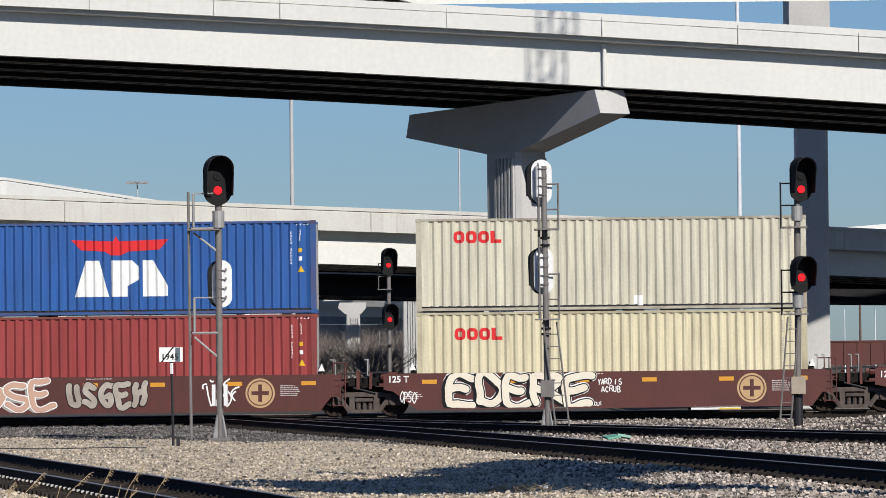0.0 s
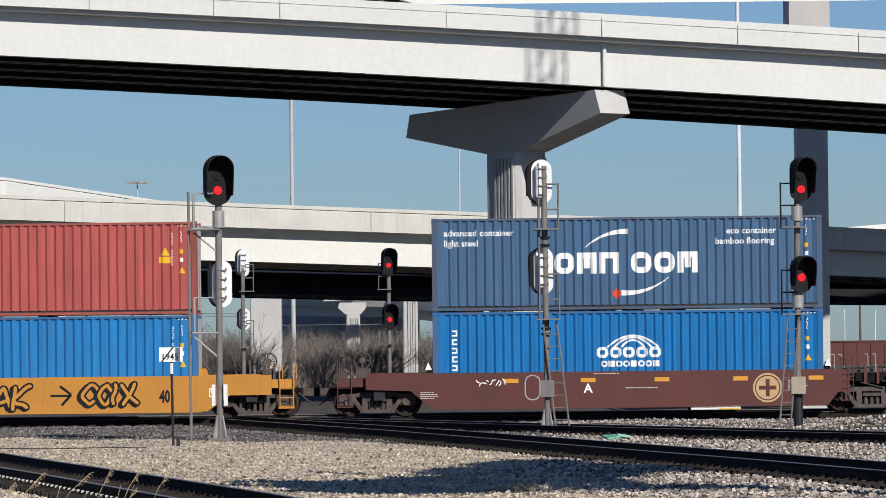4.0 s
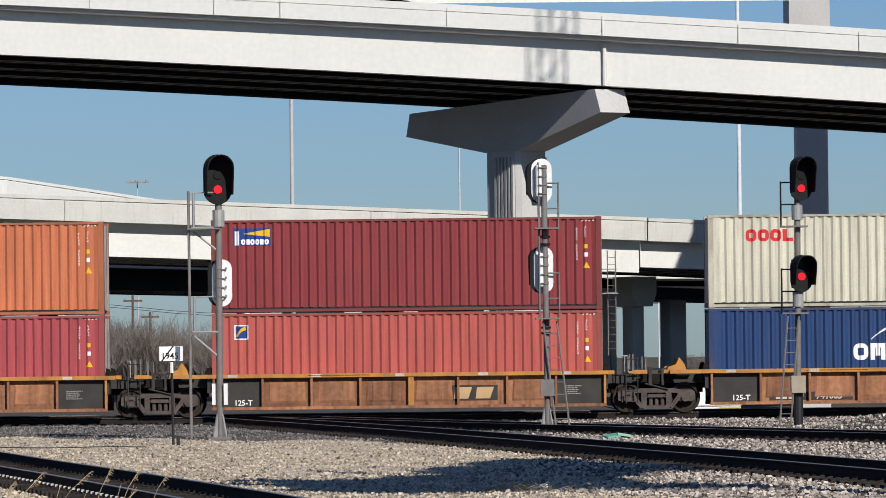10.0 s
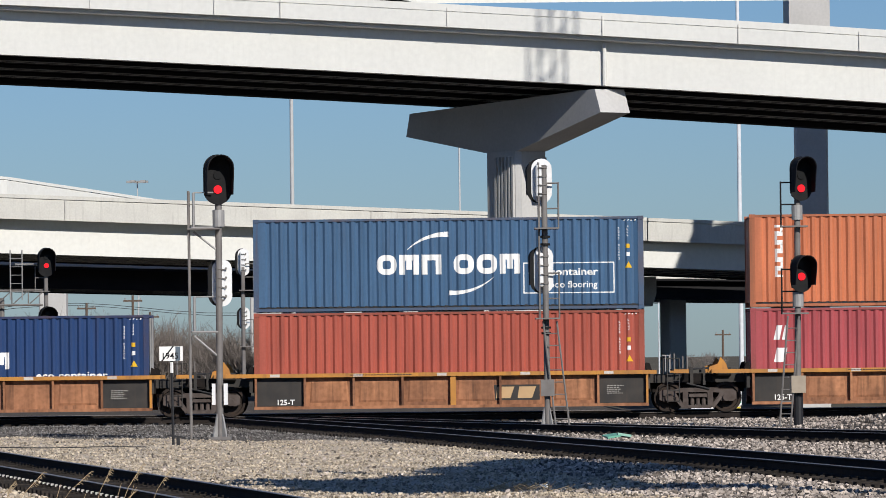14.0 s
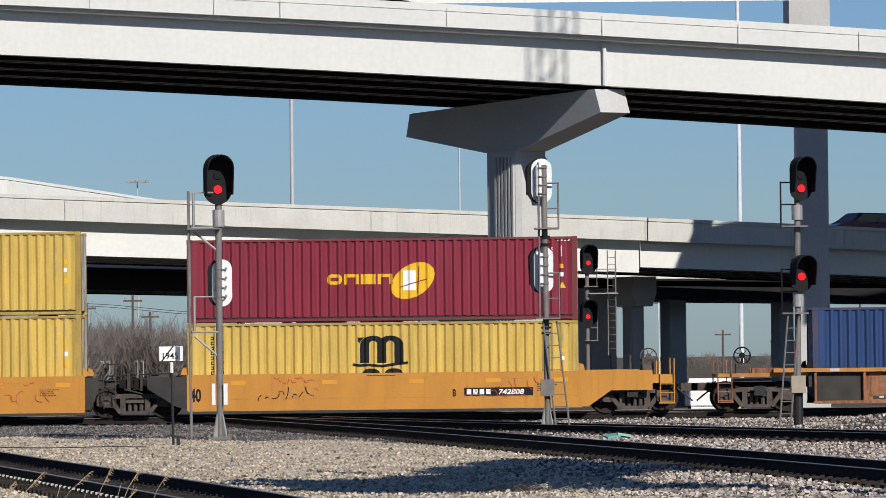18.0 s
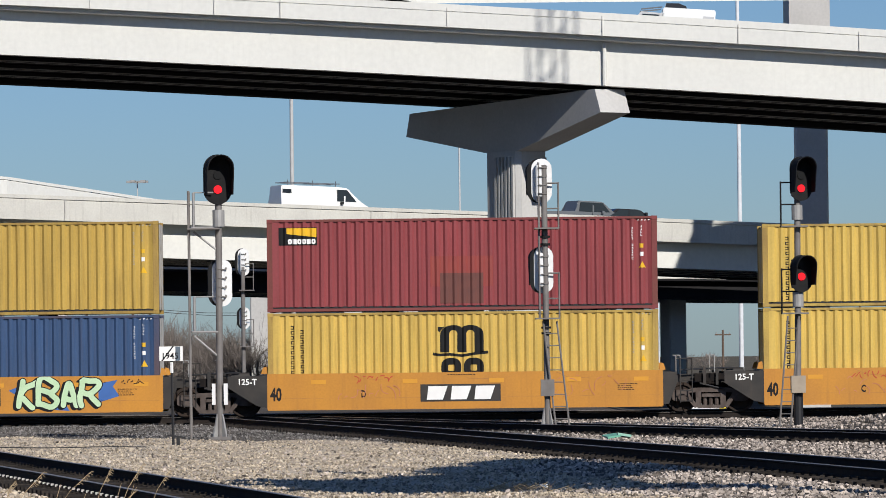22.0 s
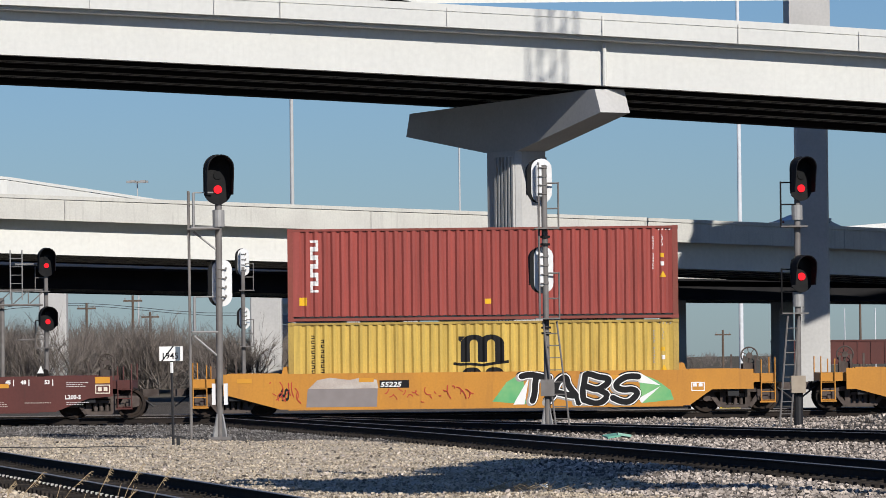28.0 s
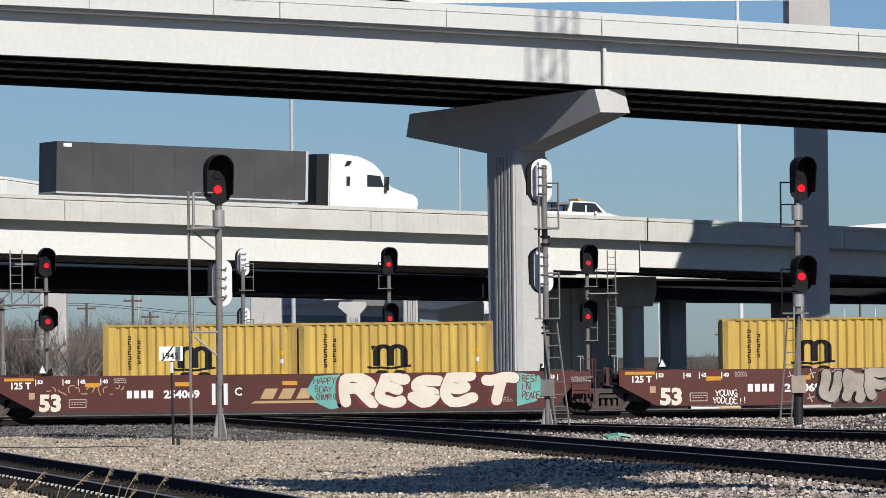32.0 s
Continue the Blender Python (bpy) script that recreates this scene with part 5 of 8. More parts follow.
lamp_post(-10.45, 330, 0, 24, 0.17, "tall tapered steel lighting pole")
lamp_post(1.45, 400, 0, 27, 0.09, "thin distant steel pole")
lamp_post(25.05, 400, 0, 38, 0.2, "tall pale steel lighting pole", False, PALE_STEEL)
for x, y, h in ((18.1, 400, 7.3), (38.0, 450, 6.2), (40.9, 450, 6.2)):
    lamp_post(x, y, 0, h, 0.06, "thin pale distant mast", False, PALE_STEEL)
lamp_post(-27.0, 420, 0, 17.9, 0.08, "distant high-mast light with several lamps", True)
for x, y, h in ((-30.1, 400, 6.9), (-26.2, 400, 7.5), (-26.6, 430, 6.4), (27.6, 470, 4.4), (42.1, 480, 11.0)):
    up = thing("utility_pole", (x, y, 0), "weathered wooden utility pole with crossarm", "utility pole", "utility poles")
    part("pole", rod(bmesh.new(), (0, 0, 0), (0, 0, h), 0.13, 8, 0.1), POLE_WOOD, up)
    part("crossarm", a_box(-0.8, 0.8, -0.06, 0.06, h - 0.55, h - 0.4), POLE_WOOD, up)
    for i in (-0.65, 0.0, 0.65):
        part("insulator", rod(bmesh.new(), (i, 0, h - 0.4), (i, 0, h - 0.22), 0.05, 6), GALV, up)
wire = bmesh.new()
for z in (6.4, 6.2):
    for i in range(30):
        a, b = i / 30, (i + 1) / 30
        rod(wire, (-60 + 80 * a, 400, z + 0.5 * math.cos(a * 18)), (-60 + 80 * b, 400, z + 0.5 * math.cos(b * 18)), 0.025, 3)
tagged(part("power_lines", wire, BLACK), "thin black overhead power lines between poles", "power line")


# ---- plants ----
def shrub_mesh(seed, height, spread, branches, thin):
    rnd = random.Random(seed)
    bm = bmesh.new()
    def grow(p, d, length, r, level):
        q = p + d * length
        rod(bm, p, q, r, 3, r * 0.6)
        if level == 0:
            return
        for _ in range(3 if level > 1 else 4):
            nd = (d + Vector((rnd.uniform(-1, 1), rnd.uniform(-1, 1), rnd.uniform(-0.25, 0.8))) * 0.62).normalized()
            grow(p + d * length * rnd.uniform(0.4, 1.0), nd, length * rnd.uniform(0.5, 0.8), r * 0.55, level - 1)
    for _ in range(branches):
        d = Vector((rnd.uniform(-1, 1) * spread, rnd.uniform(-1, 1) * spread, 1)).normalized()
        grow(Vector((rnd.uniform(-0.6, 0.6) * spread, rnd.uniform(-0.6, 0.6), 0)), d, height * rnd.uniform(0.3, 0.45), thin, 3)
    me = bpy.data.meshes.new("crown")
    bm.to_mesh(me)
    bm.free()
    me.materials.append(TWIG)
    return me


SHRUBS = [shrub_mesh(s, 3.4, 0.95, 19, 0.024) for s in (1, 2, 3, 4, 5)]
rnd = random.Random(5)
for i in range(250):
    y = rnd.uniform(318, 410)
    x = rnd.uniform(-0.105, 0.012) * y
    if i > 228:
        y = rnd.uniform(700, 900)
        x = rnd.uniform(0.05, 0.1) * y
    ob = new("bare_shrub")
    ob.matrix_basis = pose(x, y, 0, 0, 0, rnd.uniform(0, 360)) @ Matrix.Scale(rnd.uniform(0.9, 1.5) * (0.7 if y > 600 else 1.35 if x < -0.06 * y else 1.15), 4)
    shared("crown", SHRUBS[i % 5], ob)
    tagged(ob, "leafless grey-brown winter shrub beneath the bridge", "shrub", "winter shrubs")

# dry grass stalks beside the camera
bm = bmesh.new()
for i in range(26):
    x, y = rnd.uniform(-5.5, -3.75), rnd.uniform(51, 56)
    if rnd.random() < 0.3:
        x = rnd.uniform(-4.2, -3.3)
    h = rnd.uniform(0.3, 0.85)
    lean = rnd.uniform(0.1, 0.75)
    z0 = 0.0
    p = Vector((x, y, z0))
    pts = [p + Vector((lean * h * f * f, 0, h * f)) for f in (0, 0.35, 0.7, 1.0)]
    for a, b in zip(pts, pts[1:]):
        rod(bm, a, b, 0.0035, 3)
    if h > 0.6:
        for k in range(16):
            q = pts[2] + (pts[3] - pts[2]) * (0.35 + 0.045 * k)
            rod(bm, q, q + Vector((rnd.uniform(0.01, 0.05), 0, -rnd.uniform(-0.01, 0.05))), 0.0028, 3)
tagged(part("dry_grass", bm, STRAW), "pale dry grass stalks with seed heads", "grass", kind="stuff")

# unseen tree added beyond the picture's edge to cast the gravel's shadow
def evergreen(x, y, clumps, seed):
    """A tall spreading tree added as shadow caster: trunk, limbs to each clump, and leafy clumps."""
    r2 = random.Random(seed)
    tree = thing("evergreen_tree", (x, y, 0), "tall dense evergreen tree beside the tracks", "tree")
    top = max(c[2] for c in clumps)
    part("trunk", rod(bmesh.new(), (0, 0, -0.1), (0.1, 0.3, top * 0.8), 0.38, 10, 0.14), BARK, tree)
    for cx, cy, cz, r in clumps:
        part("limb", rod(bmesh.new(), (0.05, 0.15, cz * 0.6), (cx - x, cy - y, cz), 0.12, 6, 0.04), BARK, tree)
    bm = bmesh.new()
    for cx, cy, cz, r in clumps:
        core = bmesh.ops.create_icosphere(bm, subdivisions=2, radius=r * 1.05)["verts"]
        for v in core:
            v.co *= 0.85 + 0.4 * noise.noise(v.co * 1.7 + Vector((cx, cy, cz)))
            v.co += Vector((cx - x, cy - y, cz))
        for _ in range(8):
            o = Vector((r2.gauss(0, 0.45), r2.gauss(0, 0.45), r2.gauss(0, 0.4))) * r
            for _ in range(28):
                c = Vector((cx - x, cy - y, cz)) + o + Vector((r2.gauss(0, 0.22), r2.gauss(0, 0.22), r2.gauss(0, 0.2))) * r
                u = Vector((r2.uniform(-1, 1), r2.uniform(-1, 1), r2.uniform(-1, 1))).normalized() * 0.26
                v = u.orthogonal().normalized() * 0.2
                bm.faces.new([bm.verts.new(c + q) for q in (u, v, -u, -v)])
    part("crown", bm, LEAF, tree)


def shade_clumps():
    """Clumps set back along the sun from the wanted shadow, thick in its middle and thin towards both ends."""
    out = []
    for gx, lo_y, hi_y in ((-2.9, 77.4, 77.8), (-2.3, 75.0, 76.8), (-1.6, 72.2, 76.6), (-0.9, 70.6, 77.0), (-0.2, 70.6, 78.6), (0.5, 71.0, 83.6), (1.2, 72.6, 88.4), (1.9, 75.8, 90.0), (2.6, 79.2, 88.0), (3.3, 82.2, 85.4), (3.8, 82.8, 83.2)):
        k = max(1, int((hi_y - lo_y) / 1.1) + 1)
        for i in range(k):
            gy = lo_y + (hi_y - lo_y) * (i / (k - 1) if k > 1 else 0.5)
            cz = (gy - 60.0) / 1.9 + 3.4
            out.append((gx + 0.759 * cz, gy - 1.557 * cz, cz, 0.62))
    return out


evergreen(9.2, 60.4, [*shade_clumps()], 7)


# ---- ballast stones ----
def stones():
    rng = np.random.RandomState(3)
    count = 95000
    y = 60 + 88 * rng.rand(count) ** 1.35
    x = (rng.rand(count) * 2 - 1) * 0.098 * y
    keep = np.ones(count, bool)
    for k in TRACKS:
        ln = [np.array(p, float) for p in TRACKS[k]]
        for a, b in zip(ln, ln[1:]):
            d = b - a
            f = np.clip(((x - a[0]) * d[0] + (y - a[1]) * d[1]) / (d @ d), 0, 1)
            dist = np.hypot(x - a[0] - f * d[0], y - a[1] - f * d[1])
            keep &= ~((dist > 0.64) & (dist < 0.87)) & ((dist > 1.4) | (rng.rand(count) < 0.3))
    x, y = x[keep], y[keep]
    n = len(x)
    base = np.array([(-1, -1, -1), (1, -1, -1), (1, 1, -1), (-1, 1, -1), (-1, -1, 1), (1, -1, 1), (1, 1, 1), (-1, 1, 1)], float) * 0.62
    tri = np.array([(0, 2, 1), (0, 3, 2), (4, 5, 6), (4, 6, 7), (0, 1, 5), (0, 5, 4), (1, 2, 6), (1, 6, 5), (2, 3, 7), (2, 7, 6), (3, 0, 4), (3, 4, 7)])
    tan = np.array([tan_zone(u, w) for u, w in zip(x, y)]) & (rng.rand(n) < 0.93)
    r = (0.016 + 0.032 * rng.rand(n) ** 2.2) * np.where(tan, 0.72, np.where((y > 104) & (x < 2), 0.75, 1.0))
    v = base[None] * (r[:, None, None] * (0.55 + 0.75 * rng.rand(n, 1, 3))) * (0.6 + 0.8 * rng.rand(n, 8, 3))
    a = rng.rand(n) * 6.28
    c, s = np.cos(a)[:, None], np.sin(a)[:, None]
    px, py = v[..., 0] * c - v[..., 1] * s, v[..., 0] * s + v[..., 1] * c
    t = 3.0 * (rng.rand(n) - 0.5)
    ct, st_ = np.cos(t)[:, None], np.sin(t)[:, None]
    py, pz = py * ct - v[..., 2] * st_, py * st_ + v[..., 2] * ct
    h = np.array([0.05 * noise.noise((u * 0.35, w * 0.2, 0)) + 0.02 * noise.noise((u * 2.1, w * 1.3, 3.0)) + 0.38 * math.exp(-((u - 12.4) / 1.9) ** 2 - ((w - 127.0) / 4.5) ** 2) - 0.10 * max(0.0, min(1.0, (1.7 - track_distance(u, w)) / 0.5)) for u, w in zip(x, y)])
    verts = np.stack([px + x[:, None], py + y[:, None], pz + (h + r * 0.25)[:, None]], -1)
    grey = ~tan & (y > 104 + 3 * np.sin(x)) & (x < 0.03 * y - 1.0 + rng.randn(n) * 0.8)
    for name, sel, m_, label in (("ballast_stones", ~tan & ~grey, STONE, "loose crushed ballast stones in pale grey and tan"), ("grey_ballast_stones", grey, STONE_GREY, "loose crushed dark grey ballast stones"), ("dirt_stones", tan & (rng.rand(n) < 0.95), STONE_TAN, "small tan stones scattered on dirt")):
        vv = verts[sel].reshape(-1, 3)
        ff = (np.arange(sel.sum())[:, None, None] * 8 + tri[None]).reshape(-1, 3)
        me = bpy.data.meshes.new(name)
        me.from_pydata(vv.tolist(), [], ff.tolist())
        me.materials.append(m_)
        tagged(new(name, me), label, "gravel", kind="stuff")


STONE_TAN = mat("tan_stone", (0.46, 0.39, 0.295), 0.9, 0, (0.27, 0.225, 0.17), 0.9, 1.0, island=0.6, spec=0.05)
stones()

# litter, cable and spikes on the ground
lt = thing("plastic_scrap", (4.1, 114.0, 0.06), "crumpled green plastic scrap on the gravel", "litter")
part("sheet", a_box(-0.28, 0.05, -0.3, 0.25, 0.0, 0.05, m=pose(0, 0, 0, 4, -8, 12)), mat("green_plastic", (0.16, 0.42, 0.30), 0.5), lt)
part("flap", a_box(0.06, 0.38, -0.2, 0.3, 0.0, 0.06, m=pose(0, 0, 0.02, -6, 10, -8)), mat("pale_green_plastic", (0.30, 0.52, 0.42), 0.5), lt)
lw = thing("paper_scrap", (1.47, 71.2, 0.05), "crumpled white paper scrap on the gravel", "litter")
bm = bmesh.new()
bmesh.ops.create_icosphere(bm, subdivisions=1, radius=0.09)
for v in bm.verts:
    v.co = Vector((v.co.x * rnd.uniform(0.7, 1.2), v.co.y, v.co.z * rnd.uniform(0.4, 0.8)))
part("paper", bm, WHITE_P, lw)
cb = thing("ground_cable", (0, 0, 0), "thin black cable lying on the gravel", "cable")
sweep("cable", [(0.011 * math.cos(q), 0.011 * math.sin(q)) for q in (0, 1.26, 2.51, 3.77, 5.03)], [(-11.2 + 0.32 * k, 108.5 - 0.08 * k + 0.5 * math.sin(k * 0.7), 0.045, 0.2, 1.0, 0) for k in range(15)], BLACK, cb)
bm = bmesh.new()
for _ in range(90):
    p = Vector((rnd.gauss(1.05, 0.35), rnd.gauss(70.6, 0.8), 0.03))
    rod(bm, p, p + Vector((rnd.uniform(-0.25, 0.25), rnd.uniform(-0.1, 0.1), rnd.uniform(0.0, 0.12))), 0.006, 3)
tagged(part("dead_grass_clump", bm, STRAW), "flattened dead grass clump on the gravel", "grass", kind="stuff")
CLIP = mat("pale_clip", (0.55, 0.52, 0.48), 0.6, 0.2)
bm = bmesh.new()
for a, b in zip(TRACKS["siding_track"][1:], TRACKS["siding_track"][2:]):
    a, b = Vector((*a, 0)), Vector((*b, 0))
    d = (b - a)
    side = Vector((d.y, -d.x, 0)).normalized()
    k = int(d.length / 0.53)
    for i in range(k):
        p = a + d * ((i + 0.5) / k) + side * 0.86
        box(bm, p.x - 0.022, p.x + 0.022, p.y - 0.02, p.y + 0.02, 0.05, 0.085)
tagged(part("rail_clip", bm, CLIP, bpy.data.objects["siding_track"]), kind="stuff")


# ---- work truck parked beyond the tracks ----
wt = thing("work_truck", (12.2, 214.0, swale(12.2, 214.0)), "white utility truck with green and yellow rear panels", "truck")
bm = a_box(-1.2, 1.12, -0.95, 3.6, 0.62, 1.66)
bmesh.ops.bevel(bm, geom=bm.edges[:], offset=0.04, segments=2, affect="EDGES")
part("body", bm, WHITE_P, wt, "white box body")
part("bumper", a_box(-1.15, 1.08, -1.05, -0.952, 0.38, 0.6), WHITE_P, wt)
part("sign_panel", a_box(0.1, 1.08, -0.985, -0.953, 0.74, 1.24), mat("green_panel", (0.03, 0.27, 0.17), 0.5), wt, "green lettered panel")
part("sign_top", a_box(0.1, 1.08, -0.985, -0.953, 1.245, 1.5), mat("pale_panel", (0.62, 0.60, 0.62), 0.5), wt)
part("tail_board", a_box(0.12, 1.06, -1.085, -1.053, 0.2, 0.58), mat("yellow_panel", (0.68, 0.5, 0.03), 0.5), wt, "yellow tail board")
part("cab", prism(bmesh.new(), [(-1.1, 0.6), (1.02, 0.6), (0.92, 1.85), (-1.0, 1.85)], 3.7, 5.2), WHITE_P, wt, "white cab")
for sd in (-1.0, 0.75):
    for yy in (-0.2, 4.4):
        bm = rod(bmesh.new(), (sd, yy, 0.4), (sd + 0.25, yy, 0.4), 0.4, 16)
        part("wheel", bm, WHEEL, wt)


# ---- freight cars parked far behind ----
for k in range(2):
    fc = thing("parked_railcar", (36.0 + k * 15.0, 420.0, 0.0), "faded red-brown freight car parked far off", "freight car", "parked freight cars")
    part("body", a_box(-7.0, 7.0, -1.5, 1.5, 1.0, 3.0), BROWN, fc)
    part("roof", prism(bmesh.new(), [(-7.1, 3.0), (7.1, 3.0), (7.0, 3.15), (-7.0, 3.15)], -1.55, 1.55), BROWN, fc)
    for i in range(12):
        part("rib", a_box(-6.8 + i * 1.2, -6.7 + i * 1.2, -1.58, -1.501, 1.05, 2.95), BROWN, fc)
    for x in (-5.6, -4.2, 4.2, 5.6):
        part("wheel", prism(bmesh.new(), disc(0.45, 14, x, 0.65), -0.9, -0.75), WHEEL, fc)


# ---- lettering and marks ----
def text_mesh(txt, height, bold=0.0, stretch=1.0, slant=0.0):
    cu = bpy.data.curves.new("lettering", "FONT")
    cu.body, cu.size, cu.offset, cu.resolution_u, cu.shear = txt, height / 0.72, bold, 2, slant
    ob = bpy.data.objects.new("lettering", cu)
    me = bpy.data.meshes.new_from_object(ob)
    bpy.data.objects.remove(ob)
    bpy.data.curves.remove(cu)
    bm = bmesh.new()
    bm.from_mesh(me)
    bpy.data.meshes.remove(me)
    for v in bm.verts:
        v.co = Vector((v.co.x * stretch, 0, v.co.y))
    return bm


def flat(polys):
    bm = bmesh.new()
    for p in polys:
        bm.faces.new([bm.verts.new((x, 0, z)) for x, z in p])
    return bm


def rect(x, z, w, h):
    return [(x, z), (x + w, z), (x + w, z + h), (x, z + h)]


def frame_ring(x, z, w, h, t, round_=0.4, n=5):
    """A ring with rounded corners, as quads."""
    def outline(x0, z0, w0, h0, r):
        pts = []
        for cx, cz, a0 in ((x0 + w0 - r, z0 + h0 - r, 0), (x0 + r, z0 + h0 - r, 90), (x0 + r, z0 + r, 180), (x0 + w0 - r, z0 + r, 270)):
            for i in range(n):
                a = radians(a0 + 90 * i / (n - 1))
                pts.append((cx + r * math.cos(a), cz + r * math.sin(a)))
        return pts
    r = round_ * min(w, h)
    o = outline(x, z, w, h, r)
    i = outline(x + t, z + t, w - 2 * t, h - 2 * t, max(0.005, r - t))
    k = len(o)
    return [[o[a], o[(a + 1) % k], i[(a + 1) % k], i[a]] for a in range(k)]


def stroke(pts, w0, w1=None):
    """A brush stroke through points, as quads."""
    w1 = w0 if w1 is None else w1
    out = []
    n = len(pts) - 1
    for k in range(n):
        (ax, az), (bx, bz) = pts[k], pts[k + 1]
        d = math.hypot(bx - ax, bz - az) or 1
        nx, nz = -(bz - az) / d, (bx - ax) / d
        a, b = (w0 + (w1 - w0) * k / n) / 2, (w0 + (w1 - w0) * (k + 1) / n) / 2
        out.append([(ax + nx * a, az + nz * a), (ax - nx * a, az - nz * a), (bx - nx * b, bz - nz * b), (bx + nx * b, bz + nz * b)])
    return out


def curve(p0, p1, bend, n=10):
    (ax, az), (bx, bz) = p0, p1
    mx, mz = (ax + bx) / 2 - (bz - az) * bend, (az + bz) / 2 + (bx - ax) * bend
    return [((1 - t) ** 2 * ax + 2 * t * (1 - t) * mx + t * t * bx, (1 - t) ** 2 * az + 2 * t * (1 - t) * mz + t * t * bz) for t in [i / n for i in range(n + 1)]]




def on_container(ob, name, bm, material, x=0.0, z=0.0, label="", lift=0.004):
    """Paint that follows the corrugated near side."""
    length = ob["length"]
    bmesh.ops.translate(bm, verts=bm.verts, vec=(x, 0, z))
    xs = [v.co.x for v in bm.verts]
    lo, hi = min(xs), max(xs)
    for b in breaks(length):
        if lo < b < hi:
            bmesh.ops.bisect_plane(bm, geom=bm.verts[:] + bm.edges[:] + bm.faces[:], plane_co=(b, 0, 0), plane_no=(1, 0, 0))
    for v in bm.verts:
        v.co.y = FACE + 0.012 + profile(v.co.x, length) - lift
    me = bpy.data.meshes.new(name)
    bm.to_mesh(me)
    bm.free()
    me.materials.append(material)
    o = new(name, me)
    o.parent = ob
    if label:
        o["label"] = label
    if name in ("registration_mark", "data_stencil", "scrawl", "graffiti_outline", "vertical_word", "decal_word", "initials"):
        o["kind"] = "stuff"
    return o


def splashes(ob, polys, material, y):
    for p in polys:
        on_car(ob, "graffiti_splash", flat([p]), material, y=y)


def on_car(ob, name, bm, material, x=0.0, z=0.0, label="", y=-1.503, lift=0.0):
    bmesh.ops.translate(bm, verts=bm.verts, vec=(x, 0, z))
    for v in bm.verts:
        v.co.y = y - lift
    me = bpy.data.meshes.new(name)
    bm.to_mesh(me)
    bm.free()
    me.materials.append(material)
    o = new(name, me)
    o.parent = ob
    if label:
        o["label"] = label
    if name in ("registration_mark", "data_stencil", "scrawl", "graffiti_outline", "vertical_word", "decal_word", "initials"):
        o["kind"] = "stuff"
    return o


def code_marks(ob, material, h, seed=0, stickers=True):
    """The small unreadable registration marks by the door end, as bars."""
    r = random.Random(seed)
    L = ob["length"]
    polys = []
    for i in range(11):
        if i in (4, 10):
            continue
        z = h - 0.42 - i * 0.105
        polys += [rect(L - 0.80, z, 0.05, 0.016), rect(L - 0.80, z + 0.05, 0.05, 0.016), rect(L - 0.80 + 0.034 * r.randint(0, 1), z + 0.016, 0.016, 0.034)]
    for i in range(4):
        z = h - 0.36 - i * 0.09
        polys += [rect(L - 0.52, z, 0.05, 0.016), rect(L - 0.52 + 0.034 * r.randint(0, 1), z + 0.016, 0.016, 0.05)]
    for i in range(4):
        polys.append([(L - 0.62 + i * 0.11, h - 0.15), (L - 0.58 + i * 0.11, h - 0.15), (L - 0.55 + i * 0.11, h - 0.11), (L - 0.59 + i * 0.11, h - 0.11)])
    on_container(ob, "registration_mark", flat(polys), material, label="small unreadable registration marks")
    if stickers:
        on_container(ob, "sticker", flat([rect(L - 0.55, h - 1.0, 0.12, 0.13)]), YELLOW_P)
        on_container(ob, "warning_triangle", flat([[(L - 0.58, h - 1.62), (L - 0.36, h - 1.62), (L - 0.47, h - 1.42)]]), YELLOW_P, label="yellow warning triangle")
        on_container(ob, "sticker", flat([rect(L - 0.54, h - 1.26, 0.11, 0.13)]), WHITE_P)


def ring_word(ob, x, z, w, h, n, material, t, name="logo", gap=0.12, kinds="o"):
    """A brand name drawn as plain rounded shapes."""
    polys = []
    step = w / n
    for i in range(n):
        k = kinds[i % len(kinds)]
        x0, ww = x + i * step, step * (1 - gap)
        if k == "o":
            polys += frame_ring(x0, z, ww, h, t)
        elif k == "b":
            polys.append(rect(x0, z, ww, h))
        elif k == "l":
            polys += [rect(x0, z, t * 1.2, h), rect(x0 + t * 1.2, z, ww - t * 1.2, t)]
        elif k == "u":
            polys += [rect(x0, z, t, h), rect(x0 + ww - t, z, t, h), rect(x0 + t, z + h - t, ww - 2 * t, t)]
        elif k == "n":
            polys += [rect(x0, z, t, h), rect(x0 + ww - t, z, t, h), rect(x0 + ww / 2 - t / 2, z + h * 0.25, t, h * 0.75), rect(x0 + t, z + h - t, ww / 2 - 1.5 * t, t), rect(x0 + ww / 2 + t / 2, z + h - t, ww / 2 - 1.5 * t, t)]
    return on_container(ob, name, flat(polys), material, label="brand mark drawn as plain shapes")


def swoosh(ob, x, z, w, material, s=1.0):
    on_container(ob, "swoosh", flat(stroke(curve((x, z), (x + w, z + w * 0.37), 0.20), 0.015, 0.17 * s)), material, label="curved white swoosh")


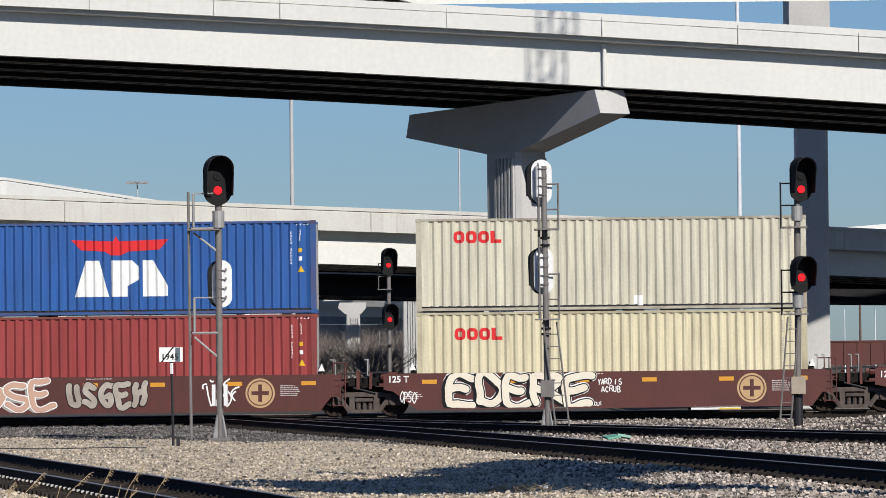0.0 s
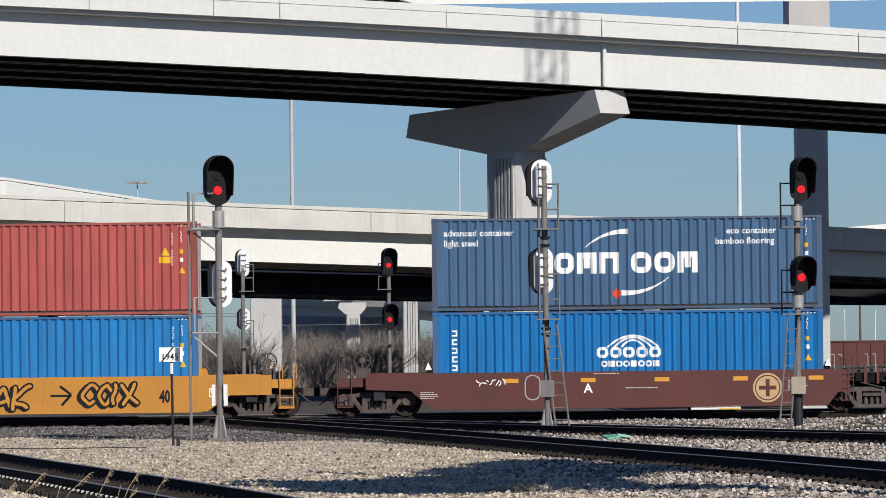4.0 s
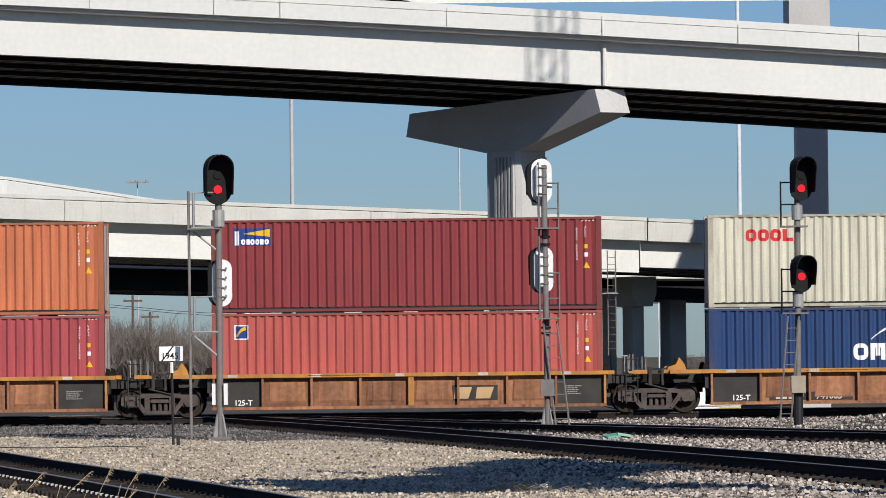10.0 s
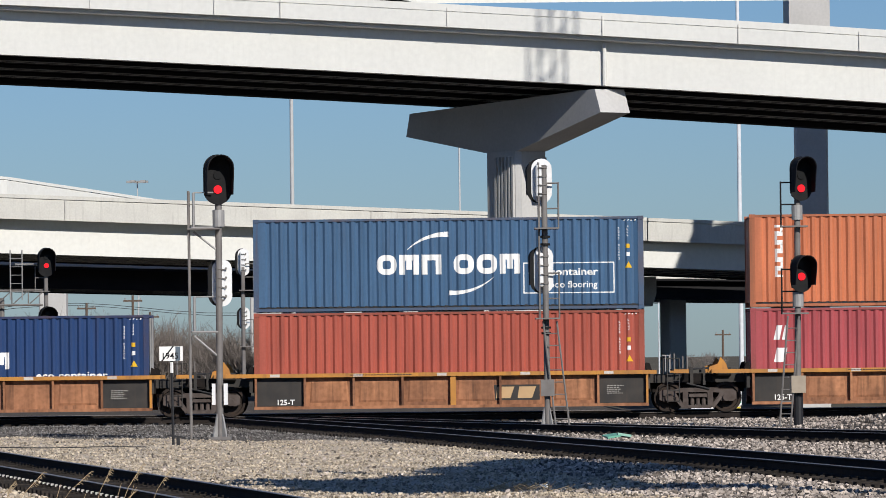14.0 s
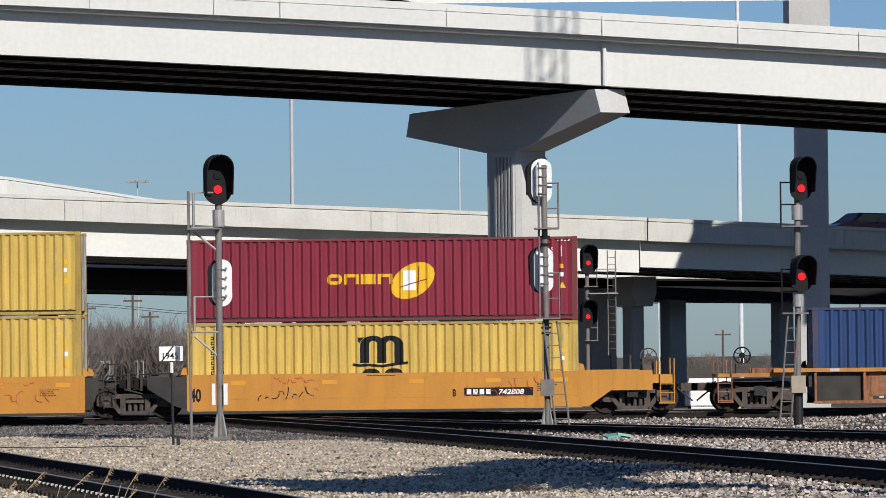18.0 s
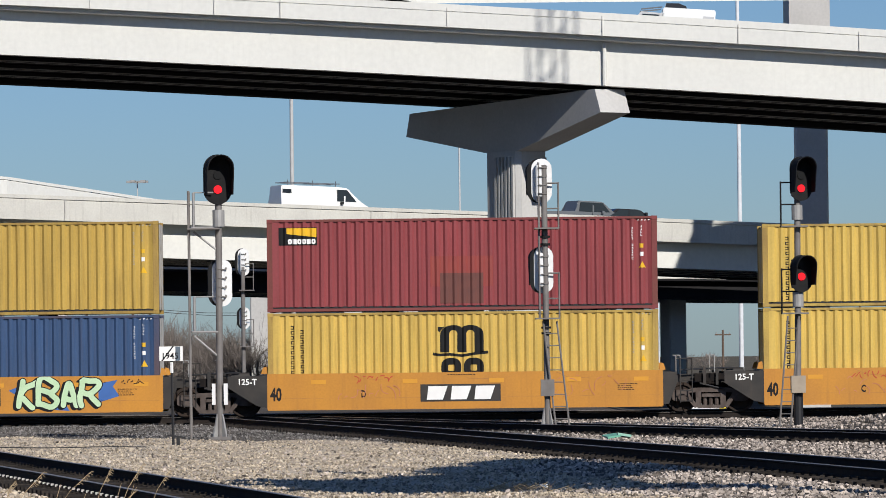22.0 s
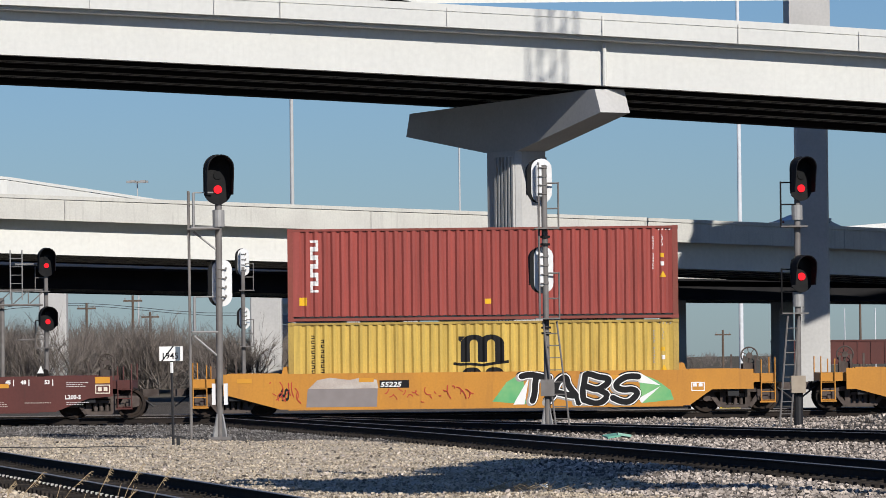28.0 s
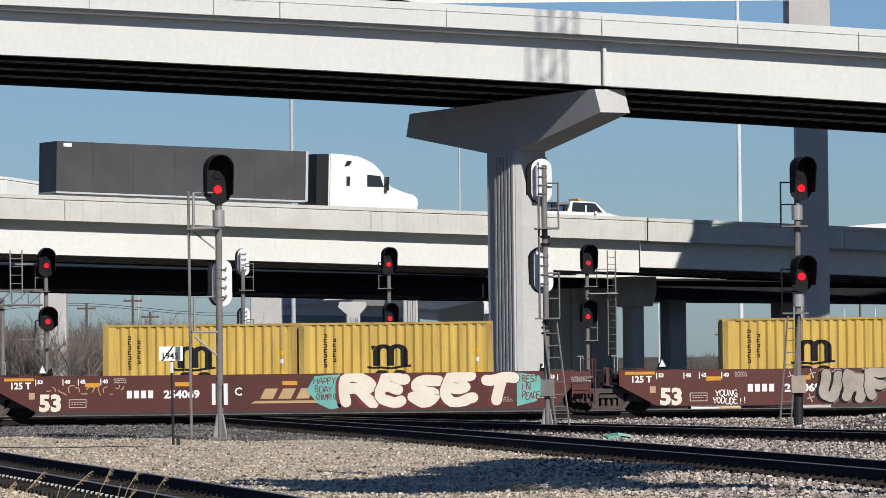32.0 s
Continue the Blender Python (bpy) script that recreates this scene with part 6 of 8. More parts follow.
def wave_logo(ob, x, z, w, h, lower=True):
    """Black arched mark over a wave line."""
    t = w * 0.21
    polys = [rect(x, z, t, h * 0.66), rect(x + w * 0.395, z, t, h * 0.66), rect(x + w - t, z, t, h * 0.66)]
    polys.append([(x - w * 0.05, z + h * 0.80), (x, z + h * 0.72), (x + w * 0.02, z + h * 0.80), (x + w * 0.1, z + h * 0.93), (x - w * 0.05, z + h * 0.93)])
    for c, lo_x, hi_x in ((0.305, -9, 0.5), (0.697, 0.5, 9)):
        cx, cz = x + w * c, z + h * 0.66
        ring = [(math.cos(radians(q)), math.sin(radians(q))) for q in range(0, 181, 15)]
        ro, ri = w * 0.303, w * 0.095
        side = lambda v: min(max(v, x + w * lo_x), x + w * hi_x)
        for (c0, s0), (c1, s1) in zip(ring, ring[1:]):
            polys.append([(cx + ri * c0, cz + ri * s0), (side(cx + ro * c0), cz + h * 0.33 * s0), (side(cx + ro * c1), cz + h * 0.33 * s1), (cx + ri * c1, cz + ri * s1)])
    polys += stroke([(x - w * 0.17, z - h * 0.05), (x - w * 0.02, z - h * 0.09), (x + w * 0.2, z - h * 0.07), (x + w * 0.5, z - h * 0.12), (x + w * 0.8, z - h * 0.05), (x + w * 1.1, z + h * 0.0)], h * 0.1)
    if lower:
        polys += frame_ring(x + w * 0.02, z - h * 0.92, w * 0.46, h * 0.72, t * 0.75) + frame_ring(x + w * 0.54, z - h * 0.92, w * 0.46, h * 0.72, t * 0.75)
    on_container(ob, "wave_logo", flat(polys), BLACK_P, label="black arched wave logo")


def column_bars(ob, x, z_top, n, pitch, size, material, name="vertical_word"):
    on_container(ob, name, flat([p for i in range(n) for p in (stroke([(x, z_top - i * pitch), (x + size, z_top - i * pitch)], size * 0.3) + stroke([(x, z_top - i * pitch - size * 0.8), (x + size, z_top - i * pitch - size * 0.8)], size * 0.3) + [rect(x + (0 if i % 2 else size * 0.7), z_top - i * pitch - size * 0.7, size * 0.3, size * 0.6)])]), material, label="vertical brand word as plain bars")


def word(ob, txt, x, z, h, material, bold=0.0, stretch=1.0, slant=0.0, name="lettering", label="", lift=0.004):
    return on_container(ob, name, text_mesh(txt, h, bold, stretch, slant), material, x, z, label, lift)


def car_word(ob, txt, x, z, h, material, bold=0.0, stretch=1.0, slant=0.0, name="lettering", label="", y=-1.503, lift=0.0):
    return on_car(ob, name, text_mesh(txt, h, bold, stretch, slant), material, x, z, label, y, lift)


PALE_P = mat("pale_spray", (0.55, 0.50, 0.44), 0.6, 0, (0.36, 0.28, 0.24), 1.8, 0.85, fine=0.1)
CREAM_P = mat("cream_spray", (0.74, 0.68, 0.55), 0.6, 0, (0.66, 0.55, 0.44), 1.5, 0.6, fine=0.06)
SILVER_P = mat("silver_spray", (0.42, 0.37, 0.31), 0.5, 0.0, (0.26, 0.22, 0.18), 1.6, 0.9, fine=0.12)
TEAL_P = mat("teal_spray", (0.15, 0.42, 0.36), 0.6, 0, (0.10, 0.33, 0.30), 2, 0.6, fine=0.08)
MINT_P = mat("mint_spray", (0.50, 0.66, 0.42), 0.6, 0, (0.38, 0.54, 0.32), 2, 0.6, fine=0.06)
GREEN_P = mat("green_spray", (0.11, 0.38, 0.15), 0.6, 0, (0.28, 0.5, 0.2), 2, 0.7)
BLUE_P = mat("blue_spray", (0.05, 0.13, 0.36), 0.6)
MAROON_P = mat("maroon_spray", (0.16, 0.035, 0.04), 0.6)
RED_S = mat("red_scrawl", (0.45, 0.05, 0.03), 0.6)
PINK_S = mat("pink_scrawl", (0.50, 0.19, 0.11), 0.6)
PEACH_P = mat("peach_spray", (0.52, 0.33, 0.24), 0.6, 0, (0.44, 0.26, 0.2), 2, 0.6)
PATCH_GREY = mat("grey_patch", (0.25, 0.22, 0.21), 0.7, 0, (0.2, 0.17, 0.16), 3, 0.5)
PATCH_RED = mat("repainted_red", (0.26, 0.055, 0.045), 0.55, 0, (0.21, 0.04, 0.04), 2, 0.6)
NAVY_P = mat("navy_decal", (0.02, 0.05, 0.22), 0.5)


GLYPHS = {
    "A": "00 26 49 66 90/23 73", "B": "00 09 69 87 55 05/55 92 70 00", "C": "87 59 16 13 50 82", "D": "00 09 59 96 93 50 00", "E": "89 09 00 90/05 65", "F": "00 09 89/05 65", "G": "88 49 06 13 50 91 84 54",
    "H": "09 00/99 90/05 95", "I": "09 00", "K": "09 00/99 04 90", "M": "00 19 54 89 90", "N": "00 09 90 99", "O": "49 06 03 50 93 96 49", "P": "00 09 69 87 55 04", "R": "00 09 69 87 55 05/45 90",
    "S": "88 49 17 15 64 82 50 01", "T": "09 99/59 50", "U": "09 02 40 82 89", "X": "00 99/09 90", "Y": "09 45 99/45 40", "Z": "09 99 00 90", "!": "59 53/51 50", "1": "27 49 40", "7": "09 99 40"}


def glyph(c):
    """The strokes of a letter, as smooth lines in a unit box."""
    out = []
    for run in GLYPHS[c].split("/"):
        pts = [(int(q[0]) / 9, int(q[1]) / 9) for q in run.split()]
        fine = []
        for k in range(len(pts) - 1):
            a, b = pts[max(k - 1, 0)], pts[k]
            d, e = pts[k + 1], pts[min(k + 2, len(pts) - 1)]
            for i in range(5):
                t = i / 5
                fine.append(tuple(0.5 * (2 * b[m] + (d[m] - a[m]) * t + (2 * a[m] - 5 * b[m] + 4 * d[m] - e[m]) * t * t + (3 * b[m] - a[m] - 3 * d[m] + e[m]) * t ** 3) for m in (0, 1)))
        out.append(fine + [pts[-1]])
    return out


def ribbon(bm, pts, w, y, cap=True):
    """A flat brush line of width w through pts, with round ends."""
    n = len(pts)
    left, right = [], []
    for k in range(n):
        (ax, az), (bx, bz) = pts[max(k - 1, 0)], pts[min(k + 1, n - 1)]
        d = math.hypot(bx - ax, bz - az) or 1
        nx, nz = -(bz - az) / d * w / 2, (bx - ax) / d * w / 2
        yk = y - 0.00005 * k
        left.append(bm.verts.new((pts[k][0] + nx, yk, pts[k][1] + nz)))
        right.append(bm.verts.new((pts[k][0] - nx, yk, pts[k][1] - nz)))
    for k in range(n - 1):
        bm.faces.new((left[k], right[k], right[k + 1], left[k + 1]))
    if cap:
        for end, sign in ((0, -1), (n - 1, 1)):
            a, b = (left[0], right[0]) if end == 0 else (right[-1], left[-1])
            cx, cz = pts[end]
            a0 = math.atan2(a.co.z - cz, a.co.x - cx)
            ye = a.co.y
            arc = [bm.verts.new((cx + w / 2 * math.cos(a0 + q * math.pi / 5), ye, cz + w / 2 * math.sin(a0 + q * math.pi / 5))) for q in range(1, 5)]
            bm.faces.new((a, *arc, b))


def tag_word(car, txt, x0, z0, w, h, fill, edge, seed, halo=None, shadow=None, fat=0.2, rim=0.07):
    """Fat overlapping hand-sprayed letters with outline, drop shadow and halo."""
    r = random.Random(seed)
    widths = [r.uniform(0.9, 1.2) * (0.5 if c in "I!1" else 1.0) for c in txt]
    total = sum(widths)
    letters = [bmesh.new() for _ in txt]
    layers = {"graffiti_outline": bmesh.new(), "graffiti_shadow": bmesh.new(), "graffiti_halo": bmesh.new()}
    x = x0
    b = fat * h
    for i, c in enumerate(txt):
        slot = w * widths[i] / total
        lean, lift, swell, bow = r.uniform(-0.10, 0.16), r.uniform(-0.04, 0.04) * h, r.uniform(-0.2, 0.25), r.uniform(-0.05, 0.05)
        gw, gh = slot * 1.08 - b * 1.2, h - b - rim
        for q, run in enumerate(glyph(c)):
            pts = []
            for u, v in run:
                uu = (u - 0.5) * (1 + swell * (v - 0.5))
                pts.append((x + slot / 2 + uu * gw + lean * (v - 0.5) * h + bow * math.sin(v * 6), z0 + h / 2 + (v - 0.5) * gh + lift + 0.05 * h * math.sin(5 * u + i)))
            y = -1.508 - 0.0042 * i - 0.0005 * q
            ribbon(layers["graffiti_outline"], pts, b + rim, y)
            ribbon(letters[i], pts, b, y - 0.0026)
            if shadow:
                ribbon(layers["graffiti_shadow"], [(u - 0.07, v - 0.04) for u, v in pts], b + rim, -1.5055 - 0.0006 * (i % 2) - 0.0003 * q)
            if halo:
                ribbon(layers["graffiti_halo"], [(u - 0.02, v) for u, v in pts], b + rim * 2.0, -1.5025 - 0.0006 * (i % 2) - 0.0003 * q)
        x += slot
    painted = [("graffiti_letter", fill, bm) for bm in letters]
    painted += [(name, material, layers[name]) for name, material in (("graffiti_outline", edge), ("graffiti_shadow", shadow), ("graffiti_halo", halo))]
    for name, material, bm in painted:
        if not bm.verts:
            bm.free()
            continue
        for v in bm.verts:
            v.co.z = min(max(v.co.z, 0.235), 1.325)
        me = bpy.data.meshes.new(name)
        bm.to_mesh(me)
        bm.free()
        me.materials.append(material)
        o = new(name, me)
        o.parent = car
        if name == "graffiti_letter":
            o["label"] = "sprayed bubble letter"
        else:
            o["kind"] = "stuff"


def hand_tag(car, txt, x0, z0, w, h, material, seed, thick=0.028, y=-1.5035):
    """A quick hand-written tag in thin lines."""
    r = random.Random(seed)
    bm = bmesh.new()
    slot = w / len(txt)
    for i, c in enumerate(txt):
        if c == " ":
            continue
        lean, lift, k = r.uniform(0.0, 0.25), r.uniform(-0.1, 0.1) * h, r.uniform(0.65, 0.95)
        for q, run in enumerate(glyph(c)):
            ribbon(bm, [(x0 + slot * (i + 0.1 + u * k) + lean * v * h * 0.5, z0 + lift + v * h) for u, v in run], thick, y - 0.0004 * q, False)
    me = bpy.data.meshes.new("tag")
    bm.to_mesh(me)
    bm.free()
    me.materials.append(material)
    o = new("tag", me)
    o.parent = car
    o["label"] = "thin hand-written tag"


def scrawl(car, x0, x1, z0, z1, material, seed, n=9, w=0.025, name="scrawl"):
    r = random.Random(seed)
    bm = bmesh.new()
    for i in range(n):
        a = (x0 + (x1 - x0) * i / n, z0 + r.uniform(0, 1) * (z1 - z0))
        b = (x0 + (x1 - x0) * (i + r.uniform(0.4, 1.3)) / n, z0 + r.uniform(0, 1) * (z1 - z0))
        ribbon(bm, curve(a, b, r.uniform(-0.9, 0.9), 6), w, -1.505 - 0.0012 * i, False)
    part(name, bm, material, car, "scrawled tag")


def small_text(car, x, z, w, rows, material, seed, y=-1.503):
    r = random.Random(seed)
    polys = []
    for i in range(rows):
        xx = x
        while xx < x + w * r.uniform(0.7, 1.0):
            l = r.uniform(0.03, 0.09)
            polys.append(rect(xx, z - i * 0.06, l, 0.024))
            xx += l + 0.022
    on_car(car, "data_stencil", flat(polys), material, y=y, label="small unreadable stencilled data")


def reflectors(car, xs, z=1.06, y=-1.503):
    for x in xs:
        on_car(car, "reflector", flat([rect(x, z, 0.46, 0.13)]), ORANGE_P, y=y, lift=0.004)


def dress_containers():
    seeds = 0
    for key, boxes in LOADS.items():
        for ob in boxes:
            seeds += 1
            light = key in ("c1",) or (key == "c5" and ob is boxes[-1])
            yellow = "yellow" in ob["label"] and "wine" not in ob["label"] and "dark red" not in ob["label"]
            h = STD if key in ("c16", "c17") else {"c10": STD, "c11": STD if ob is boxes[-1] else HC, "c15": STD if ob is boxes[0] else HC}.get(key, HC)
            ob["h"] = h
            code_marks(ob, GREY_P if light or yellow else WHITE_P, h, seeds, not light)
            if "black wave logo" in ob["label"]:
                if key in ("c16", "c17"):
                    wave_logo(ob, 2.32, 1.22, 1.08, 0.68)
                    column_bars(ob, 0.78, h - 0.38, 7, 0.155, 0.10, BLACK_P)
                    column_bars(ob, 1.07, h - 0.52, 5, 0.155, 0.10, BLACK_P)
                else:
                    z = h - 1.28
                    wave_logo(ob, 5.38 if key != "c13" else 5.62, z, 1.36, 0.86)
                    column_bars(ob, 0.72, h - 0.42, 13, 0.155, 0.10, BLACK_P)
                    column_bars(ob, 1.02, h - 0.55, 11, 0.155, 0.10, BLACK_P)
    lo, up = LOADS["c1"]
    for ob, z in ((up, 2.12), (lo, 2.02)):
        ring_word(ob, 1.18, z, 1.54, 0.38, 4, RED_P, 0.11, kinds="oool")
    on_container(up, "paper_label", flat([rect(6.8, 0.12, 0.28, 0.32)]), WHITE_P)
    lo, up = LOADS["c2"]
    on_container(up, "eagle_mark", flat([[(4.55, 2.35), (5.85, 2.30), (5.95, 2.46), (6.05, 2.30), (7.6, 2.35), (7.3, 2.03), (6.35, 1.98), (6.1, 1.86), (5.8, 1.86), (5.6, 1.98), (4.85, 2.03)]]), RED_P, label="red spread wing mark")
    on_container(up, "logo", flat([[(4.65, 0.57), (5.0, 1.7), (5.42, 1.7), (5.72, 0.57)], [(5.8, 0.57), (5.8, 1.7), (6.45, 1.7), (6.66, 1.5), (6.66, 1.1), (6.3, 0.9), (6.3, 0.57)], [(6.78, 0.57), (6.78, 1.7), (7.1, 1.7), (7.56, 0.9), (7.56, 0.57)]]), WHITE_P, label="large white block mark")
    column_bars(lo, 0.72, 2.5, 3, 0.42, 0.26, WHITE_P, "logo")
    lo, up = LOADS["c3"]
    ring_word(up, 3.83, 1.13, 2.1, 0.66, 3, WHITE_P, 0.19, kinds="onu")
    ring_word(up, 6.22, 1.13, 2.18, 0.66, 3, WHITE_P, 0.19, kinds="oon")
    swoosh(up, 4.78, 1.94, 1.35, WHITE_P)
    on_container(up, "swoosh", flat(stroke(curve((5.9, 0.52), (7.4, 1.0), -0.2), 0.17, 0.015)), WHITE_P)
    on_container(up, "red_diamond", flat([[(5.60, 0.50), (5.77, 0.33), (5.94, 0.50), (5.77, 0.67)]]), mat("orange_red_mark", (0.70, 0.07, 0.03), 0.5))
    word(up, "advanced container", 0.38, 2.34, 0.2, WHITE_P, 0.004)
    word(up, "light steel", 0.38, 2.02, 0.2, WHITE_P, 0.004)
    word(up, "eco container", 9.2, 2.34, 0.2, WHITE_P, 0.004)
    word(up, "bamboo flooring", 8.85, 2.02, 0.2, WHITE_P, 0.004)
    for k in range(3):
        on_container(lo, "arch_mark", flat(stroke(curve((5.45 + 0.22 * k, 1.75), (7.05 - 0.22 * k, 1.75), 0.45 + 0.08 * k, 12), 0.06)), WHITE_P)
    ring_word(lo, 5.12, 1.42, 2.05, 0.34, 5, WHITE_P, 0.1)
    ring_word(lo, 5.25, 1.14, 1.85, 0.19, 8, WHITE_P, 0.055, kinds="obo")
    column_bars(lo, 0.6, 2.3, 5, 0.27, 0.17, WHITE_P)
    lo, up = LOADS["c4"]
    column_bars(up, 0.62, 2.45, 3, 0.43, 0.27, WHITE_P, "logo")
    on_container(up, "warning_plate", flat([rect(11.0, 1.6, 0.38, 0.2), [(11.06, 1.84), (11.34, 1.84), (11.2, 2.1)]]), YELLOW_P)
    lo, up = LOADS["c5"]
    ring_word(up, 1.18, 2.05, 1.54, 0.38, 4, RED_P, 0.11, kinds="oool")
    for ob in (lo, LOADS["c9"][0]):
        ring_word(ob, 4.5, 1.24, 1.6, 0.52, 3, WHITE_P, 0.14, kinds="onu")
        ring_word(ob, 6.27, 1.24, 1.62, 0.52, 3, WHITE_P, 0.14, kinds="oon")
        swoosh(ob, 5.05, 1.88, 1.5, WHITE_P)
        word(ob, "eco container", 8.65, 0.92, 0.23, WHITE_P, 0.008, 1.25)
    lo, up = LOADS["c6"]
    on_container(up, "decal_plate", flat([rect(0.69, 2.08, 1.17, 0.55)]), NAVY_P, label="dark blue name decal")
    on_container(up, "decal_beam", flat([[(0.98, 2.46), (1.84, 2.36), (1.84, 2.61)]]), YELLOW_P, lift=0.008)
    on_container(up, "decal_tower", flat([rect(0.74, 2.1, 0.14, 0.44)]), WHITE_P, lift=0.008)
    ring_word(up, 0.94, 2.12, 0.88, 0.17, 6, WHITE_P, 0.05, "decal_word", kinds="obo").location.y = -0.005
    on_container(lo, "decal_plate", flat([rect(0.70, 2.08, 0.44, 0.46)]), WHITE_P)
    on_container(lo, "decal_mark", flat([rect(0.74, 2.12, 0.36, 0.38)]), NAVY_P, lift=0.008)
    on_container(lo, "decal_stroke", flat(stroke(curve((0.78, 2.17), (1.06, 2.44), 0.25), 0.05, 0.12)), YELLOW_P, lift=0.011)
    lo, up = LOADS["c7"]
    column_bars(up, 0.79, 2.52, 6, 0.27, 0.25, WHITE_P, "logo")
    on_container(lo, "slanted_mark", flat([[(0.72, 1.9), (0.9, 1.9), (1.0, 2.35), (0.82, 2.35)], [(0.98, 1.9), (1.08, 1.9), (1.18, 2.35), (1.08, 2.35)], [(0.72, 1.2), (1.05, 1.2), (1.15, 1.65), (0.82, 1.65)]]), WHITE_P)
    on_container(up, "patch", flat([rect(5.7, 2.58, 0.9, 0.2)]), mat("rust_patch", (0.20, 0.05, 0.04), 0.8), label="darker repaired patch")
    lo, up = LOADS["c8"]
    ring_word(up, 3.86, 1.13, 2.1, 0.62, 3, WHITE_P, 0.18, kinds="onu")
    ring_word(up, 6.26, 1.13, 2.16, 0.62, 3, WHITE_P, 0.18, kinds="oon")
    swoosh(up, 4.8, 1.9, 1.3, WHITE_P)
    on_container(up, "swoosh", flat(stroke(curve((6.1, 0.55), (7.5, 1.02), -0.2), 0.15, 0.015)), WHITE_P)
    on_container(up, "lettering_frame", flat(frame_ring(8.43, 0.50, 2.85, 0.97, 0.035, 0.01, 2)), WHITE_P)
    word(up, "eco container", 8.58, 1.07, 0.23, WHITE_P, 0.008, 1.22)
    word(up, "bamboo flooring", 8.75, 0.68, 0.21, WHITE_P, 0.004, 1.02)
    lo, up = LOADS["c10"]
    ring_word(up, 4.38, 1.15, 2.1, 0.32, 4, YELLOW_P, 0.1, kinds="oubu")
    on_container(up, "globe_mark", flat([[(6.45 + 0.34 * math.cos(radians(a)) * 1.9 + 0.6 + 0.25 * math.sin(radians(a)), 1.25 + 0.58 * math.sin(radians(a))) for a in range(0, 360, 20)]]), YELLOW_P, label="yellow oval globe mark")
    on_container(up, "box_mark", flat([rect(6.75, 0.95, 0.4, 0.62)]), WHITE_P, lift=0.008)
    on_container(up, "globe_line", flat(stroke([(6.65, 1.05), (7.5, 1.3)], 0.03) + stroke([(7.2, 0.85), (7.25, 1.7)], 0.03)), C["wine"], lift=0.010)
    lo, up = LOADS["c12"]
    on_container(up, "decal_plate", flat([rect(0.37, 2.08, 1.2, 0.56)]), BLACK_P, label="black and yellow name decal")
    on_container(up, "decal_beam", flat([[(0.62, 2.44), (1.55, 2.33), (1.55, 2.62), (0.62, 2.62)]]), YELLOW_P, lift=0.008)
    ring_word(up, 0.66, 2.12, 0.88, 0.16, 6, WHITE_P, 0.05, "decal_word", kinds="obo").location.y = -0.005
    on_container(up, "patch", flat([rect(5.1, 0.75, 1.95, 0.95)]), PATCH_RED, label="lighter repainted patch")
    on_container(up, "patch", flat([rect(5.4, 0.22, 1.35, 0.95)]), mat("brown_patch", (0.145, 0.055, 0.045), 0.7, 0, (0.10, 0.045, 0.04), 3, 0.6), lift=0.008, label="dark brown patch")
    lo, up = LOADS["c13"]
    on_container(lo, "cross_mark", flat(stroke(curve((0.62, 1.88), (1.75, 2.32), 0.12), 0.03, 0.09) + stroke(curve((0.72, 2.32), (1.75, 1.88), 0.1), 0.09, 0.03)), mat("orange_logo", (0.75, 0.17, 0.03), 0.5), label="orange crossed mark")
    ring_word(lo, 0.56, 1.42, 1.33, 0.24, 5, WHITE_P, 0.08, kinds="obu")
    lo, up = LOADS["c14"]
    on_container(lo, "decal_plate", flat([rect(0.6, 2.02, 1.25, 0.6)]), WHITE_P, label="white name decal")
    ring_word(lo, 0.85, 2.06, 0.95, 0.22, 6, C["rose"], 0.06, "decal_word", kinds="obo").location.y = -0.005
    on_container(up, "patch", flat([[(1.2, 0.5), (2.75, 0.45), (2.85, 2.05), (1.7, 2.15), (1.25, 1.75)]]), mat("olive_patch", (0.40, 0.31, 0.055), 0.6, 0, (0.46, 0.35, 0.08), 2, 0.7, fade=0.1), label="olive repainted patch")
    lo, up = LOADS["c15"]
    column_bars(up, 0.71, 2.5, 6, 0.27, 0.25, WHITE_P, "logo")
    on_container(up, "sticker", flat([rect(0.36, 0.5, 0.24, 0.25)]), YELLOW_P)
    on_container(up, "sticker", flat([rect(6.15, 0.5, 0.2, 0.16)]), YELLOW_P)


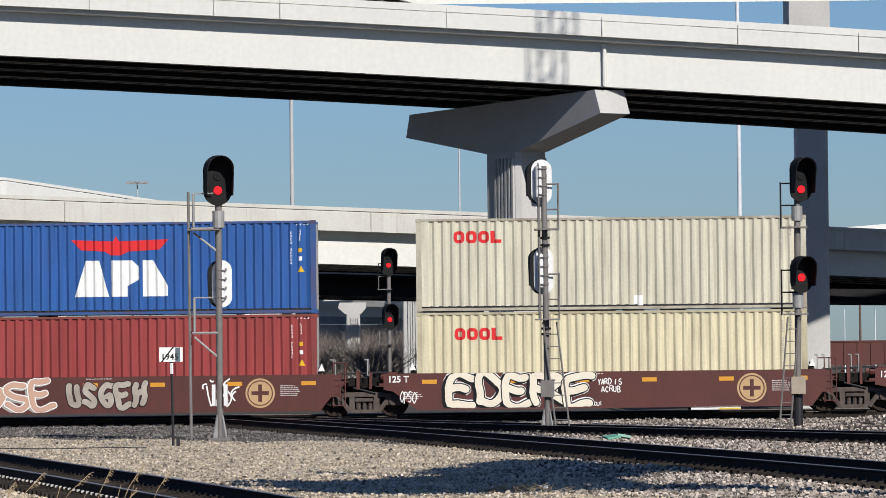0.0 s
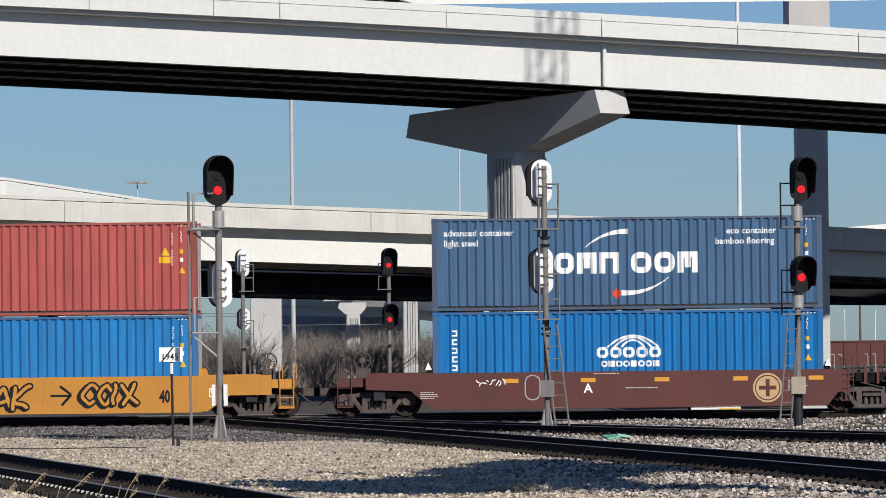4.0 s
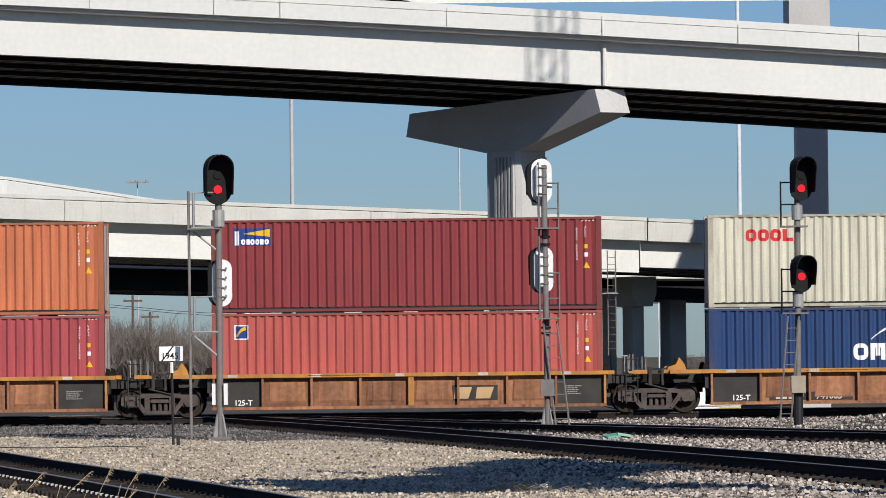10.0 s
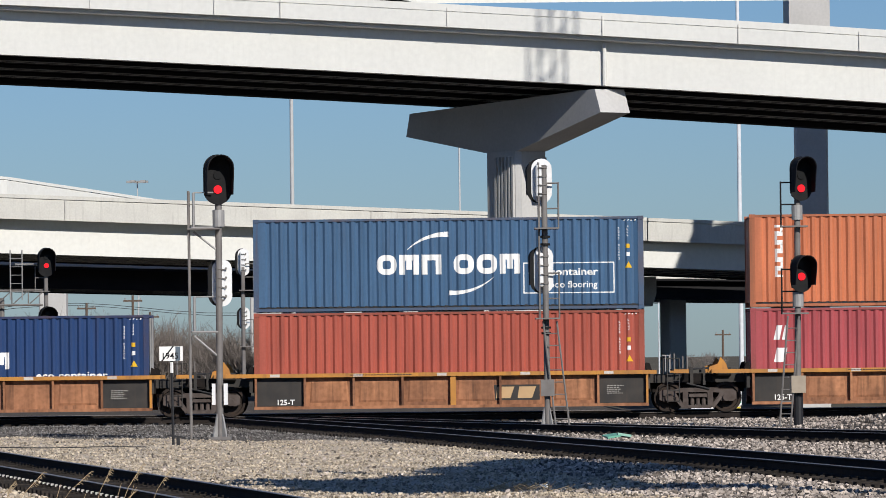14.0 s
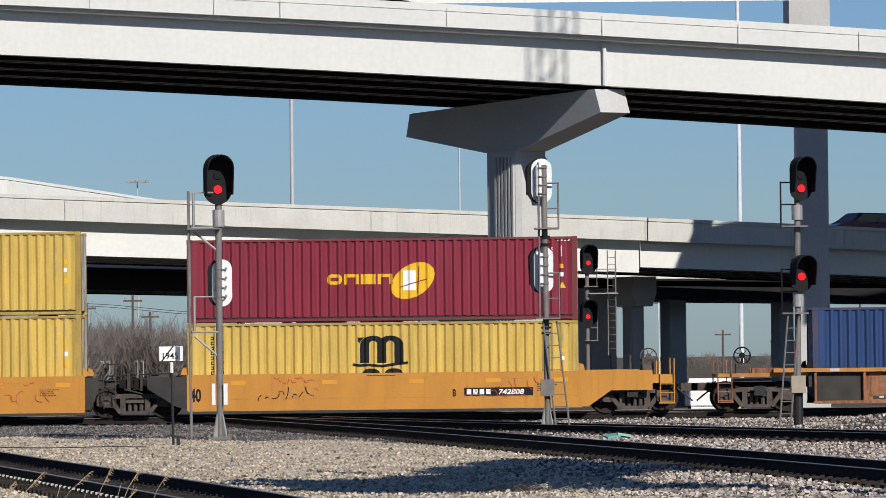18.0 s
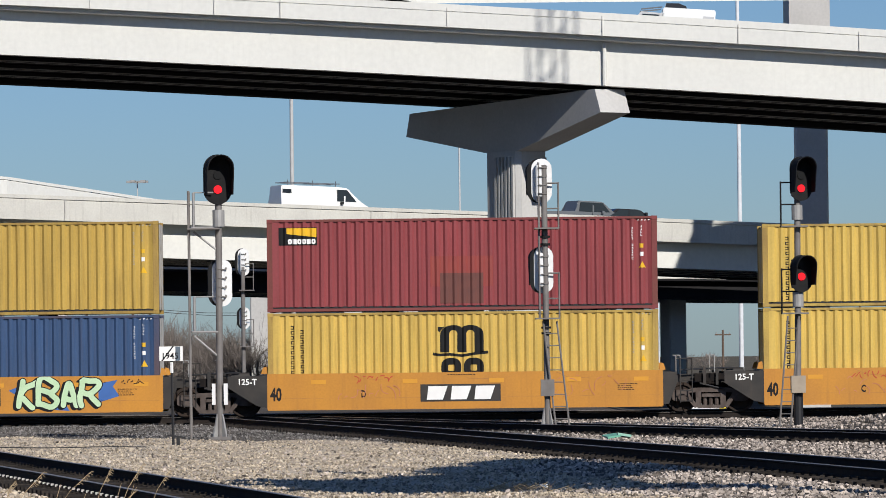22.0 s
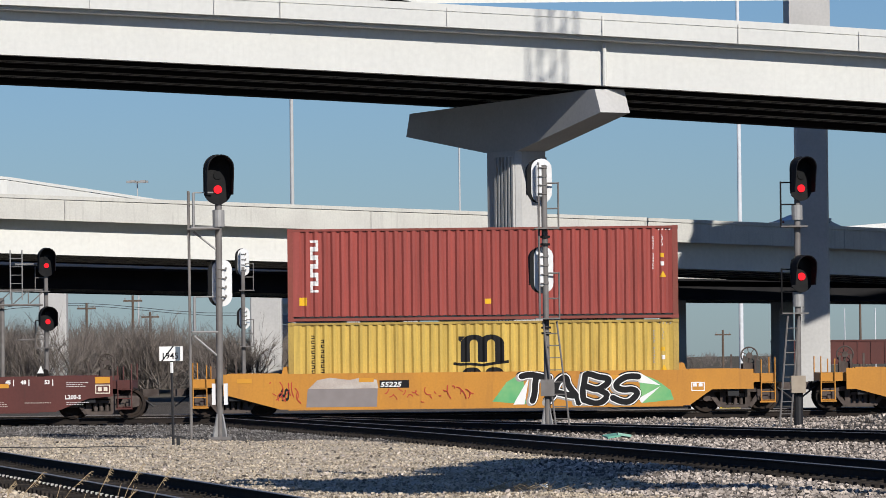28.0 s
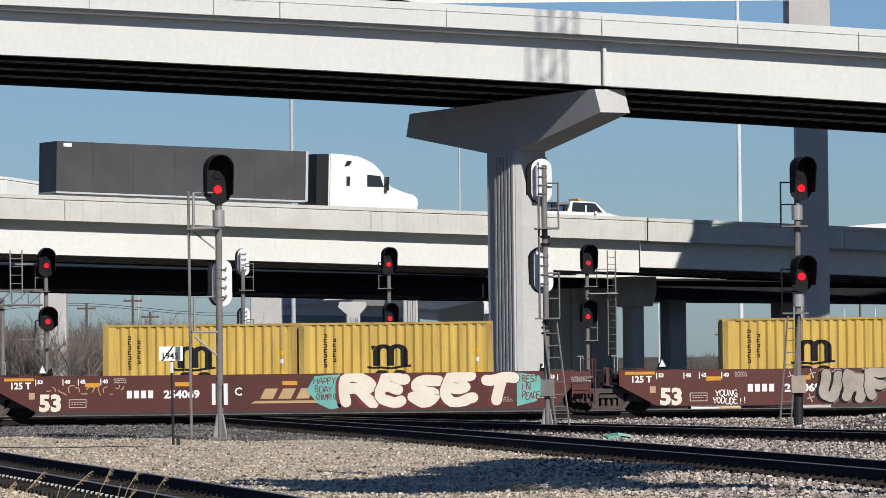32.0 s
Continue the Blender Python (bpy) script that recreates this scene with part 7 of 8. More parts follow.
def dress_cars():
    K = {k: v[0] for k, v in CARS.items()}
    for k in ("c0", "c1", "c2", "c3"):
        car = K[k]
        if k != "c3":
            car_word(car, "125 T", -0.92, 1.06, 0.2, WHITE_P, 0.006)
        reflectors(car, (0.15, 2.6, 4.9, 7.0, 9.4, 11.7) if k != "c3" else (2.2, 4.6, 6.9, 9.35, 11.7), 1.0)
        on_car(car, "round_emblem", flat([disc(0.46, 28, 10.42, 0.77)]), TAN_P, label="round tan emblem")
        on_car(car, "emblem_ring", flat(frame_ring(10.02, 0.37, 0.8, 0.8, 0.035, 0.5, 8)), BROWN, y=-1.506)
        on_car(car, "emblem_cross", flat([rect(10.36, 0.5, 0.12, 0.54), rect(10.15, 0.71, 0.21, 0.12), rect(10.48, 0.71, 0.21, 0.12)]), BROWN, y=-1.508)
        small_text(car, 11.05, 0.98, 0.55, 6, STENCIL, len(k))
        small_text(car, 5.0, 1.25, 0.9, 1, STENCIL, 3)
        small_text(car, -0.4, 0.72, 0.5, 4, STENCIL, 4)
    tag_word(K["c1"], "EDERE", 0.95, 0.22, 4.6, 1.12, CREAM_P, BLACK_P, 41, WHITE_P, BLACK_P, 0.2, 0.07)
    hand_tag(K["c1"], "YARD IS", 5.62, 0.92, 0.75, 0.17, WHITE_P, 3)
    hand_tag(K["c1"], "ACRUB", 5.72, 0.7, 0.62, 0.17, WHITE_P, 4)
    hand_tag(K["c1"], "SOUS", 5.42, 0.27, 0.32, 0.11, WHITE_P, 5, 0.02)
    hand_tag(K["c1"], "OPSO", -0.55, 0.42, 0.5, 0.34, WHITE_P, 6)
    tag_word(K["c2"], "POSE", 0.8, 0.27, 3.2, 1.0, PEACH_P, WHITE_P, 12, None, GREY_P, 0.17, 0.06)
    tag_word(K["c2"], "USGEH", 4.4, 0.34, 2.5, 0.86, SILVER_P, BLACK_P, 13, None, None, 0.21, 0.05)
    scrawl(K["c2"], 8.65, 9.75, 0.35, 1.25, WHITE_P, 5, 10, 0.05)
    car_word(K["c3"], "A", 4.7, 0.68, 0.28, WHITE_P, 0.01)
    small_text(K["c3"], 6.0, 0.8, 1.3, 1, STENCIL, 8)
    on_car(K["c3"], "chalk_oval", flat(frame_ring(2.85, 0.45, 0.5, 0.8, 0.04, 0.48, 8)), GREY_P)
    scrawl(K["c3"], 1.35, 2.25, 0.9, 1.15, WHITE_P, 6, 9, 0.03)
    # rust-stained cars
    for k in ("c5", "c6", "c7", "c8", "c9"):
        car = K[k]
        if k != "c9":
            car_word(car, "125-T", 0.68, 0.36, 0.17, WHITE_P, 0.004, y=-1.333)
        x40 = 6.85 if k in ("c5", "c9") else 2.1
        car_word(car, "40", x40, 0.55, 0.32, END_BLACK, 0.012, 0.85, y=-1.325)
        if k in ("c6", "c7", "c8"):
            on_car(car, "name_plate", flat([rect(6.65, 0.44, 2.25, 0.48)]), END_BLACK, y=-1.326, label="dark name panel")
            on_car(car, "name_mark", flat([[(6.85 + i * 0.68, 0.5), (7.3 + i * 0.68, 0.5), (7.43 + i * 0.68, 0.86), (6.9 + i * 0.68, 0.86)] for i in range(3)]), TAN_P, y=-1.329, label="worn tan brand mark")
        else:
            on_car(car, "number_panel", flat([rect(1.85, 0.34, 2.6, 0.26)]), END_BLACK, y=-1.326)
            small = "741665"
            car_word(car, small, 3.3, 0.38, 0.17, PALE_P, 0.006, 1.15, 0.2, y=-1.329)
            on_car(car, "initials", flat([rect(2.05 + 0.2 * i, 0.38, 0.14, 0.17) for i in range(4)]), PALE_P, y=-1.329)
        small_text(car, 11.0, 0.85, 0.5, 5, GREY_P, 5, -1.333)
        small_text(car, 3.0, 1.26, 2.2, 1, END_BLACK, 6, -1.534)
        for i in range(5):
            on_car(car, "worn_patch", flat([rect(0.5 + i * 2.6, hi_z, 0.3, 0.09) for hi_z in (1.225,)]), PALE_P, y=-1.534)
    # orange cars
    for k in ("c10", "c11", "c12", "c13", "c14"):
        car = K[k]
        if k in ("c11", "c12", "c13"):
            car_word(car, "125-T", -0.95, 1.0, 0.19, WHITE_P, 0.006, 0.95, y=-1.5, lift=0.0)
        car_word(car, "40", 0.08, 0.5, 0.4, BLACK_P, 0.02, 0.62)
        reflectors(car, (1.35, 4.2, 6.9, 9.3, 11.4), 1.0)
        small_text(car, 5.6, 1.24, 1.0, 1, BLACK_P, 9)
        small_text(car, 10.9, 0.9, 0.6, 4, BLACK_P, 10)
        for x in (2.8, 5.9, 9.0):
            on_car(car, "weld_line", flat(stroke([(x, 1.3), (x + 0.4, 1.12), (x + 1.5, 1.12), (x + 1.9, 1.3)], 0.018)), RAIL_ORANGE, y=-1.502)
        on_car(car, "seam", flat([rect(0.0, 0.55, 12.2, 0.014)]), RAIL_ORANGE, y=-1.502)
    for k in ("c11", "c12", "c13"):
        on_car(K[k], "name_plate", flat([rect(4.75, 0.42, 2.5, 0.54)]), END_BLACK, y=-1.503, label="black name panel")
        on_car(K[k], "name_mark", flat([[(4.95 + i * 0.74, 0.48), (5.45 + i * 0.74, 0.48), (5.6 + i * 0.74, 0.9), (5.0 + i * 0.74, 0.9)] for i in range(3)]), WHITE_P, y=-1.506, label="white brand mark")
    for k, s in (("c11", 21), ("c12", 22), ("c10", 23)):
        scrawl(K[k], 2.7, 3.9, 1.0, 1.25, RED_S, s)
        scrawl(K[k], 2.2, 4.1, 0.5, 1.0, PINK_S, s + 9, 10, 0.02)
        scrawl(K[k], 8.6, 11.2, 0.5, 1.2, PINK_S if k == "c12" else RED_S, s + 5, 13, 0.018)
    car_word(K["c12"], "D", 2.9, 0.58, 0.22, BLACK_P, 0.01, 0.7)
    car_word(K["c11"], "C", 3.0, 0.58, 0.22, BLACK_P, 0.01, 0.7)
    car_word(K["c10"], "B", 8.25, 0.58, 0.22, BLACK_P, 0.01, 0.7)
    scrawl(K["c10"], 2.2, 3.9, 0.5, 0.95, BLACK_P, 31, 8, 0.03)
    for k, x, num in (("c10", 8.62, "742808"), ("c14", 2.25, "742808")):
        on_car(K[k], "number_panel", flat([rect(x, 0.58, 2.15, 0.26)]), BLACK_P, label="black number panel")
        on_car(K[k], "initials", flat([rect(x + 0.08 + 0.2 * i, 0.63, 0.14, 0.16) for i in range(4)]), WHITE_P, y=-1.506)
        car_word(K[k], num, x + 1.05, 0.63, 0.16, WHITE_P, 0.006, 1.2, 0.2, y=-1.506)
    scrawl(K["c14"], 4.6, 10.2, 0.3, 1.15, PINK_S, 41, 22, 0.02)
    scrawl(K["c14"], 8.8, 10.2, 0.3, 0.42, RED_S, 42, 12, 0.02)
    hand_tag(K["c13"], "RIP SHINER", 1.25, 0.78, 1.95, 0.2, BLACK_P, 45)
    hand_tag(K["c13"], "17", 2.5, 0.48, 0.36, 0.2, BLACK_P, 46)
    on_car(K["c13"], "tag_arrow", flat(stroke([(0.78, 0.9), (1.16, 0.91)], 0.025) + stroke([(1.04, 0.99), (1.16, 0.91), (1.04, 0.82)], 0.025)), BLACK_P)
    scrawl(K["c13"], 2.9, 3.55, 1.05, 1.28, RED_S, 43, 6, 0.03)
    splashes(K["c13"], [[(7.5, 0.9), (8.0, 1.1), (8.0, 0.6)], [(10.3, 0.5), (10.95, 0.7), (10.75, 1.0), (10.9, 1.2), (10.3, 1.1)], [(8.8, 0.3), (9.4, 0.15 + 0.1), (9.2, 0.6)]], BLUE_P, -1.502)
    tag_word(K["c13"], "KBAR", 7.8, 0.28, 2.6, 1.0, MINT_P, BLACK_P, 55, None, BLACK_P, 0.17, 0.06)
    scrawl(K["c13"], 11.0, 11.7, 1.08, 1.22, BLACK_P, 44, 7, 0.025)
    # single orange cars
    on_car(K["c4"], "number_panel", flat([rect(0.95, 0.62, 2.42, 0.23)]), BLACK_P, label="black number panel")
    car_word(K["c4"], "455325", 2.08, 0.66, 0.15, WHITE_P, 0.006, 1.28, 0.2, y=-1.506)
    on_car(K["c4"], "initials", flat([rect(1.1 + 0.2 * i, 0.66, 0.14, 0.15) for i in range(4)]), WHITE_P, y=-1.506)
    tag_word(K["c4"], "SNSAK", 4.2, 0.3, 2.75, 0.88, ORANGE, BLACK_P, 51, None, BLACK_P, 0.12, 0.12)
    tag_word(K["c4"], "COIX", 8.55, 0.38, 1.75, 0.8, ORANGE, BLACK_P, 52, None, BLACK_P, 0.12, 0.12)
    on_car(K["c4"], "arrow", flat(stroke([(7.6, 0.75), (8.2, 0.75)], 0.07) + stroke([(7.9, 1.05), (8.25, 0.78), (7.95, 0.45)], 0.08)), BLACK_P)
    car_word(K["c4"], "40", 11.0, 0.52, 0.38, BLACK_P, 0.02, 0.62)
    on_car(K["c4"], "weld_line", flat([rect(0.03, 0.23, 0.02, 1.1), rect(12.1, 0.23, 0.02, 1.1)]), RAIL_ORANGE, y=-1.502)
    reflectors(K["c4"], (4.25, 6.5, 9.5), 0.93)
    for k in ("c4", "c15"):
        on_car(K[k], "data_box", flat(frame_ring(12.55, 0.66, 0.42, 0.28, 0.03, 0.02, 2) + [rect(12.6, 0.8, 0.12, 0.1), rect(12.78, 0.8, 0.12, 0.1)]), WHITE_P)
    car_word(K["c15"], "40", -0.3, 0.5, 0.38, BLACK_P, 0.02, 0.62)
    on_car(K["c15"], "grey_patch", flat([[(0.55, 0.28), (2.75, 0.28), (2.78, 0.85), (0.6, 0.85)]]), PATCH_GREY, label="grey overpainted patch")
    on_car(K["c15"], "white_patch", flat([[(0.62, 0.852), (2.8, 0.852), (2.75, 1.12), (2.2, 1.18), (1.9, 1.12), (1.3, 1.2), (0.9, 1.12)]]), PALE_P)
    on_car(K["c15"], "number_panel", flat([rect(2.84, 0.86, 0.92, 0.24)]), BLACK_P)
    car_word(K["c15"], "55225", 2.86, 0.9, 0.15, WHITE_P, 0.006, 1.25, 0.2, y=-1.506)
    scrawl(K["c15"], 3.0, 5.8, 0.4, 0.95, RED_S, 61, 20, 0.028)
    scrawl(K["c15"], -0.6, 0.4, 0.4, 1.1, RED_S, 62, 10, 0.03)
    splashes(K["c15"], [[(6.35, 0.4), (6.8, 1.0), (7.3, 1.3), (7.4, 0.3)], [(10.9, 1.25), (11.5, 1.0), (11.9, 0.7), (12.0, 0.4), (11.0, 0.3)]], GREEN_P, -1.502)
    tag_word(K["c15"], "TABS", 7.15, 0.26, 3.9, 1.04, BLACK_P, WHITE_P, 53, BLACK_P, GREY_P, 0.18, 0.07)
    on_car(K["c15"], "graffiti_spike", flat([[(7.0, 0.3), (7.5, 1.15), (7.35, 0.3)], [(10.95, 1.25), (11.6, 0.85), (10.9, 0.95)], [(10.9, 0.45), (11.6, 0.83), (11.0, 0.3)]]), WHITE_P, y=-1.5035)
    reflectors(K["c15"], (-1.6, 2.2, 10.0), 1.05)
    # long brown cars
    for k in ("c16", "c17"):
        car = K[k]
        car_word(car, "125 T", -2.9, 0.95, 0.2, WHITE_P, 0.01)
        on_car(car, "yellow_panel", flat([rect(-3.07, 1.19, 0.93, 0.09)]), ORANGE_P)
        on_car(car, "orange_square", flat([rect(-2.3, 0.62, 0.18, 0.2)]), TAN_P)
        car_word(car, "53", -1.99, 0.26, 0.5, CREAM_P, 0.035, 1.02)
        for x, tx in ((-2.03, "53"), (-1.18, "48"), (-0.7, "45"), (0.0, "40")):
            on_car(car, "length_tick", flat([rect(x - 0.07, 1.04, 0.03, 0.2)]), WHITE_P)
            car_word(car, tx, x, 1.1, 0.12, WHITE_P, 0.008)
        for x, tx in ((11.95, "40"), (12.7, "45"), (13.18, "48"), (13.92, "53")):
            on_car(car, "length_tick", flat([rect(x + 0.24, 1.04, 0.03, 0.2)]), WHITE_P)
            car_word(car, tx, x, 1.1, 0.12, WHITE_P, 0.008)
        small_text(car, 0.35, 1.22, 0.5, 3, STENCIL, 71)
        on_car(car, "data_box", flat(frame_ring(-1.06, 0.34, 0.55, 0.27, 0.025, 0.02, 2)), PALE_P)
        small_text(car, -0.98, 0.5, 0.38, 2, PALE_P, 72)
        small_text(car, 14.6, 1.12, 0.7, 3, STENCIL, 73)
        small_text(car, 12.1, 0.52, 0.7, 3, PALE_P, 74)
        small_text(car, 13.3, 0.5, 0.9, 1, PALE_P, 75)
        reflectors(car, (-0.55, 2.25, 5.6, 8.95, 12.35), 0.98)
        on_car(car, "initials", flat([rect(0.75 + 0.22 * i, 0.62, 0.16, 0.24) for i in range(4)]), WHITE_P)
        car_word(car, "254069", 1.9, 0.62, 0.24, WHITE_P, 0.014, 1.12)
        if k == "c16":
            on_car(car, "yellow_plate", flat([rect(15.5, 1.1, 0.46, 0.2)]), ORANGE_P)
            on_car(car, "data_plate", flat(frame_ring(15.5, 0.78, 0.46, 0.28, 0.03, 0.02, 2) + [rect(15.58, 0.86, 0.12, 0.13), rect(15.76, 0.86, 0.12, 0.13)]), CREAM_P)
            car_word(car, "L200-S", 14.55, 0.62, 0.13, WHITE_P, 0.006)
            small_text(car, 14.6, 0.5, 0.7, 2, STENCIL, 76)
        x = 4.6 if k == "c17" else 7.75
        on_car(car, "brand_stripe", flat([[(x, 0.42), (x + 2.4, 0.42), (x + 2.5, 0.5), (x + 0.15, 0.5)]]), TAN_P)
        on_car(car, "brand_mark", flat([[(x + 0.3 + i * 0.56, 0.56), (x + 0.7 + i * 0.56, 0.56), (x + 0.86 + i * 0.56, 0.88), (x + 0.46 + i * 0.56, 0.88)] for i in range(4)]), TAN_P, label="slanted tan brand mark")
    scrawl(K["c17"], -1.75, 0.75, 0.7, 1.05, TAN_P, 81, 14, 0.03)
    car_word(K["c17"], "C", 4.1, 0.68, 0.25, WHITE_P, 0.008)
    splashes(K["c17"], [[(6.35, 0.8), (6.6, 1.25), (7.4, 1.3), (7.5, 0.3), (7.1, 0.2), (6.7, 0.4)], [(12.9, 0.25), (13.5, 0.4), (13.8, 0.8), (13.6, 1.2), (12.9, 1.3)]], TEAL_P, -1.5055)
    tag_word(K["c17"], "RESET", 7.4, 0.24, 5.5, 1.09, CREAM_P, MAROON_P, 54, None, MAROON_P, 0.31, 0.06)
    for i, (tx, wd) in enumerate((("HAPPY", 0.72), ("BDAY", 0.56), ("CHAMPION", 0.72))):
        hand_tag(K["c17"], tx, 6.56 + 0.04 * i, 1.0 - 0.25 * i, wd, 0.19, MAROON_P, 82 + i, 0.026, -1.508)
    for i, (tx, wd) in enumerate((("REST", 0.5), ("IN", 0.26), ("PEACE", 0.55))):
        hand_tag(K["c17"], tx, 13.06, 1.0 - 0.26 * i, wd, 0.2, MAROON_P, 66 + i, 0.028, -1.508)
    hand_tag(K["c16"], "YOUNG", -0.28, 0.5, 0.7, 0.19, WHITE_P, 88)
    hand_tag(K["c16"], "YODUDE!!", -0.35, 0.26, 1.05, 0.19, WHITE_P, 89)
    tag_word(K["c16"], "UMFCSB", 3.0, 0.22, 4.75, 1.12, SILVER_P, BLACK_P, 91, GREY_P, BLACK_P, 0.27, 0.06)
    hand_tag(K["c16"], "SEYMR", 8.25, 1.08, 0.95, 0.2, WHITE_P, 85, 0.035)
    hand_tag(K["c16"], "SACOH", 9.25, 1.1, 0.9, 0.18, WHITE_P, 86, 0.035)
    hand_tag(K["c16"], "SHY", 7.95, 0.82, 0.5, 0.2, WHITE_P, 87, 0.03)
    sparks = []
    for sx, sz in ((2.1, 1.1), (2.75, 1.17), (2.25, 0.4), (2.7, 0.42), (7.9, 1.15), (7.4, 0.5), (8.25, 0.38)):
        sparks += stroke([(sx - 0.05, sz + 0.14), (sx + 0.05, sz - 0.14)], 0.02, 0.045) + stroke([(sx - 0.1, sz - 0.03), (sx + 0.12, sz + 0.03)], 0.03)
    on_car(K["c16"], "spark_mark", flat(sparks), PALE_P, label="small sprayed cross marks")
    car_word(sg, "1945", -0.27, 2.03, 0.15, BLACK_P, 0.002, 1.0, y=-0.03)


dress_containers()
dress_cars()
for o in list(scene.objects):
    for key in ("length", "h"):
        if key in o:
            del o[key]


# ---- traffic on the highway bridge ----
VEHICLES = []
GLASS = mat("tinted_glass", (0.02, 0.025, 0.03), 0.08, spec=0.5)
LAMP_GLASS = mat("headlight_glass", (0.75, 0.76, 0.78), 0.15, spec=0.5)
RUBBER = mat("rubber", (0.02, 0.02, 0.02), 0.85)
CAR_PAINT = {n: mat(n + "_car_paint", c, 0.25, 0.0, tuple(v * 0.92 for v in c), 2, 0.3, spec=0.5) for n, c in
             (("white", (0.78, 0.78, 0.76)), ("black", (0.02, 0.02, 0.022)), ("silver", (0.5, 0.5, 0.5)), ("blue", (0.04, 0.07, 0.13)), ("red", (0.12, 0.012, 0.016)), ("grey", (0.13, 0.14, 0.15)))}
TARP = mat("dark_tarpaulin", (0.045, 0.045, 0.046), 0.55, 0, (0.07, 0.07, 0.072), 0.5, 0.8, 0.35, 1.6, spec=0.4)


def vehicle(kind, paint_name, label):
    root = thing("vehicle", (0, 0, 0), label, kind, "highway traffic")
    p = CAR_PAINT[paint_name]
    shapes = {
        "sedan": ([(-2.3, 0.35), (2.3, 0.35), (2.35, 0.7), (1.3, 0.95), (0.65, 1.42), (-0.85, 1.45), (-1.7, 1.02), (-2.3, 0.95)], [(1.05, 0.98), (0.55, 1.36), (-0.8, 1.39), (-1.45, 1.0)]),
        "suv": ([(-2.35, 0.4), (2.35, 0.4), (2.4, 0.85), (1.45, 1.08), (0.75, 1.68), (-1.85, 1.72), (-2.35, 1.1)], [(1.15, 1.12), (0.62, 1.6), (-1.8, 1.64), (-2.1, 1.12)]),
        "pickup": ([(-2.9, 0.5), (2.9, 0.5), (2.95, 1.0), (1.75, 1.15), (1.1, 1.82), (-0.6, 1.85), (-0.85, 1.15), (-2.9, 1.15)], [(1.5, 1.2), (0.98, 1.73), (-0.5, 1.75), (-0.62, 1.2)]),
        "van": ([(-2.9, 0.4), (2.9, 0.4), (2.95, 0.95), (2.2, 1.25), (1.45, 2.05), (0.8, 2.12), (-2.85, 2.12), (-2.9, 1.0)], [(1.95, 1.28), (1.32, 1.95), (0.7, 1.95), (0.7, 1.28)]),
    }
    body, glass = shapes[kind]
    bm = prism(bmesh.new(), body, -0.92, 0.92)
    for v in bm.verts:
        if v.co.z > 1.25:
            v.co.y *= 0.86
    bmesh.ops.bevel(bm, geom=bm.edges[:], offset=0.06, segments=2, affect="EDGES")
    part("body", bm, p, root)
    for s in (-1, 1):
        bm = prism(bmesh.new(), glass, *sorted((s * 0.80, s * 0.935)))
        part("side_window", bm, GLASS, root)
    mid = sum(g[0] for g in glass) / len(glass)
    part("pillar", a_box(mid - 0.05, mid + 0.05, -0.95, 0.95, 1.0, min(1.6, max(g[1] for g in glass))), p, root)
    for x in (-1.45, 1.5):
        for s in (-1, 1):
            part("wheel", prism(bmesh.new(), disc(0.35, 16, x, 0.35), *sorted((s * 0.75, s * 0.94))), RUBBER, root)
    part("mirror", a_box(0.9, 1.05, -1.08, -0.92, 1.1, 1.25), p if kind != "van" else RUBBER, root)
    if kind == "van":
        part("rear_window", prism(bmesh.new(), [(-2.84, 1.3), (-2.2, 1.3), (-2.25, 1.9), (-2.8, 1.9)], -0.845, -0.82), GLASS, root)
    part("headlight", a_box(body[2][0] - 0.12, body[2][0] - 0.01, -0.93, -0.6, body[2][1] - 0.12, body[2][1]), LAMP_GLASS, root)
    part("taillight", a_box(-2.94 if kind in ("van", "pickup") else -2.38, -2.8 if kind in ("van", "pickup") else -2.25, -0.93, -0.7, 0.8, 1.0), CAR_PAINT["red"], root)
    if kind in ("sedan", "suv"):
        part("rear_glass", prism(bmesh.new(), [(glass[-1][0] - 0.1, glass[-1][1] + 0.02), (glass[-2][0] - 0.14, glass[-2][1] - 0.02), (glass[-2][0] - 0.06, glass[-2][1] - 0.02), (glass[-1][0], glass[-1][1] + 0.02)], -0.7, 0.7), GLASS, root)
    return root


def roof_rack(root, z):
    for s in (-0.6, 0.6):
        part("rack_rail", rod(bmesh.new(), (-2.6, s, z), (1.0, s, z), 0.03, 5), CAR_PAINT["grey"], root)
    for x in (-2.4, -0.8, 0.7):
        part("rack_bar", rod(bmesh.new(), (x, -0.7, z), (x, 0.7, z), 0.03, 5), CAR_PAINT["grey"], root)
        part("rack_foot", rod(bmesh.new(), (x, -0.65, z - 0.3), (x, -0.65, z + 0.15), 0.025, 5), CAR_PAINT["grey"], root)


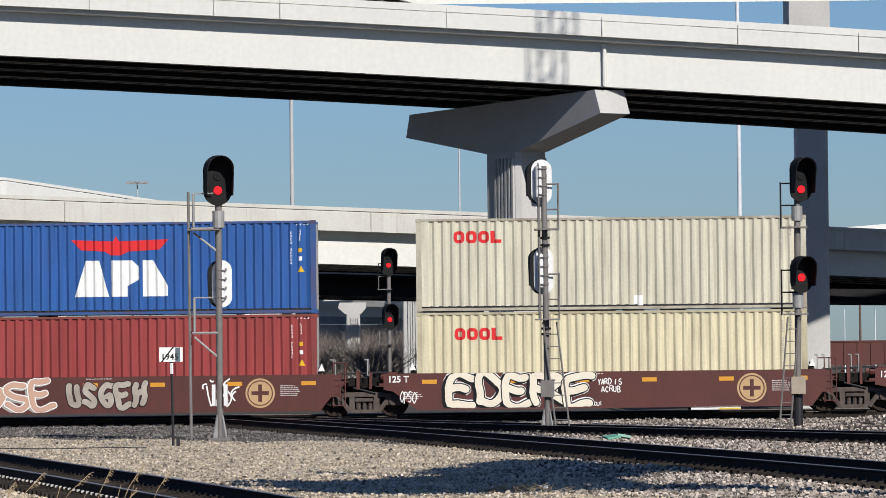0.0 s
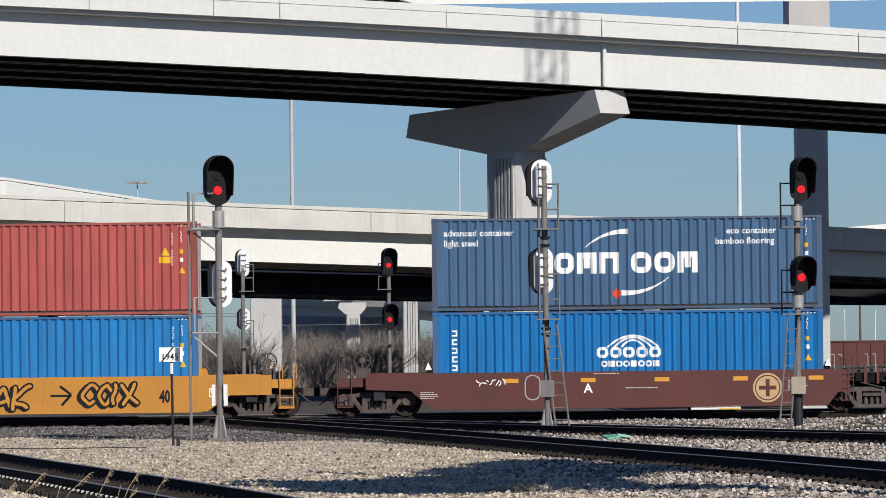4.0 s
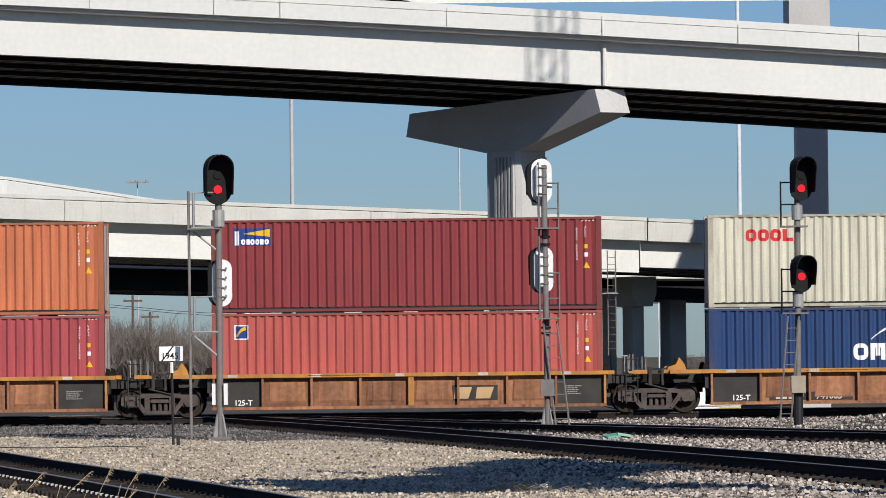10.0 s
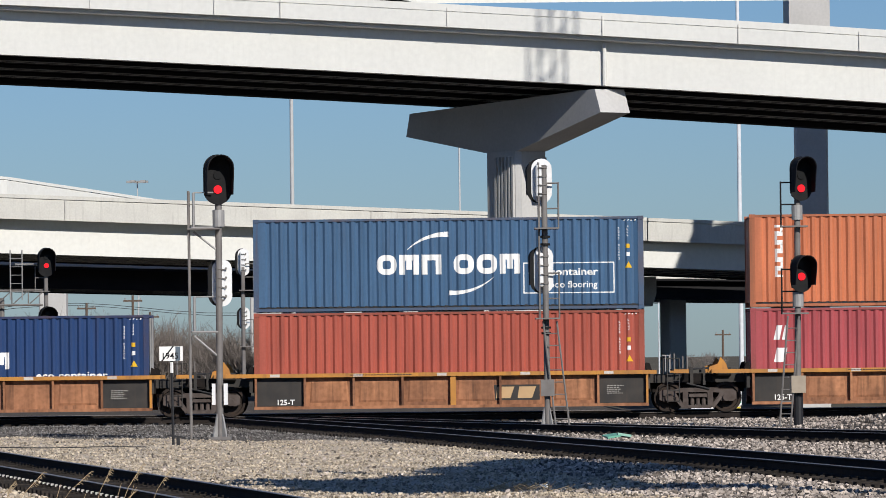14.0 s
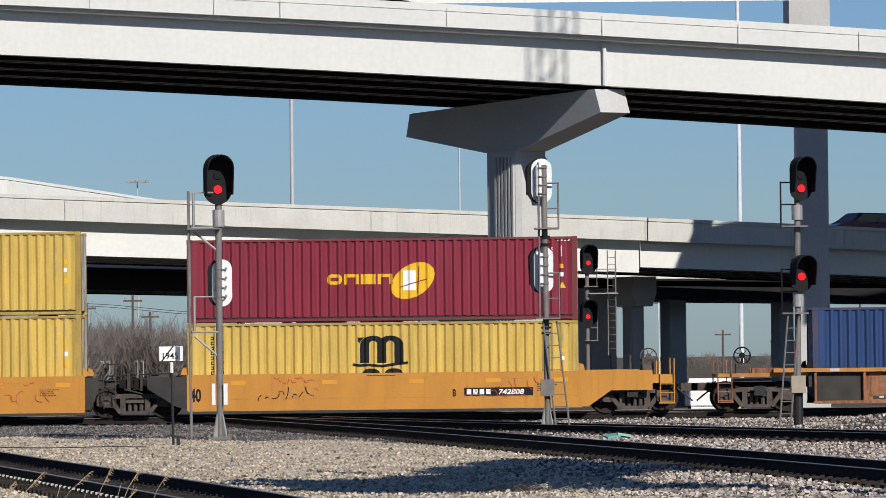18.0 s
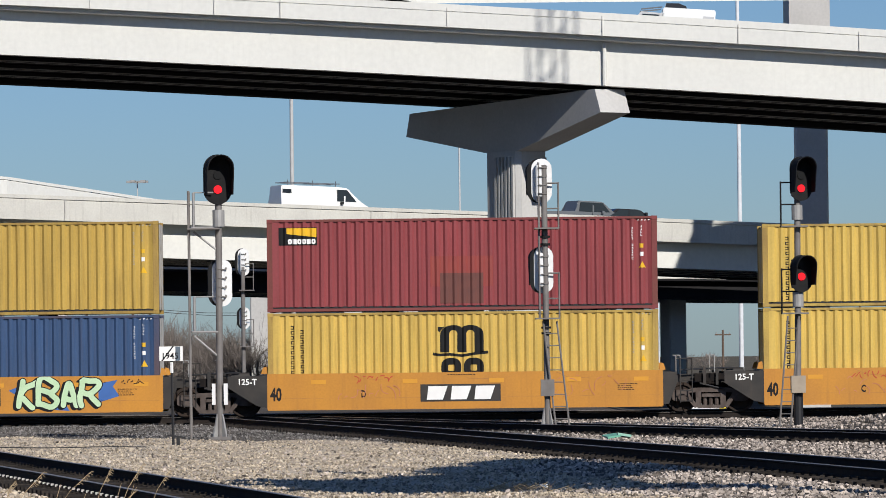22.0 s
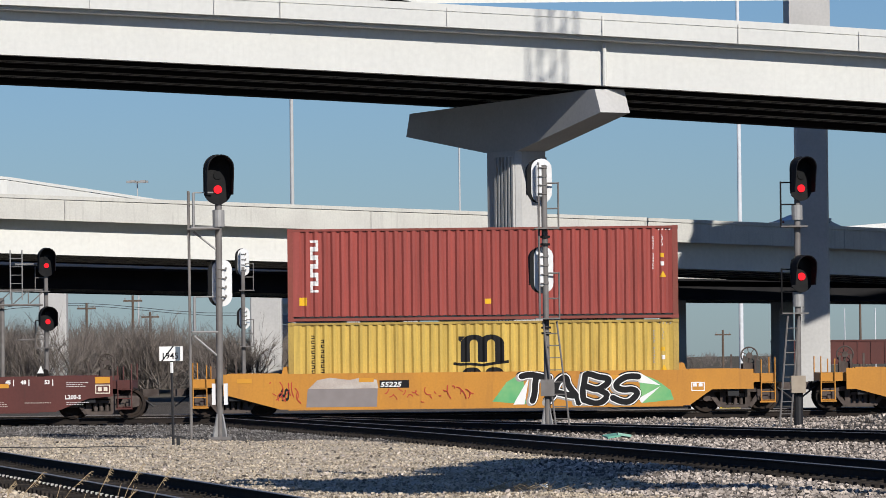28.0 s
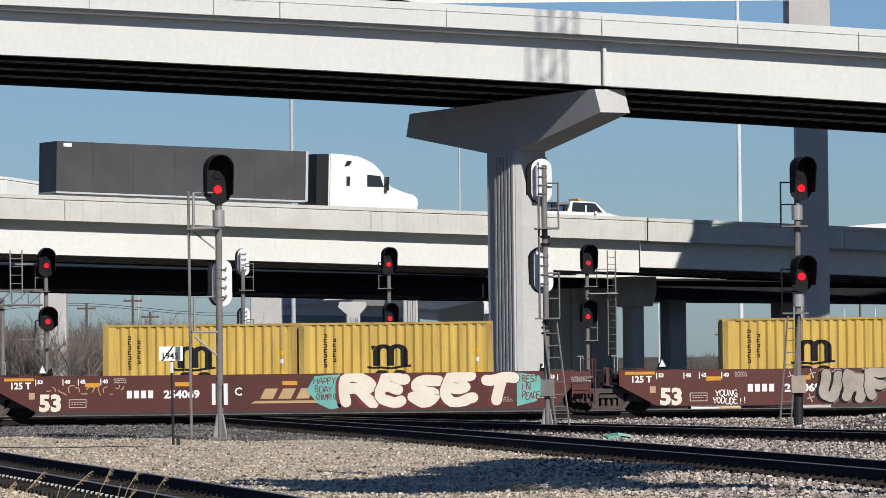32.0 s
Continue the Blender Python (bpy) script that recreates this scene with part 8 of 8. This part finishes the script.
def semi_truck():
    root = thing("semi_truck", (0, 0, 0), "white sleeper tractor with a dark tarped trailer", "truck", "highway traffic")
    bm = a_box(-17.6, -1.95, -1.28, 1.28, 1.25, 4.1)
    trailer = part("trailer", bm, TARP, root, "dark tarpaulin trailer")
    for i in range(6):
        x = -15.4 + i * 2.55
        part("tarp_rib", a_box(x, x + 0.05, -1.295, 1.295, 1.3, 4.12), TARP, trailer)
    part("trailer_rail", a_box(-17.6, -1.95, -1.30, 1.30, 1.15, 1.25), CAR_PAINT["silver"], root)
    part("front_post", a_box(-1.94, -1.78, -1.29, 1.29, 1.2, 4.12), CAR_PAINT["silver"], root)
    part("marker_plate", a_box(-17.2, -16.7, -1.30, -1.285, 3.8, 4.0), WHITE_P, root)
    cab = [(-0.4, 0.7), (5.4, 0.7), (5.55, 1.5), (5.3, 1.8), (3.6, 2.15), (3.25, 2.9), (2.6, 3.55), (1.6, 3.95), (0.4, 4.05), (-0.4, 4.05)]
    bm = prism(bmesh.new(), cab, -1.2, 1.2)
    bmesh.ops.bevel(bm, geom=bm.edges[:], offset=0.1, segments=2, affect="EDGES")
    part("cab", bm, CAR_PAINT["white"], root, "white sleeper cab")
    part("fairing", a_box(-1.2, -0.41, -1.19, 1.19, 1.0, 4.0), CAR_PAINT["black"], root, "dark cab extender")
    for s in (-1, 1):
        part("side_window", prism(bmesh.new(), [(2.1, 2.2), (3.2, 2.2), (2.95, 2.85), (2.1, 2.9)], *sorted((s * 1.18, s * 1.207))), GLASS, root)
        part("sleeper_window", prism(bmesh.new(), [(0.75, 2.2), (0.98, 2.2), (0.98, 2.75), (0.75, 2.75)], *sorted((s * 1.18, s * 1.207))), GLASS, root)
        part("vent", prism(bmesh.new(), [(0.6, 3.3), (0.95, 3.4), (1.1, 3.65), (0.75, 3.65)], *sorted((s * 1.18, s * 1.207))), GLASS, root)
        part("mirror", a_box(3.2, 3.4, *sorted((s * 1.25, s * 1.5)), 2.0, 2.8), CAR_PAINT["black"], root)
        for x in (-16.3, -15.0, 0.3, 1.6, 4.6):
            part("wheel", prism(bmesh.new(), disc(0.5, 16, x, 0.5), *sorted((s * 0.9, s * 1.2))), RUBBER, root)
    return root


def on_bridge(x, lane, t, speed, ob):
    VEHICLES.append((ob, x + 1.2, lane, t, speed))


def bridge_pose(x, lane):
    """A place on the highway deck at x along it, lane metres in from the near girder."""
    d = math.atan(0.522)
    z = 7.29 - 0.0315 * min(x, 11.7) + 1.95 + 0.22 + 0.25 - 0.02 * max(0, x - 11.7)
    return pose(x - math.sin(d) * lane, 277.6 + 0.522 * x + math.cos(d) * lane, z, 0, 1.6, math.degrees(d))


def traffic():
    w1 = vehicle("suv", "white", "white sport utility car on the highway bridge")
    on_bridge(-5.5, 3.0, 2.0, 31.0, w1)
    on_bridge(-2.0, 3.0, 7.5, 29.0, vehicle("suv", "black", "black sport utility car on the highway bridge"))
    on_bridge(-21.2, 3.0, 19.0, 30.8, vehicle("suv", "black", "black sport utility car on the highway bridge"))
    on_bridge(4.3, 4.0, 19.0, -23.4, vehicle("suv", "red", "dark red van in the far lanes of the highway bridge"))
    on_bridge(-22.0, 3.0, 21.0, 29.8, vehicle("pickup", "grey", "grey pickup on the highway bridge"))
    on_bridge(-16.5, 3.0, 21.0, 27.0, vehicle("sedan", "black", "black sedan on the highway bridge"))
    on_bridge(7.8, 3.0, 21.0, 30.9, vehicle("suv", "grey", "dark grey sport utility car on the highway bridge"))
    on_bridge(18.0, 3.0, 21.0, 27.7, vehicle("pickup", "blue", "dark blue pickup on the highway bridge"))
    van = vehicle("van", "white", "white panel van on the highway bridge")
    roof_rack(van, 2.3)
    on_bridge(-6.9, 3.0, 22.0, 23.7, van)
    on_bridge(-6.1, 3.0, 23.0, 25.5, vehicle("sedan", "black", "black sedan on the highway bridge"))
    lv = vehicle("van", "white", "white van with red ladders on its roof")
    roof_rack(lv, 2.35)
    part("ladder_load", a_box(-2.5, 1.0, -0.4, 0.2, 2.4, 2.5), CAR_PAINT["red"], lv, "red ladders")
    on_bridge(-23.0, 3.0, 25.0, 26.0, lv)
    on_bridge(-5.4, 3.0, 25.0, 26.0, vehicle("suv", "silver", "silver sport utility car on the highway bridge"))
    on_bridge(11.5, 3.0, 25.0, 21.8, vehicle("suv", "black", "black sport utility car on the highway bridge"))
    on_bridge(9.9, 3.0, 27.5, 26.0, vehicle("sedan", "silver", "silver sedan on the highway bridge"))
    gp = vehicle("pickup", "white", "white pickup with dark equipment in its bed")
    for i in range(5):
        part("bed_load", a_box(-2.7 + i * 0.42, -2.35 + i * 0.42, -0.7, 0.7, 1.1, 1.5 + 0.12 * (i % 3)), CAR_PAINT["blue" if i % 2 else "black"], gp)
    part("beacon_bar", a_box(0.0, 0.3, -0.6, 0.6, 1.88, 2.0), ORANGE_P, gp, "amber beacon bar")
    on_bridge(-18.3, 3.0, 31.0, 26.3, gp)
    on_bridge(-6.6, 3.2, 32.0, 28.0, semi_truck())


def flyover_pose(x):
    return pose(x, 208.2, 14.13 - 0.0655 * x - 0.00022 * x * x + 2.12 - 0.166, 0, 3.9, 0)


def traffic_motions():
    rows = []
    for t, x in ((0.0, -60.0), (17.8, -60.0), (20.0, -23.0), (21.5, 2.9), (23.0, 28.7), (24.2, 52.0), (32.0, 52.0)):
        rows.append((t, flyover_pose(x + 0.5)))
    walk(FLYOVER_VAN, rows)
    for ob, x0, lane, t0, v in VEHICLES:
        a, b = (-95.0, 75.0) if v > 0 else (75.0, -95.0)
        turn = pose(0, 0, 0, 0, 0, 0 if v > 0 else 180)
        ta, tb = t0 + (a - x0) / v, t0 + (b - x0) / v
        rows = []
        ts = sorted({0.0, 32.0, *[t for t in (ta, tb) if 0 < t < 32], *[ta + (tb - ta) * k / 6 for k in range(1, 6) if 0 < ta + (tb - ta) * k / 6 < 32]})
        for t in ts:
            rows.append((t, bridge_pose(min(75.0, max(-95.0, x0 + v * (t - t0))), lane) @ turn))
        walk(ob, rows)


traffic()


def service_truck():
    """A white box-bodied truck with a grey rack and a black roof unit."""
    root = thing("vehicle", (0, 0, 0), "white box-bodied service truck on the upper flyover", "truck", "highway traffic")
    bm = a_box(-0.95, 1.35, -0.95, 0.95, 0.45, 1.75)
    bmesh.ops.bevel(bm, geom=bm.edges[:], offset=0.05, segments=2, affect="EDGES")
    part("body", bm, CAR_PAINT["white"], root, "white box body")
    part("side_window", a_box(-0.2, 0.12, -0.962, -0.94, 1.1, 1.32), GLASS, root)
    part("hatch", a_box(0.82, 1.3, -0.962, -0.945, 1.05, 1.45), CAR_PAINT["silver"], root)
    unit = prism(bmesh.new(), [(-0.85, 1.75), (0.15, 1.75), (0.05, 1.9), (-0.25, 2.0), (-0.8, 1.98)], -0.4, 0.4)
    part("roof_unit", unit, CAR_PAINT["black"], root, "black roof air conditioner")
    cab = prism(bmesh.new(), [(-2.5, 0.4), (-0.96, 0.4), (-0.96, 1.5), (-1.9, 1.52), (-2.3, 1.1)], -0.88, 0.88)
    part("cab", cab, CAR_PAINT["silver"], root, "silver cab")
    part("side_window", a_box(-1.85, -1.1, -0.9, -0.875, 1.05, 1.42), GLASS, root)
    part("rack_rail", prism(bmesh.new(), [(-1.9, 1.6), (-0.98, 1.75), (-0.98, 1.8), (-1.9, 1.66)], -0.8, -0.7), CAR_PAINT["grey"], root)
    part("rack_rail", prism(bmesh.new(), [(-1.9, 1.6), (-0.98, 1.75), (-0.98, 1.8), (-1.9, 1.66)], 0.7, 0.8), CAR_PAINT["grey"], root)
    for xx in (-1.8, 0.9):
        for sd in (-1, 1):
            part("wheel", prism(bmesh.new(), disc(0.38, 16, xx, 0.38), *sorted((sd * 0.75, sd * 0.94))), RUBBER, root)
    return root


FLYOVER_VAN = service_truck()


motions()
